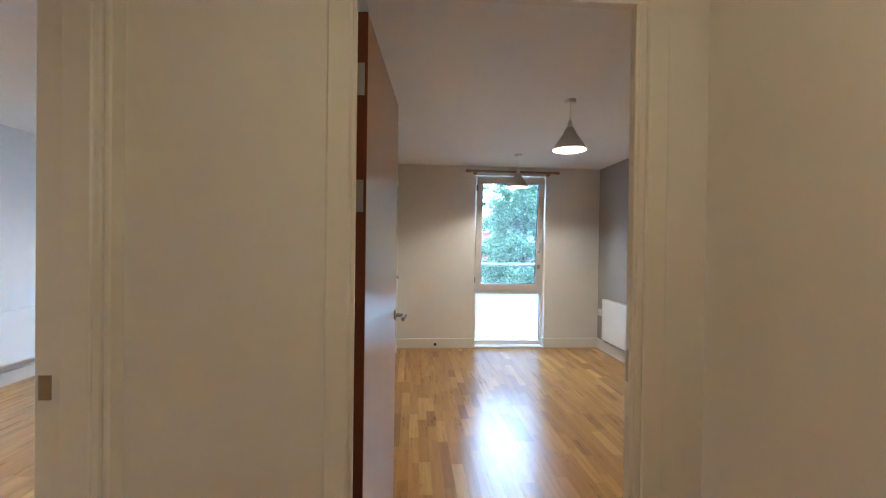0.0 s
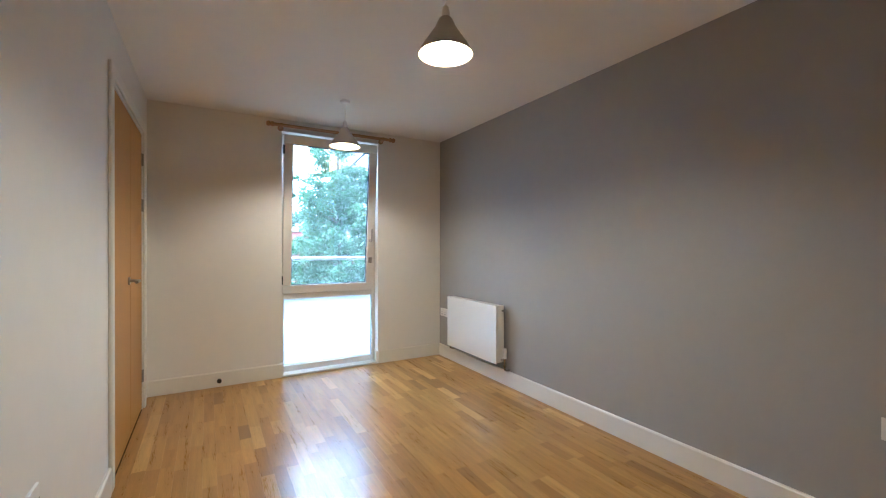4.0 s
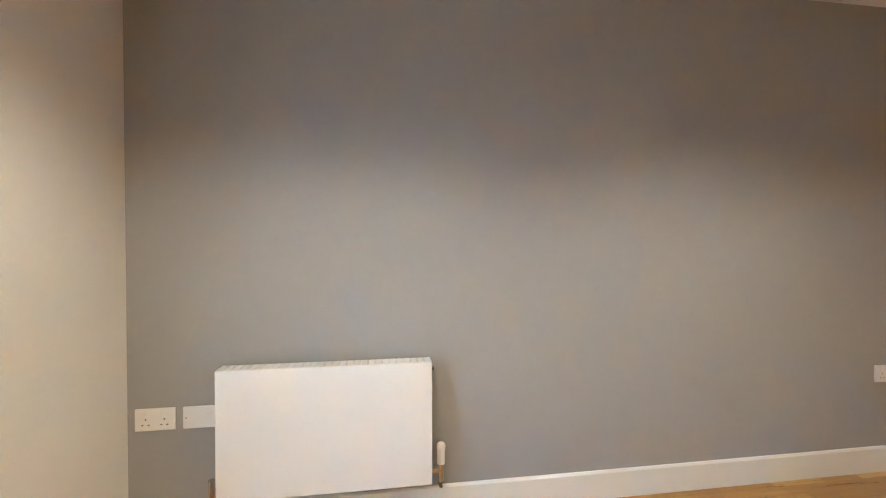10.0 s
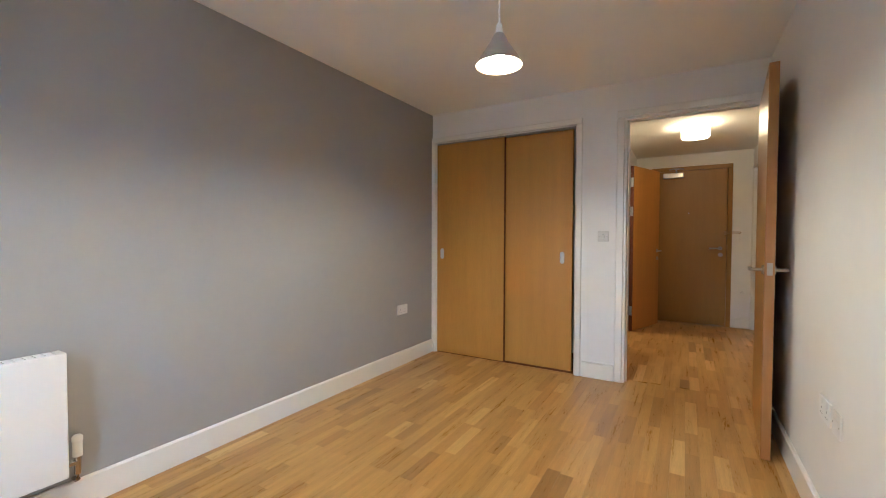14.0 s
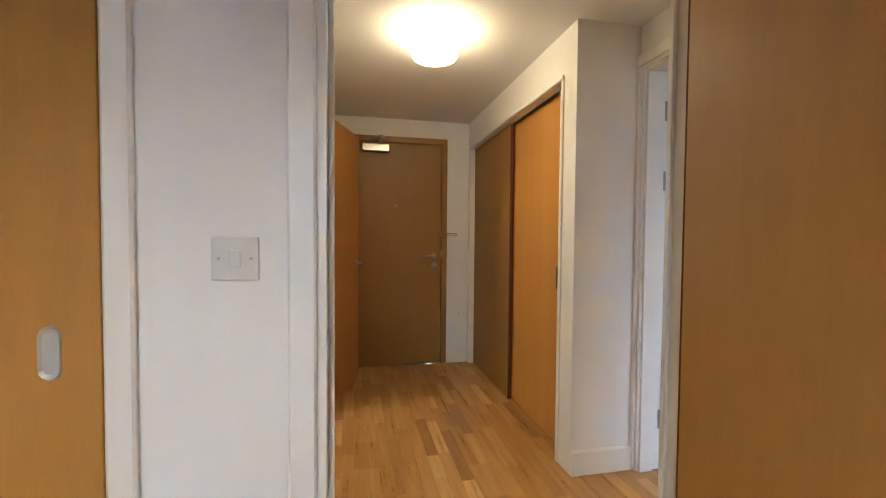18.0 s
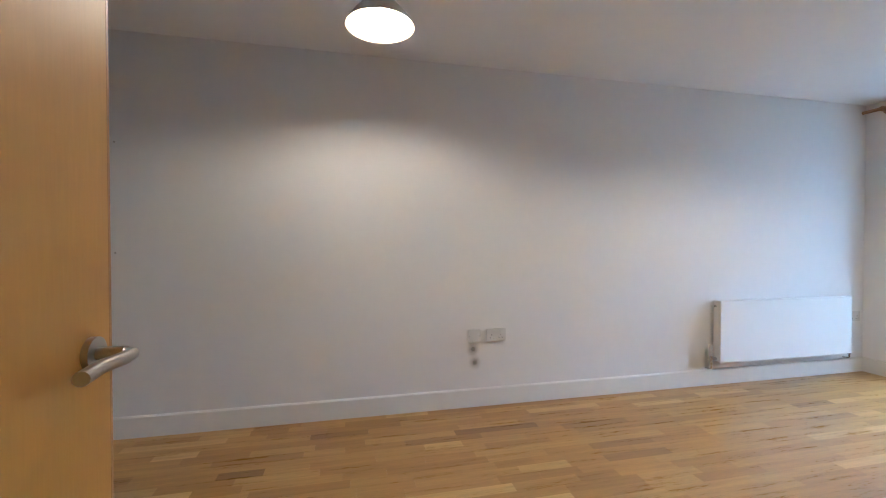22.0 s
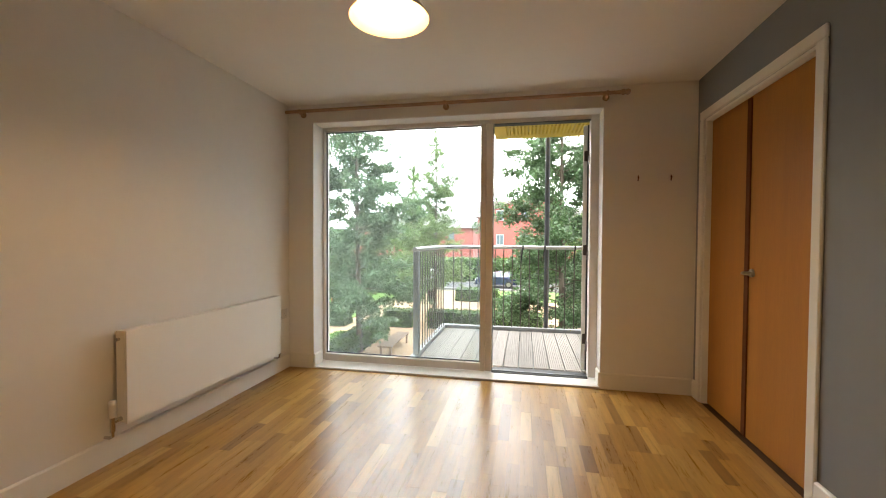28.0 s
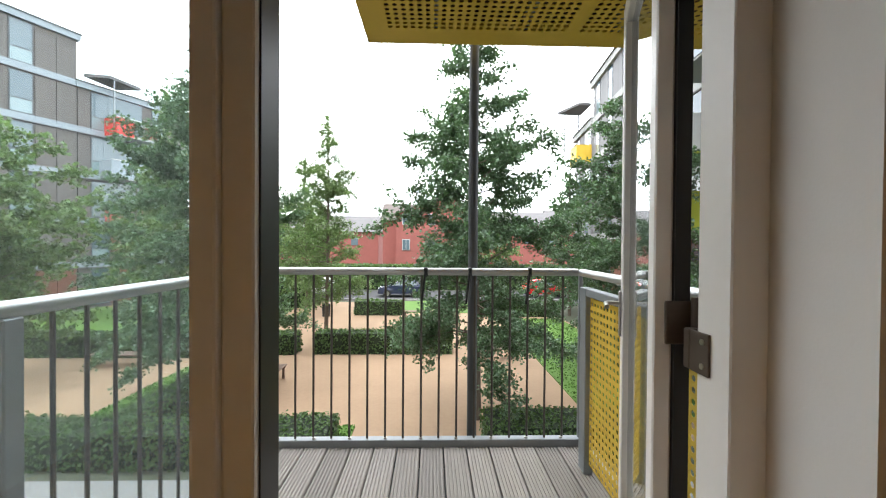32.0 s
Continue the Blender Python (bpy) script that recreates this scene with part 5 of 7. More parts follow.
rail = thing("balcony_railing", ((RX0 + RX1) / 2, RY, DZ), "galvanised balcony railing with thin upright bars", "railing")
RZ = 1.085
part("handrail", tube([(RX0, OUT + 0.02, RZ), (RX0, RY - 0.02, RZ), (RX0 + 0.02, RY, RZ), (RX1 - 0.02, RY, RZ), (RX1, RY - 0.02, RZ), (RX1, OUT + 0.02, RZ)], 0.024, 14), M_RAILTOP, rail, "round steel handrail", smooth=True)
bar_me = mesh_of("baluster", rod((0, 0, DZ + 0.045), (0, 0, RZ - 0.015), 0.007, 8), M_BAR, True)


def baluster(parent, x, y, me=None):
    ob = new("baluster", me or bar_me)
    ob.parent = parent
    ob.matrix_parent_inverse = BASE[parent].inverted()
    ob.location = (x, y, 0)


nb = 18
for k in range(1, nb):
    baluster(rail, RX0 + (RX1 - RX0) * k / nb, RY)
for k in range(1, 14):
    baluster(rail, RX0, 0.33 + (RY - 0.33) * k / 14)
part("corner_post", box(RX0 - 0.028, RX0 + 0.028, 0.40, 0.455, DZ + 0.045, RZ - 0.02, 0.004), M_ZINC, rail, "square steel end post")
part("corner_post", box(RX1 - 0.012, RX1 + 0.012, RY - 0.012, RY + 0.012, DZ + 0.045, RZ - 0.02, 0.003), M_ZINC, rail)
for k, x in enumerate((-4.135, -3.855, -3.475)):
    st = thing("cable_tie_strap", (x, RY, RZ - 0.2), "black strap tied round the handrail", "strap", "straps on the handrail")
    part("loop", box(x - 0.012, x + 0.012, RY - 0.028, RY + 0.028, RZ - 0.03, RZ + 0.028, 0.006), M_BLACK, st)
    part("tail", tube([(x - 0.004, RY - 0.03, RZ - 0.01), (x - 0.016, RY - 0.034, RZ - 0.1), (x - 0.026, RY - 0.03, RZ - 0.2)], 0.008, 8), M_BLACK, st, smooth=True)


def perforated(name, origin, u, v, nu, nv, pitch, parent, thick=0.003, hole=0.3):
    """A punched metal sheet as real geometry: square cells, each with an eight-sided hole."""
    u, v, o = Vector(u), Vector(v), Vector(origin)
    nrm = u.cross(v).normalized()
    verts, faces = [], []
    ring = [(hole * math.cos(math.pi * (2 * k + 1) / 8), hole * math.sin(math.pi * (2 * k + 1) / 8)) for k in range(8)]
    outer = [(0.5, 0.5 * math.tan(math.pi / 8)), (0.5 * math.tan(math.pi / 8), 0.5)]
    for i in range(nu):
        for j in range(nv):
            c = o + u * ((i + 0.5) * pitch) + v * ((j + 0.5) * pitch)
            n = len(verts)
            sq = [(0.5, 0.0), (0.5, 0.5), (0, 0.5), (-0.5, 0.5), (-0.5, 0), (-0.5, -0.5), (0, -0.5), (0.5, -0.5)]
            for layer in (0, 1):
                d = nrm * (thick * layer)
                for a, b in sq:
                    verts.append(c + u * (a * pitch) + v * (b * pitch) + d)
                for k in range(8):
                    a, b = hole * math.cos(math.pi * k / 4), hole * math.sin(math.pi * k / 4)
                    verts.append(c + u * (a * pitch) + v * (b * pitch) + d)
            for k in range(8):
                k2 = (k + 1) % 8
                faces.append((n + k, n + k2, n + 8 + k2, n + 8 + k))
                faces.append((n + 16 + k2, n + 16 + k, n + 24 + k, n + 24 + k2))
                faces.append((n + 8 + k, n + 8 + k2, n + 24 + k2, n + 24 + k))
    me = bpy.data.meshes.new(name)
    inv = BASE[parent].inverted()
    me.from_pydata([inv @ p for p in verts], [], faces)
    me.materials.append(M_YELLOW)
    ob = new(name, me)
    ob.parent = parent
    BASE[ob] = BASE[parent]
    return ob


side = thing("privacy_screen", (RX1 - 0.02, 1.1, DZ), "yellow perforated metal screen in a grey steel frame", "screen")
part("frame_post", box(RX1 - 0.10, RX1 - 0.05, 1.60, 1.69, DZ + 0.0, 1.02, 0.004), M_ZINC, side)
part("frame_top", box(RX1 - 0.10, RX1 - 0.05, OUT + 0.02, 1.5995, 0.975, 1.02, 0.004), M_ZINC, side)
perforated("panel", (RX1 - 0.075, 0.40, DZ + 0.06), (0, 1, 0), (0, 0, 1), 30, 24, 0.0398, side)["label"] = "yellow perforated sheet"

# balcony of the storey above: punched yellow soffit and its column
up = thing("upper_balcony", (-3.4, 1.1, 2.50), "yellow perforated soffit of the balcony above", "balcony")
SX0, SX1, SZ = -4.50, -2.30, 2.52
perforated("soffit_panel", (SX0 + 0.13, OUT + 0.12, SZ), (1, 0, 0), (0, 1, 0), 24, 30, 0.044, up, hole=0.32)
perforated("soffit_panel", (SX0 + 0.13 + 24 * 0.044 + 0.07, OUT + 0.12, SZ), (1, 0, 0), (0, 1, 0), 22, 30, 0.044, up, hole=0.32)
ya, yb = OUT + 0.12, OUT + 0.12 + 30 * 0.044
xa, xb = SX0 + 0.13, SX0 + 0.13 + 24 * 0.044
# added sheet, its dark colour stands for shade seen through the holes
part("deck_underside", box(SX0 + 0.01, SX1 - 0.01, OUT, UY - 0.01, SZ + 0.14, SZ + 0.2), M_JOINT_AND_SHADE, up, "sheet under the deck above, coloured dark as shade behind the holes")
part("soffit_edge", box(SX0, xa, OUT, UY - 0.005, SZ, SZ + 0.003), M_YELLOW, up)
part("soffit_edge", box(xa, SX1, yb, UY - 0.005, SZ, SZ + 0.003), M_YELLOW, up)
part("soffit_edge", box(xa, SX1, OUT, ya, SZ, SZ + 0.003), M_YELLOW, up)
part("soffit_joint", box(xb, xb + 0.07, ya, yb, SZ, SZ + 0.003), M_YELLOW, up)
part("fascia", box(SX0, SX1, UY - 0.0045, UY, SZ, SZ + 0.2, 0.001), M_YELLOW, up)
part("fascia", box(SX0 - 0.005, SX0 - 0.0005, OUT, UY, SZ, SZ + 0.2, 0.001), M_YELLOW, up)
for x in (SX0 + 0.4, SX0 + 0.95, SX0 + 1.5):
    part("joist", box(x, x + 0.05, OUT, UY - 0.06, SZ + 0.06, SZ + 0.16), M_ZINC, up)
col = solo("balcony_column", rod((-3.825, RY + 0.13, -3.1), (-3.825, RY + 0.13, SZ + 0.15), 0.032, 20), M_BALCOL, "round dark grey steel column in front of the balcony", "column", smooth=True)

# neighbouring balcony to the west
nbh = thing("neighbour_balcony", (-8.4, 1.1, DZ - 0.16), "next door balcony with a galvanised railing", "balcony")
NX = -7.36
part("edge_channel", box(NX - 2.2, NX + 0.03, RY - 0.03, RY + 0.03, DZ - 0.16, DZ + 0.045, 0.004), M_ZINC, nbh)
part("edge_channel", box(NX - 0.03, NX + 0.03, OUT, RY - 0.0305, DZ - 0.16, DZ + 0.045, 0.004), M_ZINC, nbh)
part("deck", box(NX - 2.2, NX - 0.0305, OUT, RY - 0.0305, DZ - 0.03, DZ), M_DECK, nbh)
part("handrail", tube([(NX, OUT + 0.02, RZ), (NX, RY - 0.02, RZ), (NX - 0.02, RY, RZ), (NX - 2.2, RY, RZ)], 0.024, 12), M_RAILTOP, nbh, smooth=True)
for k in range(1, 18):
    baluster(nbh, NX - 0.12 * k, RY)
for k in range(0, 13):
    baluster(nbh, NX, RY - 0.118 * k)

# ---- courtyard ----
G = -3.1
M_SOIL = material("far_ground", (0.085, 0.095, 0.06), rough=0.95, vary=0.4, scale=0.15, bump=0.2, bump_scale=3)
M_GRAVEL = material("sandy_gravel", (0.31, 0.21, 0.13), rough=0.95, vary=0.22, scale=0.9, bump=0.5, bump_scale=45)
M_GRASS = material("mown_grass", (0.085, 0.17, 0.025), rough=0.9, vary=0.35, scale=1.4, bump=0.6, bump_scale=60)
M_BLADE = material("grass_blade", (0.09, 0.19, 0.03), rough=0.7, vary=0.2, scale=2, piece="island", piece_vary=0.35)
# near-black green that stands for the shade deep between hedge leaves
M_HEDGE_SHADE = material("hedge_inner_shade", (0.018, 0.03, 0.012), rough=0.95, vary=0.3, scale=6)
M_HLEAF = see_through(material("hedge_leaf", (0.045, 0.085, 0.024), rough=0.5, vary=0.15, scale=3, piece="island", piece_vary=0.45), (0.16, 0.30, 0.05), 0.25)
M_LEAF = see_through(material("ginkgo_leaf", (0.082, 0.135, 0.078), rough=0.30, vary=0.15, scale=2, piece="island", piece_vary=0.62), (0.13, 0.25, 0.07), 0.30)
M_LEAF_Y = see_through(material("young_leaf", (0.11, 0.165, 0.066), rough=0.38, vary=0.15, scale=2, piece="island", piece_vary=0.58), (0.22, 0.35, 0.09), 0.34)
M_BARK = material("grey_bark", (0.13, 0.105, 0.08), rough=0.9, vary=0.35, scale=6, stretch=(3, 3, 0.6), bump=0.5, bump_scale=25)
M_PAVE = material("pale_paving", (0.23, 0.225, 0.215), rough=0.85, vary=0.15, scale=1.5, bump=0.2)
M_ROAD = material("asphalt", (0.055, 0.055, 0.058), rough=0.9, vary=0.25, scale=2, bump=0.3)
M_BENCH = material("weathered_bench", (0.17, 0.115, 0.085), rough=0.8, vary=0.3, scale=5, stretch=(0.6, 4, 4), bump=0.2)
M_CLAD = material("grey_brown_cladding", (0.13, 0.115, 0.105), rough=0.75, vary=0.55, scale=1.0, stretch=(5, 5, 0.22), bump=0.2)
M_CLAD_E = material("pale_grey_cladding", (0.20, 0.20, 0.205), rough=0.75, vary=0.3, scale=1.0, stretch=(5, 5, 0.22), bump=0.2)
M_CLAD_R = material("red_brown_cladding", (0.20, 0.085, 0.055), rough=0.75, vary=0.3, scale=1.2, stretch=(4, 4, 0.4), bump=0.15)
M_BAND = material("pale_blue_grey_band", (0.28, 0.315, 0.345), rough=0.6, vary=0.08, scale=1.5)
M_REND = material("white_render", (0.37, 0.375, 0.365), rough=0.8, vary=0.08, scale=1.0)
M_LIME = material("lime_panel", (0.30, 0.33, 0.03), rough=0.55, vary=0.1, scale=2)
M_REDP = material("red_panel", (0.55, 0.045, 0.03), rough=0.5, vary=0.1, scale=2)
M_SALMON = material("salmon_panel", (0.50, 0.14, 0.11), rough=0.5, vary=0.1, scale=2)
M_FRAME_DK = material("dark_window_frame", (0.075, 0.08, 0.085), rough=0.5, vary=0.1, scale=3)
M_WGLASS_LT = material("pale_window_glass", (0.22, 0.29, 0.30), rough=0.12, spec=0.9, vary=0.2, scale=0.6)
M_WGLASS = material("dark_window_glass", (0.10, 0.14, 0.16), rough=0.08, spec=0.9, vary=0.3, scale=0.6)
M_BRICK = material("red_brick", (0.26, 0.085, 0.07), rough=0.85, vary=0.22, scale=1.3, bump=0.2)
M_SLATE = material("grey_slate", (0.12, 0.115, 0.115), rough=0.7, vary=0.25, scale=2, bump=0.2)
M_ROOF = material("brown_roof_tile", (0.115, 0.095, 0.085), rough=0.8, vary=0.3, scale=1.6, bump=0.25)
M_TYRE = material("tyre_rubber", (0.02, 0.02, 0.021), rough=0.8, vary=0.2, scale=8)


def ground_sheet(name, outline, z0, z1, mat, label, category, kind="structure"):
    return tagged(part(name, prism(outline, z0, z1), mat), label, category, kind=kind)


def rect(x0, x1, y0, y1):
    return [(x0, y0), (x1, y0), (x1, y1), (x0, y1)]


ground_sheet("ground", rect(-700, 700, -400, 1200), G - 0.5, G - 0.03, M_SOIL, "open ground reaching to the horizon", "ground")
ground_sheet("gravel_court", rect(-26, 3.6, 8.2, 30), G - 0.03, G, M_GRAVEL, "sandy gravel courtyard", "gravel")
ground_sheet("pavement", rect(-30, 3.6, 5.0, 6.95), G - 0.03, G + 0.004, M_PAVE, "pale paved path below the balconies", "pavement")
ground_sheet("road", rect(-80, 80, 31.2, 37.6), G - 0.03, G - 0.004, M_ROAD, "grey asphalt street", "road")
ground_sheet("kerb", rect(-80, 80, 30.9, 31.2), G - 0.03, G + 0.10, M_PAVE, "pale stone kerb along the street", "kerb")
LAWNS = [rect(-0.1, 3.4, 9.4, 23.2), rect(-26, -13.2, 16.2, 27), rect(-15, -5.9, 8.3, 9.1), rect(-12.6, -10.95, 9.1, 14.0), rect(-8.6, 3.2, 25.2, 30.5)]
for k, o in enumerate(LAWNS):
    ground_sheet("lawn_%d" % (k + 1), o, G, G + 0.03, M_GRASS, "bright green mown lawn", "lawn")


def leaf_mesh(name, centres, normals, size, mats, rng, long=1.25, extra=None):
    """Small kite-shaped leaves with a fold, all in one mesh. extra: (verts, faces) of the second material."""
    n = len(centres)
    t1 = np.cross(normals, rng.normal(size=(n, 3)))
    t1 /= np.linalg.norm(t1, axis=1)[:, None] + 1e-9
    t2 = np.cross(normals, t1)
    s = size * rng.uniform(0.65, 1.3, n)[:, None]
    tip, side_, fold = t1 * s * long, t2 * s * 0.55, normals * s * 0.18
    v = np.stack([centres - tip * 0.45, centres + side_ + fold, centres + tip * 0.55, centres - side_ + fold], 1).reshape(-1, 3)
    i = np.arange(n)[:, None] * 4
    f = (i + np.array([[0, 1, 2, 3]])).tolist()
    verts = v.tolist()
    mi = [0] * n
    if extra:
        o = len(verts)
        verts += [list(p) for p in extra[0]]
        f += [[o + k for k in q] for q in extra[1]]
        mi += [1] * len(extra[1])
    me = bpy.data.meshes.new(name)
    me.from_pydata(verts, [], f)
    for m in mats:
        me.materials.append(m)
    me.polygons.foreach_set("material_index", mi)
    return me


def hedge(name, x0, x1, y0, y1, h, label, density=230, size=0.07, seed=1, z=G):
    """A clipped hedge: a dark core coloured as inner shade, with leaves standing out all over it."""
    rng = np.random.default_rng(seed)
    lx, ly = x1 - x0, y1 - y0
    faces_ = [((lx, ly), 4), ((lx, h), 0), ((lx, h), 1), ((ly, h), 2), ((ly, h), 3)]
    pts, nrm = [], []
    for (a, b), side_ in faces_:
        n = int(a * b * density)
        u, w = rng.uniform(0, a, n), rng.uniform(0, b, n)
        off = rng.normal(0, 0.028, n) + 0.02 * np.sin(u * 3 + seed) * np.cos(w * 4)
        base = np.zeros((n, 3))
        if side_ == 4:
            base[:] = np.stack([u - lx / 2, w - ly / 2, h + off], 1)
            d = (0, 0, 1)
        elif side_ in (0, 1):
            s = -1 if side_ == 0 else 1
            base[:] = np.stack([u - lx / 2, s * (ly / 2 + off), w], 1)
            d = (0, s, 0.25)
        else:
            s = -1 if side_ == 2 else 1
            base[:] = np.stack([s * (lx / 2 + off), u - ly / 2, w], 1)
            d = (s, 0, 0.25)
        pts.append(base)
        nn = np.array(d) + rng.normal(0, 0.55, (n, 3))
        nrm.append(nn / np.linalg.norm(nn, axis=1)[:, None])
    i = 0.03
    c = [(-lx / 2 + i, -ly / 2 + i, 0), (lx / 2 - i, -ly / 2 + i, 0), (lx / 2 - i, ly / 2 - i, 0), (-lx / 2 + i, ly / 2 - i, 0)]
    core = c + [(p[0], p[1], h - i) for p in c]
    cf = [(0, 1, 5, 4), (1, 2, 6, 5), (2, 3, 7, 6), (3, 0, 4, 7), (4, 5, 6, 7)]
    me = leaf_mesh("hedge", np.concatenate(pts), np.concatenate(nrm), size, [M_HLEAF, M_HEDGE_SHADE], rng, extra=(core, cf))
    ob = new(name, me)
    ob.location = ((x0 + x1) / 2, (y0 + y1) / 2, z)
    return tagged(ob, label, "hedge", "clipped hedges")


LOW = "low clipped dark green hedge beside the gravel"
hedge("hedge", -14.2, -6.1, 7.25, 8.25, 0.68, "low clipped hedge under the balcony", 330, 0.06, 1)
hedge("hedge", -2.95, 0.4, 7.5, 8.6, 0.68, "low clipped hedge under the balcony", 330, 0.06, 2)
hedge("hedge", -10.95, -10.15, 8.3, 14.3, 0.68, "low clipped hedge behind a bench", 260, 0.065, 3)
hedge("hedge", -19.8, -12.7, 15.0, 16.0, 0.82, LOW, 170, 0.08, 4)
hedge("hedge", -8.7, -3.3, 15.5, 16.4, 0.82, LOW, 200, 0.075, 5)
hedge("hedge", -10.85, -9.4, 15.4, 16.2, 0.82, LOW, 200, 0.075, 6)
hedge("hedge", -2.4, -0.55, 16.6, 17.4, 0.72, LOW, 200, 0.075, 7)
hedge("hedge", -8.8, -5.9, 24.3, 25.2, 0.85, "low clipped hedge near the street", 110, 0.1, 8)
hedge("hedge", -1.5, 3.5, 23.9, 24.8, 0.85, "low clipped hedge near the street", 110, 0.1, 9)
hedge("hedge", -24, -12.5, 27, 28.2, 1.5, "tall clipped hedge near the street", 60, 0.14, 10)
hedge("shrub_bank", -40, 30, 38.4, 41.5, 2.2, "rough green shrubs along the far side of the street", 22, 0.32, 11)
hedge("planting_bed", -14, -6.0, 3.2, 4.95, 0.62, "low leafy planting under the balcony", 260, 0.075, 12)
hoop = thing("hoop_rail", (-9.9, 4.2, G), "pale steel hoop rail beside the planting", "rail")
part("hoop", tube([(-10.9, 4.2, G), (-10.9, 4.2, -2.2), (-10.82, 4.2, -2.12), (-9.35, 4.25, -2.12), (-9.27, 4.25, -2.2), (-9.27, 4.25, G)], 0.024, 10), M_RAILTOP, hoop, smooth=True)

# lawn blades on the nearest lawns
rng = np.random.default_rng(5)
bc = []
for o, n in ((LAWNS[0], 5200), (LAWNS[2], 3000), (LAWNS[3], 1800)):
    bc.append(np.stack([rng.uniform(o[0][0], o[2][0], n), rng.uniform(o[0][1], o[2][1], n), np.full(n, G + 0.045)], 1))
bc = np.concatenate(bc)
bn = np.stack([rng.normal(size=len(bc)), rng.normal(size=len(bc)), 0.5 * rng.normal(size=len(bc))], 1)
bn /= np.linalg.norm(bn, axis=1)[:, None]
tagged(new("grass", leaf_mesh("grass", bc, bn, 0.05, [M_BLADE], rng)), "short mown grass blades", "grass", kind="stuff")


def tree(name, x, y, height, leaves, size, label, seed, mat, crown, first=1.9, lean=0.0, trunk_r=0.12, rise=0.42):
    """A young ginkgo: a tapered leader, tiers of long limbs and side twigs, each sleeved in tufts of small leaves.
    crown: (share of the height, reach in metres) pairs; rise: how steeply the limbs climb."""
    rng = np.random.default_rng(seed)
    t_ = thing(name, (x, y, G), label, "tree", "courtyard trees")
    path, radii = [], []
    for k in range(13):
        f = k / 12
        path.append(Vector((x + lean * f * f + 0.07 * math.sin(3 * f + seed), y + 0.07 * math.cos(4 * f + seed), G + height * f)))
        radii.append(trunk_r * (1 - f) ** 0.8 + 0.008)

    def limb(pts, rad, bm, seg=5):
        rings = []
        for i, p in enumerate(pts):
            d = (pts[min(i + 1, len(pts) - 1)] - pts[max(i - 1, 0)]).normalized()
            u = d.orthogonal().normalized()
            v = d.cross(u)
            rings.append([bm.verts.new(p + (u * math.cos(6.2832 * k / seg) + v * math.sin(6.2832 * k / seg)) * rad[i]) for k in range(seg)])
        for r0, r1 in zip(rings, rings[1:]):
            s = min(range(seg), key=lambda s: (r0[0].co - r1[s].co).length)
            for k in range(seg):
                bm.faces.new((r0[k], r0[(k + 1) % seg], r1[(k + 1 + s) % seg], r1[(k + s) % seg]))
    bm = bmesh.new()
    limb(path, radii, bm, 10)
    part("trunk", bm, M_BARK, t_, smooth=True)
    apart = y < 16
    limbs = bmesh.new()
    spurs, room = [], []

    def sleeve(p, q, wide, step=0.075):
        n = max(1, int((q - p).length / step))
        for k in range(n):
            spurs.append(p.lerp(q, (k + 0.3 + 0.7 * rng.random()) / n))
            room.append(wide)
    z, ang = first, rng.uniform(0, 6.28)
    while z < height * 0.97:
        f = z / height
        reach = float(np.interp(f, [c[0] for c in crown], [c[1] for c in crown]))
        i = min(11, int(f * 12))
        root = path[i].lerp(path[i + 1], f * 12 - i)
        for q in range(2 if f > 0.75 else 3):
            ang += 2.4 + rng.normal() * 0.35
            r = reach * rng.choice((0.5, 0.75, 0.95, 1.1, 1.28))
            up = r * (rise + rng.normal() * 0.22) if f > 0.3 else r * rng.uniform(-0.25, 0.3)
            droop = r * rng.uniform(0.0, 0.45)
            bend = rng.normal() * 0.25
            pts = [root]
            for s in (0.25, 0.5, 0.75, 1.0):
                pts.append(root + Vector((math.cos(ang + bend * s) * r * s, math.sin(ang + bend * s) * r * s, up * s - droop * s * s + rng.normal() * 0.03)))
            if apart:
                limbs = bmesh.new()
            limb(pts, [0.024 * (1 - f) + 0.010, 0.015, 0.011, 0.008, 0.004], limbs)
            for k in range(4):
                if k or r < 0.8:
                    sleeve(pts[k], pts[k + 1], 0.09)
            for k in range(int(2 + r * 3.2)):
                s = rng.uniform(0.22, 0.95)
                j = min(3, int(s * 4))
                p = pts[j].lerp(pts[j + 1], s * 4 - j)
                a2 = ang + bend * s + rng.choice((-1, 1)) * rng.uniform(0.5, 1.25)
                long = (0.22 + 0.26 * r * (1.1 - s)) * rng.uniform(0.6, 1.35)
                e = p + Vector((math.cos(a2) * long, math.sin(a2) * long, long * rng.uniform(-0.9, 0.8)))
                limb([p, p.lerp(e, 0.5) + Vector((0, 0, 0.02)), e], [0.007, 0.005, 0.003], limbs, 4)
                sleeve(p, e, 0.085)
            if apart:
                part("limb", limbs, M_BARK, t_, smooth=True)
        z += rng.uniform(0.17, 0.30) * (1.15 if f > 0.7 else 1.0)
    sleeve(path[-3], path[-1], 0.05, 0.05)
    if not apart:
        part("branchwork", limbs, M_BARK, t_, smooth=True)
    # every spur carries a tuft of leaves, a few facing each way
    pick = rng.integers(0, len(spurs), leaves)
    c = np.array(spurs)[pick] + rng.normal(size=(leaves, 3)) * np.array(room)[pick][:, None] * np.array((1, 1, 0.8))
    nn = rng.normal(size=(leaves, 3)) * 0.8 + np.array((0, 0, 0.55))
    nn /= np.linalg.norm(nn, axis=1)[:, None]
    me = leaf_mesh("crown", c - np.array((x, y, G)), nn, size, [mat], rng, long=0.95)
    ob = new("crown", me)
    ob.parent = t_
    BASE[ob] = BASE[t_]
    return t_


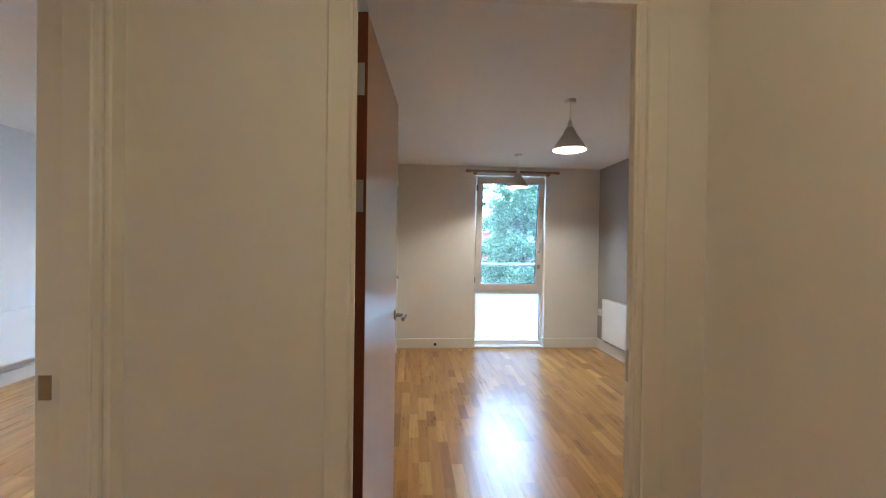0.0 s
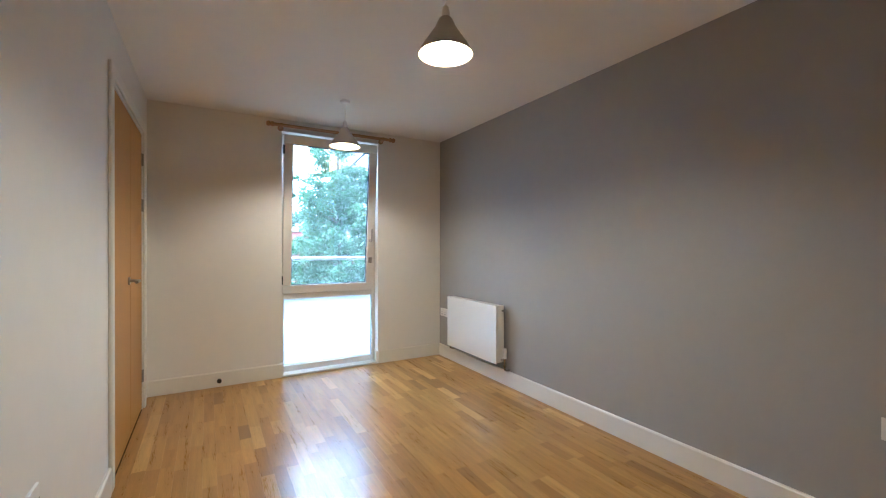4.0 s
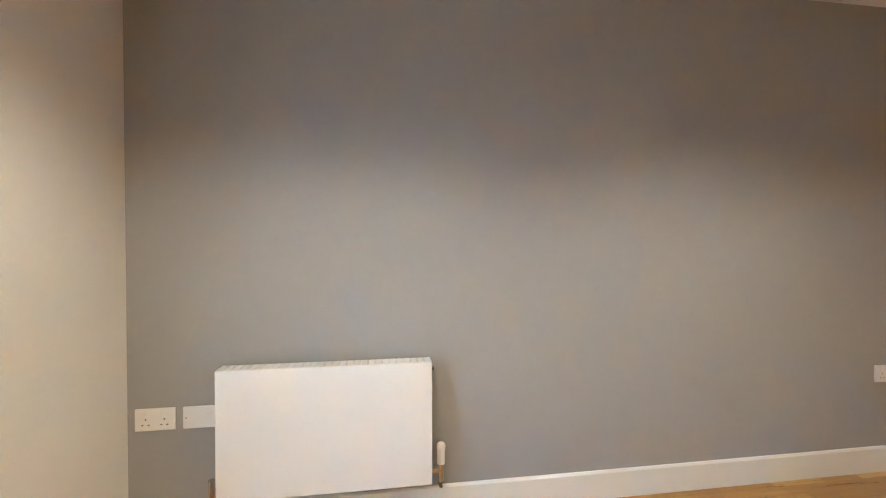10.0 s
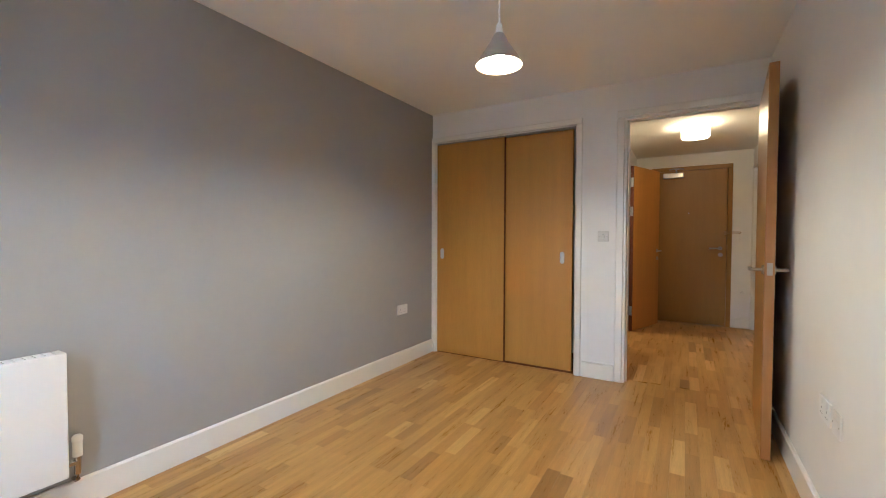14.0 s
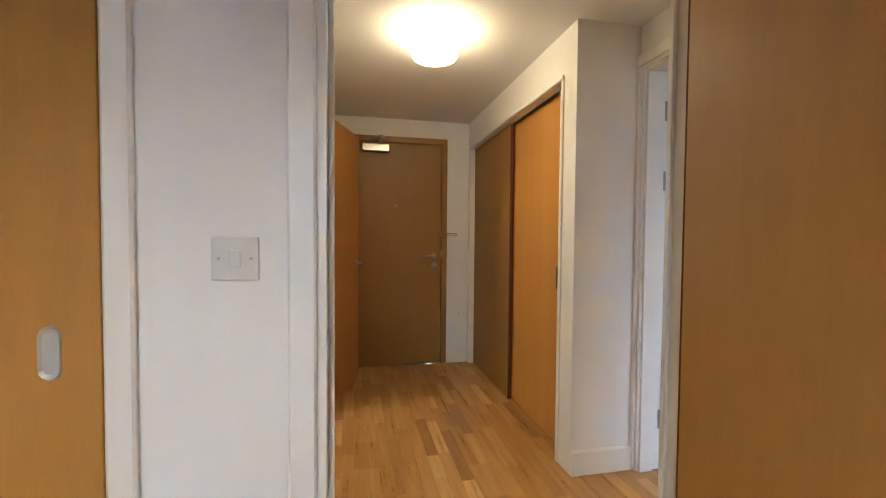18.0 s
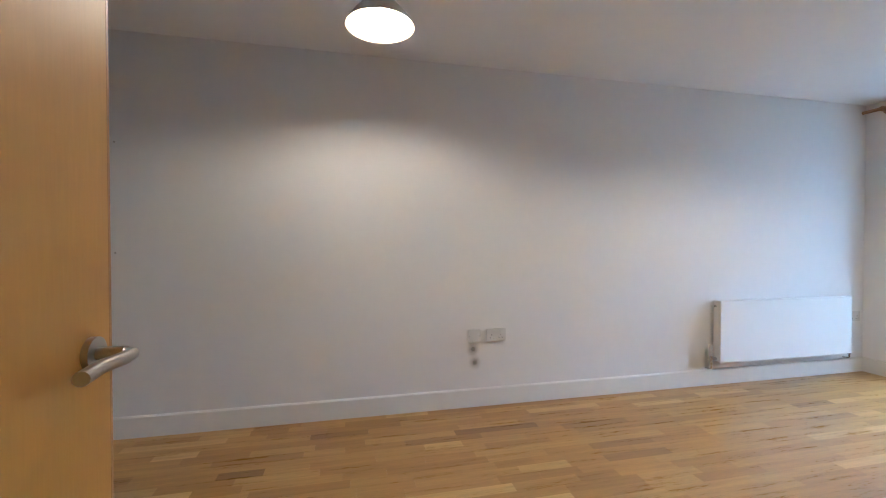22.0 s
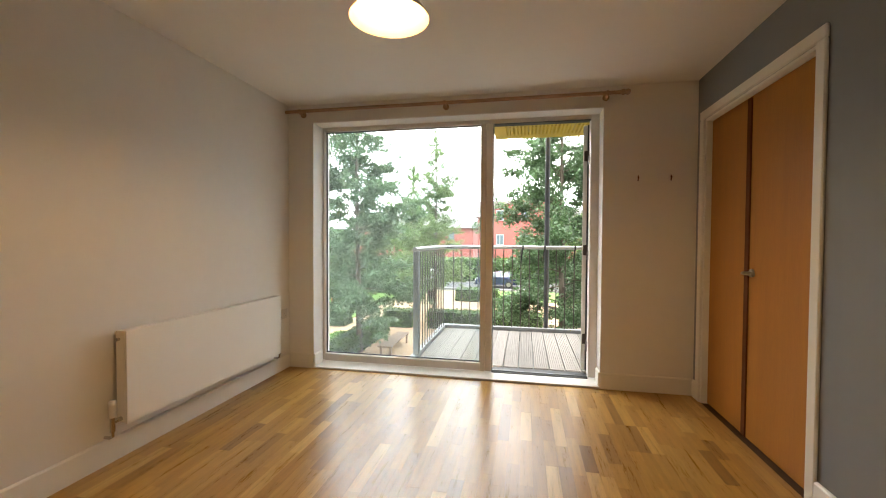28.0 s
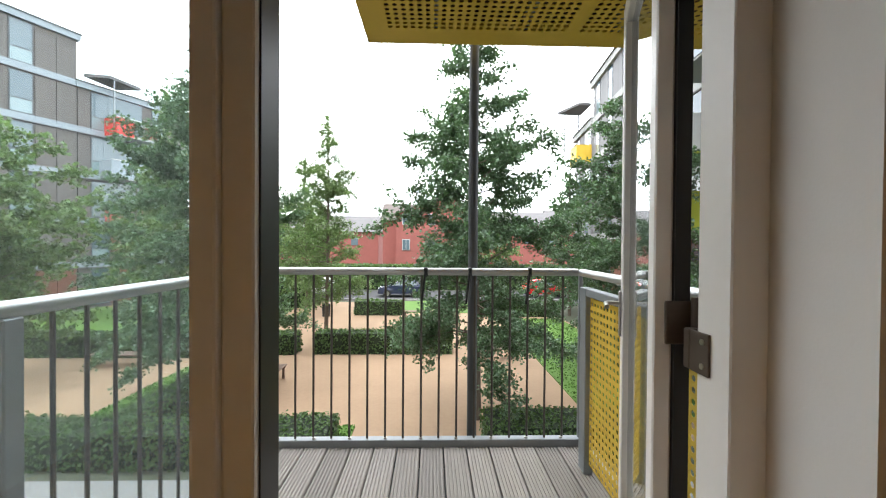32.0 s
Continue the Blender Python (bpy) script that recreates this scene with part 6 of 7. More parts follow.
FULL = ((0.15, 1.5), (0.28, 2.1), (0.5, 2.15), (0.66, 1.5), (0.74, 0.85), (0.86, 0.75), (1.0, 0.25))
CONE_ = ((0.15, 2.2), (0.28, 2.5), (0.45, 1.9), (0.7, 1.15), (0.86, 0.5), (1.0, 0.15))
SLIM = ((0.15, 1.5), (0.3, 1.9), (0.45, 1.5), (0.62, 0.9), (0.68, 1.35), (0.74, 0.8), (0.9, 0.4), (1.0, 0.15))
WIDE = ((0.15, 2.4), (0.35, 3.0), (0.6, 2.6), (0.8, 1.7), (1.0, 0.6))
BUSH = ((0.2, 1.1), (0.4, 1.6), (0.7, 1.5), (0.9, 0.9), (1.0, 0.4))
tree("tree", -2.95, 9.6, 10.4, 64000, 0.072, "leafy dark green ginkgo tree in the gravel court", 3, M_LEAF, FULL, first=1.9, trunk_r=0.10)
tree("tree", -10.3, 11.0, 11.0, 62000, 0.076, "tall conical green ginkgo tree beside a hedge", 8, M_LEAF, CONE_, first=1.8, trunk_r=0.11)
tree("tree", -8.9, 18.2, 10.1, 24000, 0.082, "slender light green ginkgo tree between hedges", 12, M_LEAF_Y, SLIM, first=1.9, trunk_r=0.09)
tree("tree", 2.3, 12.2, 9.6, 60000, 0.080, "broad dark green tree beside the lawn", 21, M_LEAF, ((0.12, 2.0), (0.3, 2.6), (0.55, 2.3), (0.75, 1.5), (0.9, 0.8), (1.0, 0.3)), first=1.0, trunk_r=0.12)
tree("tree", 1.9, 6.2, 5.4, 17000, 0.08, "small leafy tree below the bedroom window", 27, M_LEAF, BUSH, first=1.1, trunk_r=0.07)
tree("tree", -11.8, 24.6, 9.6, 13000, 0.12, "slender young ginkgo tree near the street", 14, M_LEAF_Y, SLIM, first=1.9, trunk_r=0.09)
tree("tree", -17.4, 11.8, 8.4, 24000, 0.12, "spreading light green tree at the courtyard edge", 31, M_LEAF_Y, WIDE, first=1.8, trunk_r=0.14)
tree("tree", -16.3, 18.5, 11.5, 9000, 0.13, "narrow green tree behind the long hedge", 37, M_LEAF_Y, SLIM, first=2.2, trunk_r=0.1)
tree("tree", -21.5, 24.0, 9.0, 10000, 0.16, "green tree near the far hedge", 41, M_LEAF, WIDE, first=1.6, trunk_r=0.11)
tree("tree", -14.6, 29.0, 7.4, 9000, 0.16, "light green tree near the street", 43, M_LEAF_Y, WIDE, first=1.6, trunk_r=0.1)
tree("tree", 4.4, 24.5, 8.8, 13000, 0.14, "green tree near the street", 47, M_LEAF, CONE_, first=1.5, trunk_r=0.1)
tree("tree", 1.5, 40.0, 7.0, 8000, 0.2, "green tree across the street", 53, M_LEAF_Y, WIDE, first=1.4, trunk_r=0.1)
tree("tree", -22.0, 40.5, 9.0, 8000, 0.22, "green tree across the street", 59, M_LEAF, WIDE, first=1.6, trunk_r=0.12)
tree("tree", 14.0, 42.0, 9.0, 8000, 0.22, "green tree across the street", 61, M_LEAF, WIDE, first=1.6, trunk_r=0.12)


def bench(x, y, long, along, label):
    """A backless slatted wooden bench."""
    t_ = thing("bench", (x, y, G), label, "bench", "courtyard benches")

    def bx(a0, a1, b0, b1, z0, z1):
        return box(x + a0, x + a1, y + b0, y + b1, G + z0, G + z1, 0.006) if along == "x" else box(x + b0, x + b1, y + a0, y + a1, G + z0, G + z1, 0.006)
    for k in range(5):
        b = -0.25 + k * 0.105
        part("slat", bx(-long / 2, long / 2, b, b + 0.092, 0.39, 0.43), M_BENCH, t_)
    for s in (-1, 1):
        for b in (-0.2, 0.16):
            part("leg", bx(s * (long / 2 - 0.16) - 0.035, s * (long / 2 - 0.16) + 0.035, b, b + 0.07, 0.0, 0.345), M_BENCH, t_)
        part("bearer", bx(s * (long / 2 - 0.16) - 0.04, s * (long / 2 - 0.16) + 0.04, -0.24, 0.26, 0.345, 0.388), M_BENCH, t_)
    return t_


bench(-1.8, 14.9, 1.8, "x", "long backless wooden bench on the gravel")
bench(-9.05, 11.6, 2.4, "y", "long backless wooden bench beside the hedge")
bench(-15.0, 14.1, 2.1, "x", "long backless wooden bench before a long hedge")
bench(-4.9, 23.4, 1.8, "x", "backless wooden bench near the street")


def car(name, x, y, long, paint, label, flip=1):
    """A small hatchback seen from the side: shaped body, glass, wheels, lights and bumpers."""
    t_ = thing(name, (x, y, G), label, "car")
    z, w = G, 0.84
    side_ = [(-0.5, 0.28), (-0.5, 0.62), (-0.47, 0.80), (-0.30, 0.88), (-0.18, 0.93), (0.40, 0.95), (0.485, 0.85), (0.5, 0.62), (0.5, 0.30)]
    roof = [(-0.20, 0.92), (-0.06, 1.38), (0.05, 1.46), (0.26, 1.45), (0.38, 1.30), (0.43, 0.94)]

    def body(outline, wl, wh, zmid):
        bm = bmesh.new()
        rings = []
        for s in (-1, 1):
            rings.append([bm.verts.new((x + flip * u * long, y + s * (wl if v <= zmid else wl + (wh - wl) * (v - zmid) / 0.55), z + v)) for u, v in outline])
        n = len(outline)
        bm.faces.new(rings[0])
        bm.faces.new(rings[1][::-1])
        for k in range(n):
            bm.faces.new((rings[0][k], rings[1][k], rings[1][(k + 1) % n], rings[0][(k + 1) % n]))
        bmesh.ops.bevel(bm, geom=bm.edges[:], offset=0.04, segments=2, affect="EDGES", profile=0.6)
        return bm
    part("body", body(side_, w, w, 2.0), paint, t_, smooth=True)
    cab = part("cabin", body(roof, w - 0.04, w - 0.22, 0.94), paint, t_, smooth=True)
    for s in (-1, 1):
        for us, vs in (((-0.135, -0.05, 0.09, 0.09), (0.97, 1.31, 1.36, 0.97)), ((0.115, 0.115, 0.27, 0.36), (0.97, 1.36, 1.34, 0.99))):
            bm = bmesh.new()
            vv = []
            for d in (0.0, 0.02):
                vv.append([bm.verts.new((x + flip * u * long, y + s * (w - 0.04 - 0.18 * (v - 0.94) / 0.55 + 0.012 - d), z + v)) for u, v in zip(us, vs)])
            bm.faces.new(vv[0])
            bm.faces.new(vv[1][::-1])
            for k in range(4):
                bm.faces.new((vv[0][k], vv[0][(k + 1) % 4], vv[1][(k + 1) % 4], vv[1][k]))
            part("side_window", bm, M_WGLASS, cab)
        for u in (-0.31, 0.30):
            cx = x + flip * u * long
            wh = part("wheel", rod((cx, y + s * (w - 0.17), z + 0.30), (cx, y + s * (w + 0.015), z + 0.30), 0.30, 24), M_TYRE, t_, smooth=True)
            part("rim", rod((cx, y + s * (w + 0.005), z + 0.30), (cx, y + s * (w + 0.022), z + 0.30), 0.19, 16), M_STEEL, wh, smooth=True)
        part("headlight", box(x + flip * -0.492 * long - 0.05, x + flip * -0.492 * long + 0.05, y + s * 0.62 - 0.14, y + s * 0.62 + 0.14, z + 0.64, z + 0.76, 0.02), M_PLASTIC, t_)
        part("tail_light", box(x + flip * 0.49 * long - 0.05, x + flip * 0.49 * long + 0.05, y + s * 0.66 - 0.10, y + s * 0.66 + 0.10, z + 0.68, z + 0.86, 0.02), M_REDP, t_)
    part("bumper", box(x - 0.515 * long, x - 0.47 * long, y - 0.78, y + 0.78, z + 0.28, z + 0.48, 0.03), M_BLACK, t_)
    part("bumper", box(x + 0.47 * long, x + 0.515 * long, y - 0.78, y + 0.78, z + 0.28, z + 0.48, 0.03), M_BLACK, t_)
    return t_


M_CARB = material("dark_blue_car_paint", (0.018, 0.025, 0.055), rough=0.2, coat=0.6, vary=0.1, scale=2)
M_CARR = material("red_car_paint", (0.45, 0.02, 0.02), rough=0.22, coat=0.6, vary=0.1, scale=2)
M_CARW = material("white_car_paint", (0.75, 0.75, 0.74), rough=0.25, coat=0.6, vary=0.05, scale=2)
car("parked_car", -6.6, 33.6, 3.7, M_CARB, "dark blue hatchback car parked on the street", 1)
car("parked_car", 5.5, 33.6, 3.7, M_CARR, "red hatchback car parked on the street", -1)
car("parked_car", -13.6, 34.2, 3.9, M_CARW, "white hatchback car parked on the street", 1)


# ---- buildings ----
def block(name, origin, turn, long, depth, z_top, storeys, floor_h, clad, label, bays, balconies=(), bay=3.6, win=(1.1, 2.42), skip=(), glassy=(), band=None, low=(0, None)):
    """A block of flats. Its facade runs along local x from the origin, and faces local -y. balconies: (x, storey, width, depth, material). low: (storeys, cladding) at its foot."""
    band = band or M_BAND
    t_ = thing(name, (*origin, G), label, "building", turn=turn)
    base = Matrix.Translation((*origin, G))
    BASE[t_] = base

    def pb(n, a, mat, parent=None, lab=""):
        bm = box(*a)
        bm.transform(base)
        return part(n, bm, mat, parent or t_, lab)
    H = z_top - G
    pb("wall", (0, long, 0.0, depth, 0, H - 0.25), clad)
    pb("roof", (-0.15, long + 0.15, -0.2, depth + 0.2, H - 0.25, H + 0.12), band)
    pb("parapet_cap", (-0.2, long + 0.2, -0.27, depth + 0.25, H + 0.12, H + 0.19), M_SLATE)
    for s in range(1, storeys):
        pb("floor_band", (-0.04, long + 0.04, -0.10, 0.02, s * floor_h - 0.22, s * floor_h + 0.16), band)
        pb("drip_strip", (-0.04, long + 0.04, -0.12, -0.02, s * floor_h - 0.27, s * floor_h - 0.2205), M_SLATE)
    for s in range(storeys):
        for b in range(bays):
            if (s, b) in skip:
                continue
            wide = win[0] * (1.9 if (s, b) in glassy else 1.0)
            x = 0.7 + b * bay
            if x + wide > long - 0.2:
                continue
            z = s * floor_h + 0.165
            wn_ = pb("window", (x, x + wide, -0.035, 0.03, z, z + win[1]), M_FRAME_DK)
            pb("pane", (x + 0.06, x + wide - 0.06, -0.05, -0.0355, z + 0.86, z + win[1] - 0.06), M_WGLASS, wn_)
            pb("pane", (x + 0.06, x + wide - 0.06, -0.05, -0.0355, z + 0.06, z + 0.79), M_WGLASS_LT, wn_)
            x_a, x_b = x + wide + 0.06, min(x + bay - 0.06, long - 0.05)
            halves = 2 if x_b - x_a > 1.6 else 1
            for k in range(halves):
                step_ = (x_b - x_a) / halves
                pb("cladding_panel", (x_a + k * step_ + 0.02, x_a + (k + 1) * step_ - 0.02, -0.05, 0.01, z, z + win[1]), low[1] if s < low[0] else clad)
    for x, s, wide, deep, mat, under in balconies:
        z = s * floor_h
        b = pb("balcony", (x, x + wide, -deep, -0.07, z - 0.16, z + 0.02), under, lab="projecting balcony with coloured panels")
        share = 0.42 if mat in (M_REDP, M_SALMON) else 1.0
        pb("balcony_front", (x, x + wide * share, -deep - 0.03, -deep, z - 0.1, z + 1.05), mat, b)
        if share < 1:
            for k in range(12):
                xk = x + wide * (share + (1 - share) * (k + 0.5) / 12)
                pb("baluster", (xk - 0.012, xk + 0.012, -deep - 0.02, -deep, z + 0.02, z + 1.08), M_ZINC, b)
        pb("balcony_side", (x - 0.03, x, -deep, -0.07, z - 0.1, z + 1.05), mat, b)
        pb("balcony_side", (x + wide, x + wide + 0.03, -deep, -0.07, z - 0.1, z + 1.05), mat, b)
        pb("handrail", (x - 0.03, x + wide + 0.03, -deep - 0.05, -deep + 0.02, z + 1.08, z + 1.13), M_RAILTOP, b)
        pb("glazing", (x + 0.2, x + wide - 0.2, -0.075, -0.055, z + 0.17, z + floor_h - 0.3), M_WGLASS, b)
    return t_


# west block: two parts, the far one a storey lower
ca, sa = math.cos(radians(67.5)), math.sin(radians(67.5))
cx0, cy0 = -26.85, 26.3
block("apartment_block", (cx0 - 30 * ca, cy0 - 30 * sa), 67.5, 30.0, 11.0, 14.3, 6, 2.9, M_CLAD, "grey brown clad apartment block with pale floor bands", 8, bay=3.72, low=(1, M_CLAD_R))
block("apartment_block", (cx0 + 0.02, cy0 + 0.05), 67.5, 7.5, 11.0, 11.4, 5, 2.9, M_CLAD, "lower end of the clad apartment block with red balconies", 2,
      [(1.5, 4, 2.6, 1.3, M_REDP, M_REND), (1.2, 3, 2.9, 1.3, M_BAND, M_REND), (1.5, 2, 2.4, 1.3, M_SALMON, M_REND)], bay=3.9, glassy=((4, 0), (3, 0), (2, 0)), low=(2, M_CLAD_R))
cn = thing("roof_canopy", (cx0 + 1.5, cy0 + 2.0, 11.5), "thin grey canopy on the block's roof terrace", "canopy")
part("canopy_plate", prism([(cx0 + 0.1, cy0 + 0.4), (cx0 + 1.6, cy0 + 0.6), (cx0 + 2.1, cy0 + 2.8), (cx0 + 0.4, cy0 + 2.8)], 11.95, 12.15), M_SLATE, cn)
part("canopy_post", rod((cx0 + 1.6, cy0 + 1.0, 9.0), (cx0 + 1.6, cy0 + 1.0, 11.95), 0.05, 8), M_ZINC, cn)

# east wing across the lawn from the bedroom window, its north end a storey lower
block("apartment_wing", (6.26, 25.64), -96.0, 20.0, 8.0, 11.6, 6, 2.464, M_CLAD_E, "grey clad apartment wing with lime green and white balconies", 8,
      [(13.1, 4, 2.5, 1.3, M_WGLASS, M_REND), (16.1, 3, 2.2, 1.2, M_REND, M_LIME), (11.7, 3, 2.3, 1.0, M_REND, M_LIME), (12.1, 2, 2.4, 1.3, M_LIME, M_REND), (16.7, 2, 2.2, 1.2, M_YELLOW, M_REND), (16.5, 4, 2.2, 1.2, M_YELLOW, M_LIME)],
      bay=2.32, win=(0.76, 2.02), band=M_REND, low=(2, M_CLAD_R))
block("apartment_wing", (6.78, 30.41), -96.0, 4.76, 8.0, 9.28, 5, 2.464, M_CLAD_E, "lower end of the clad wing with a yellow balcony", 2,
      [(2.7, 4, 1.85, 1.0, M_YELLOW, M_REND), (2.7, 3, 1.85, 1.0, M_WGLASS, M_REND)], bay=2.32, win=(0.76, 2.02), band=M_REND)
cn = thing("roof_canopy", (5.9, 27.3, 9.3), "thin grey canopy on the wing's roof terrace", "canopy")
part("canopy_plate", prism([(4.6, 27.95), (6.26, 28.1), (6.2, 25.95), (5.4, 25.9)], 10.36, 10.52), M_SLATE, cn)
part("canopy_post", rod((5.0, 27.55, 7.4), (5.0, 27.55, 10.36), 0.045, 8), M_ZINC, cn)
part("canopy_post", rod((6.05, 27.8, 9.2), (6.05, 27.8, 10.36), 0.045, 8), M_ZINC, cn)

# brick house across the street, its gable towards the court, and roofs beyond
hs = thing("brick_house", (-3.8, 50.0, G), "red brick house with a grey brown pitched roof across the street", "house")


def gabled(name, xa, xb, ridge, ya, yb, eave, top, mat, over=0.0, thick=None):
    """A gable-ended body along y: a wall head, or with `thick` two roof planes on it."""
    bm = bmesh.new()
    if thick is None:
        o = [(xa, G), (xb, G), (xb, eave), (ridge, top), (xa, eave)]
    else:
        o = [(xa - over, eave - 0.12), (ridge, top + 0.02), (xb + over, eave - 0.12), (xb + over, eave - 0.12 + thick), (ridge, top + 0.02 + thick), (xa - over, eave - 0.12 + thick)]
    r0, r1 = [[bm.verts.new((px, py, pz)) for px, pz in o] for py in (ya, yb)]
    bm.faces.new(r0)
    bm.faces.new(r1[::-1])
    for k in range(len(o)):
        bm.faces.new((r0[k], r0[(k + 1) % len(o)], r1[(k + 1) % len(o)], r1[k]))
    return part(name, bm, mat, hs)


gabled("wall", -8.3, 0.8, -2.2, 47.5, 58.0, 4.7, 7.15, M_BRICK)
gabled("roof", -8.3, 0.8, -2.2, 47.25, 58.2, 4.7, 7.15, M_ROOF, 0.25, 0.16)
part("wing_wall", box(-10.3, -8.28, 51.0, 58.0, G, 4.2), M_BRICK, hs)
rb_ = bmesh.new()
ra_, rc_ = [[rb_.verts.new((px, py, pz)) for py, pz in ((50.7, 4.1), (54.5, 6.6), (58.3, 4.1))] for px in (-10.6, -5.9)]
rb_.faces.new(ra_)
rb_.faces.new(rc_[::-1])
for k in range(3):
    rb_.faces.new((ra_[k], ra_[(k + 1) % 3], rc_[(k + 1) % 3], rc_[k]))
part("wing_roof", rb_, M_ROOF, hs)
for x, y, z in ((-7.15, 47.5, 3.5), (-7.15, 47.5, 0.5), (-4.2, 47.5, 3.5), (-4.2, 47.5, 0.5), (-0.05, 47.5, 3.5), (-0.05, 47.5, 0.5)):
    wv = part("window", box(x - 0.46, x + 0.46, y - 0.12, y, z, z + 1.3, 0.01), M_REND, hs)
    part("pane", box(x - 0.38, x - 0.03, y - 0.14, y - 0.121, z + 0.08, z + 1.22), M_WGLASS, wv)
    part("pane", box(x + 0.03, x + 0.38, y - 0.14, y - 0.121, z + 0.08, z + 1.22), M_WGLASS, wv)
for k, (x, y, w_, h) in enumerate(((8.4, 55.0, 14.0, 3.4), (22.0, 60.0, 16.0, 4.2), (-22.0, 60.0, 20.0, 3.0), (-58.0, 66.0, 22.0, 5.5))):
    h2 = thing("terraced_house", (x, y, G), "distant brick house with a grey roof", "house", "distant houses")
    part("wall", box(x - w_ / 2, x + w_ / 2, y, y + 9, G, h), M_BRICK, h2)
    rr = bmesh.new()
    r0 = [rr.verts.new((x - w_ / 2 - 0.4, y - 0.4, h - 0.05)), rr.verts.new((x - w_ / 2 - 0.4, y + 4.5, h + 2.6)), rr.verts.new((x - w_ / 2 - 0.4, y + 9.4, h - 0.05))]
    r1 = [rr.verts.new((x + w_ / 2 + 0.4, y - 0.4, h - 0.05)), rr.verts.new((x + w_ / 2 + 0.4, y + 4.5, h + 2.6)), rr.verts.new((x + w_ / 2 + 0.4, y + 9.4, h - 0.05))]
    rr.faces.new(r0)
    rr.faces.new(r1[::-1])
    for q in range(3):
        rr.faces.new((r0[q], r0[(q + 1) % 3], r1[(q + 1) % 3], r1[q]))
    part("roof", rr, M_SLATE, h2)
    for q in range(int(w_ / 3)):
        xx = x - w_ / 2 + 1.5 + q * 3
        part("window", box(xx - 0.5, xx + 0.5, y - 0.06, y + 0.02, h - 2.0, h - 0.7), M_WGLASS, h2)
lit = thing("litter_bin", (-10.4, 24.0, G), "dark round litter bin beside the path", "bin")
part("body", lathe([(0.22, 0), (0.25, 0.7), (0.25, 0.75), (0.18, 0.78), (0, 0.78)], (-10.4, 24.0, G), 20), M_BLACK, lit, smooth=True)
fence = thing("play_frame", (-16.3, 19.0, G), "orange posts of a play frame behind the hedge", "play frame")
M_ORANGE = material("orange_paint", (0.55, 0.16, 0.03), rough=0.5, vary=0.1, scale=3)
for x in (-16.3, -15.3):
    part("post", rod((x, 19.0, G), (x, 19.0, G + 2.0), 0.06, 10), M_ORANGE, fence, smooth=True)
part("beam", rod((-16.3, 19.0, G + 1.95), (-15.3, 19.0, G + 1.95), 0.05, 10), M_ORANGE, fence, smooth=True)

# own facade above, below and beside the flat
fc = thing("facade", (-3.0, 0.2, G), "timber clad facade of the building around the flat", "building", kind="structure")
wall("wall_facade", M_CLAD, "x", SHELL + 0.002, OUT - SHELL - 0.004, LX0 - 0.2, 0.2, -0.1, 2.6, [(BW[0] - 0.06, BW[1] + 0.06, -0.1, BW[2] + 0.1), (LW[0] - 0.25, LW[1] + 0.25, -0.1, LW[2] + 0.12)], "dark timber clad outer wall around the windows")
part("lower_wall", box(-14.0, 3.2, -8.0, OUT - 0.02, G, -0.305), M_CLAD, fc)
part("upper_wall", box(-14.0, 3.2, -8.0, OUT - 0.02, 2.755, 9.0), M_CLAD, fc)
part("side_wall", box(-14.0, LX0 - 0.205, -8.0, OUT - 0.02, -0.30, 2.75), M_CLAD, fc)
part("side_wall", box(0.305, 3.2, -8.0, OUT - 0.02, -0.30, 2.75), M_CLAD, fc)

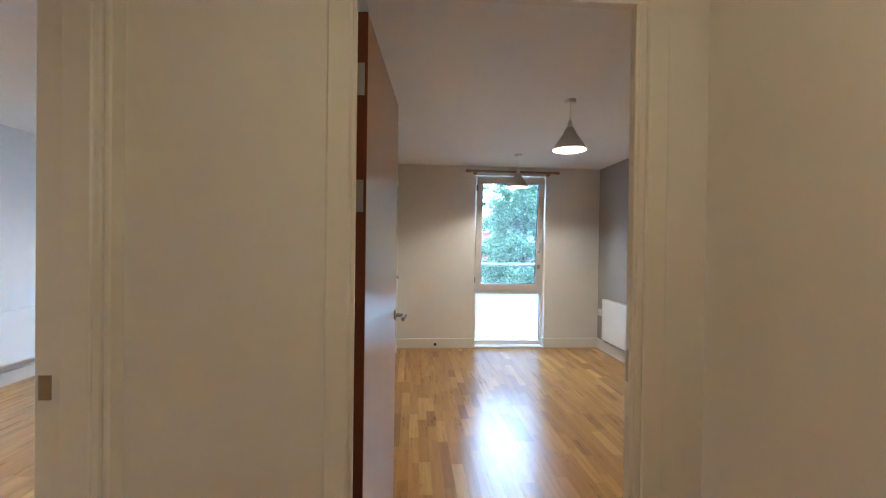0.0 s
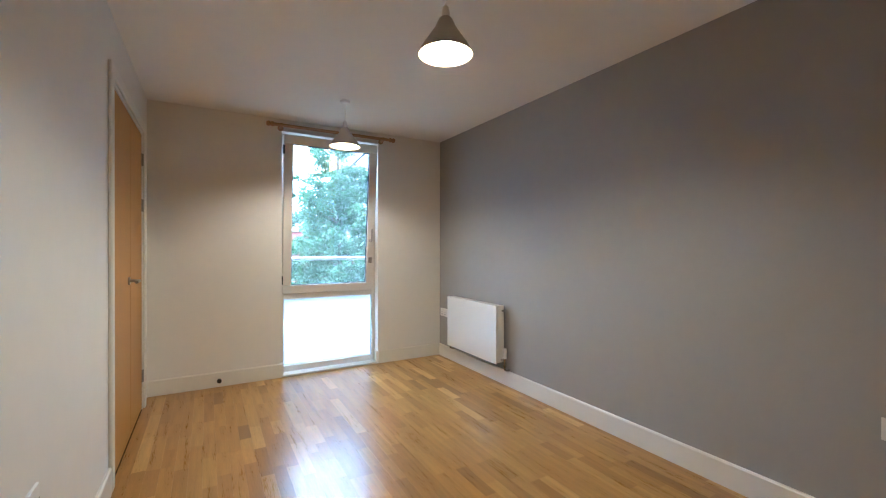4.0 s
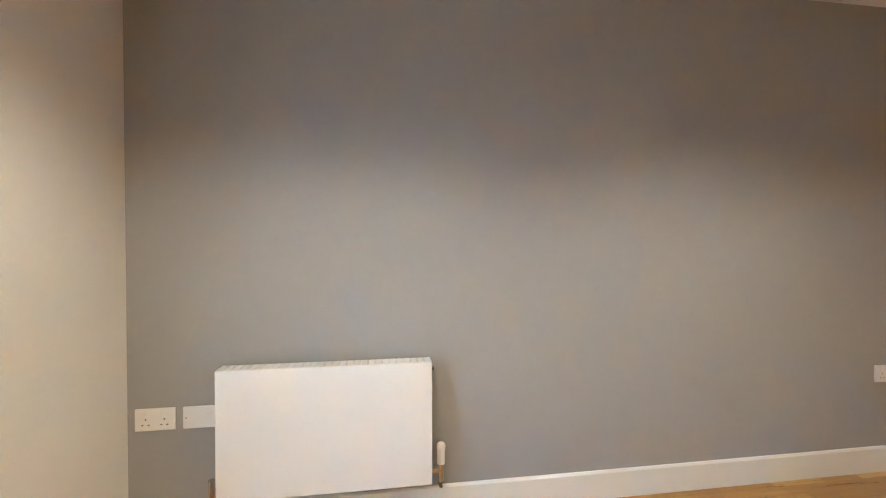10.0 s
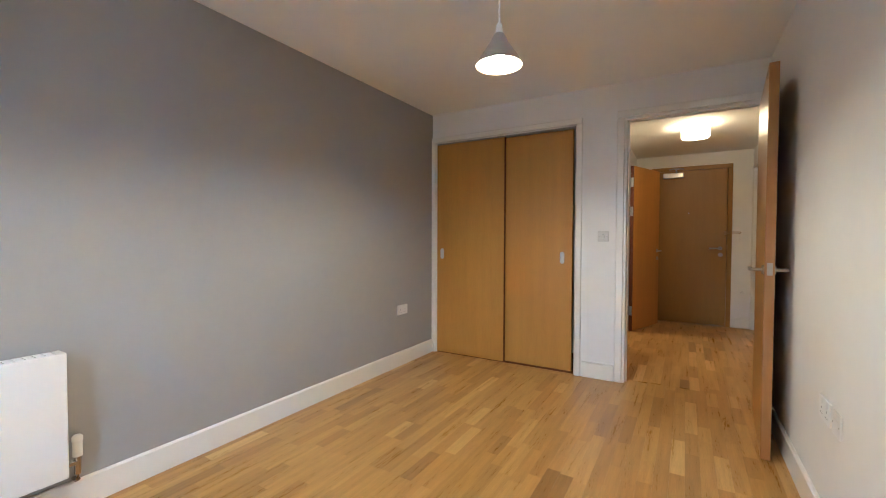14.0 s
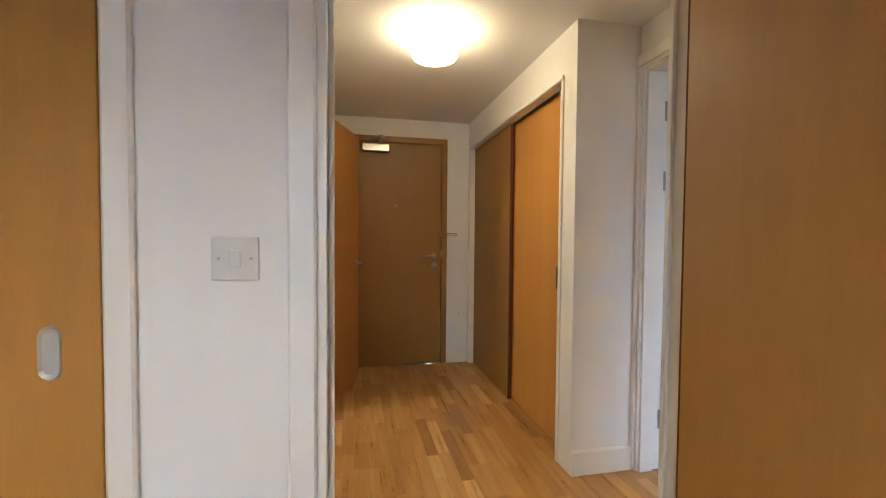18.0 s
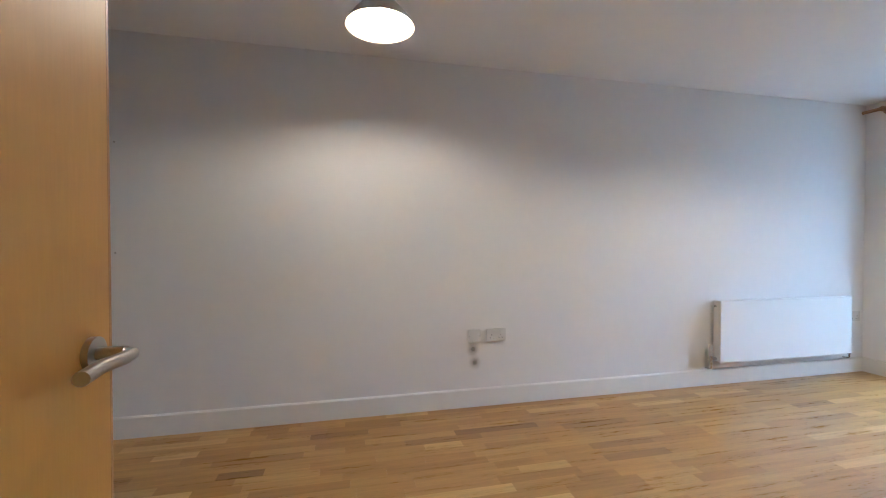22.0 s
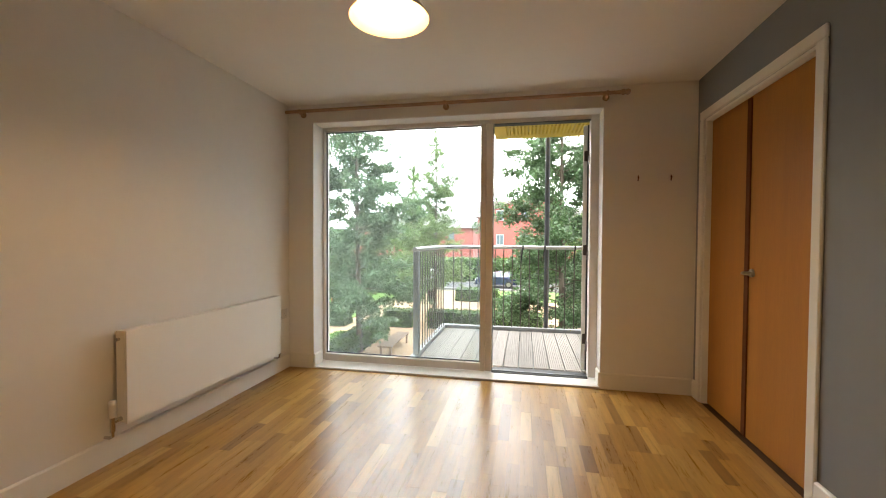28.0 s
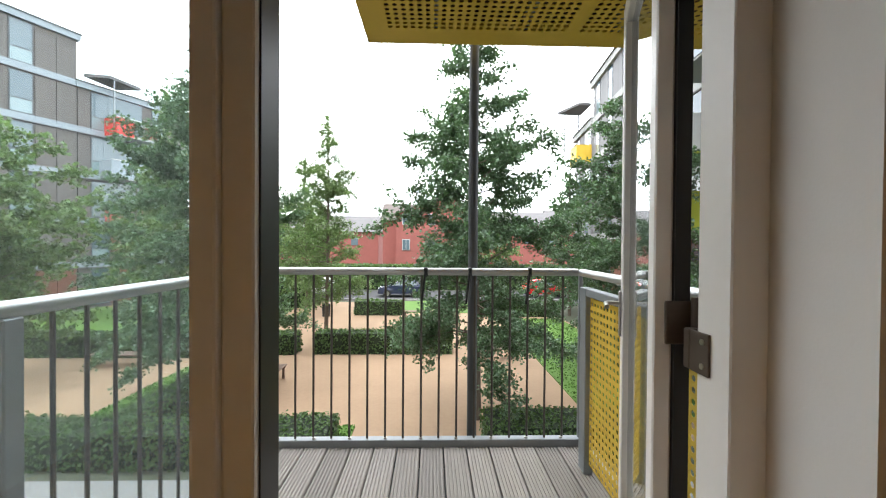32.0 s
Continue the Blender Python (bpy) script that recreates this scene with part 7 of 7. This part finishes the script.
# ---- floor pieces ----
def staves(floor, x0, x1, y0, y1, near, seed, most=300):
    """Oak staves in boards three wide along y. near(x, y): whether a stave is a piece of its own; the rest is joined."""
    rng = random.Random(seed)
    w, t = 0.0665, 0.006
    meshes = {}

    def shape(wide, long):
        key = (round(wide, 4), round(long, 2))
        if key not in meshes:
            bm = bmesh.new()
            e = 0.0002
            lo = [bm.verts.new((sx * wide / 2, sy * long / 2, -t)) for sx, sy in ((-1, -1), (1, -1), (1, 1), (-1, 1))]
            hi = [bm.verts.new((sx * (wide / 2 - e), sy * (long / 2 - e), 0)) for sx, sy in ((-1, -1), (1, -1), (1, 1), (-1, 1))]
            bm.faces.new(hi)
            for k in range(4):
                bm.faces.new((lo[k], lo[(k + 1) % 4], hi[(k + 1) % 4], hi[k]))
            me = bpy.data.meshes.new("floor_stave")
            bm.to_mesh(me)
            bm.free()
            me.materials.append(M_OAK_P)
            meshes[key] = me
        return meshes[key]
    verts, faces, made = [], [], 0
    rows = int(math.ceil((x1 - x0) / w))
    for r in range(rows):
        xa, xb = x0 + r * w, min(x0 + (r + 1) * w, x1)
        if xb - xa < 0.012:
            continue
        y = y0 - rng.random() * 0.4
        while y < y1:
            long = rng.choice((0.22, 0.28, 0.34, 0.40, 0.46, 0.54))
            ya, yb = max(y, y0), min(y + long, y1)
            y += long
            if yb - ya < 0.02:
                continue
            cx, cy = (xa + xb) / 2, (ya + yb) / 2
            if made < most and near(cx, cy) and yb - ya == long:
                ob = new("floor_stave", shape(xb - xa, long))
                ob.location = (cx, cy, 0)
                ob.parent = floor
                made += 1
            else:
                e, n = 0.0002, len(verts)
                verts += [(xa, ya, -t), (xb, ya, -t), (xb, yb, -t), (xa, yb, -t), (xa + e, ya + e, 0), (xb - e, ya + e, 0), (xb - e, yb - e, 0), (xa + e, yb - e, 0)]
                faces += [(n + 4, n + 5, n + 6, n + 7), (n, n + 1, n + 5, n + 4), (n + 1, n + 2, n + 6, n + 5), (n + 2, n + 3, n + 7, n + 6), (n + 3, n, n + 4, n + 7)]
    me = bpy.data.meshes.new("floor_staves")
    me.from_pydata(verts, [], faces)
    me.materials.append(M_OAK_J)
    ob = new("floor_staves", me)
    ob.parent = floor
    tagged(ob, kind="stuff")


staves(floor_bed, BX0 - 0.0, BX1, BY0 - 0.108, BY1, lambda x, y: -2.5 < x < -0.4 and -3.9 < y < -0.2, 11)
staves(floor_hall, DXL, HX1, HY0, BY0 - 0.108, lambda x, y: -2.95 < x, 12)
staves(floor_live, LX0, DXL, LY0, LY1, lambda x, y: -5.6 < x and -4.2 < y < -0.2, 13)
staves(floor_live_2, DXL, LX1, BY0, LY1, lambda x, y: True, 14)
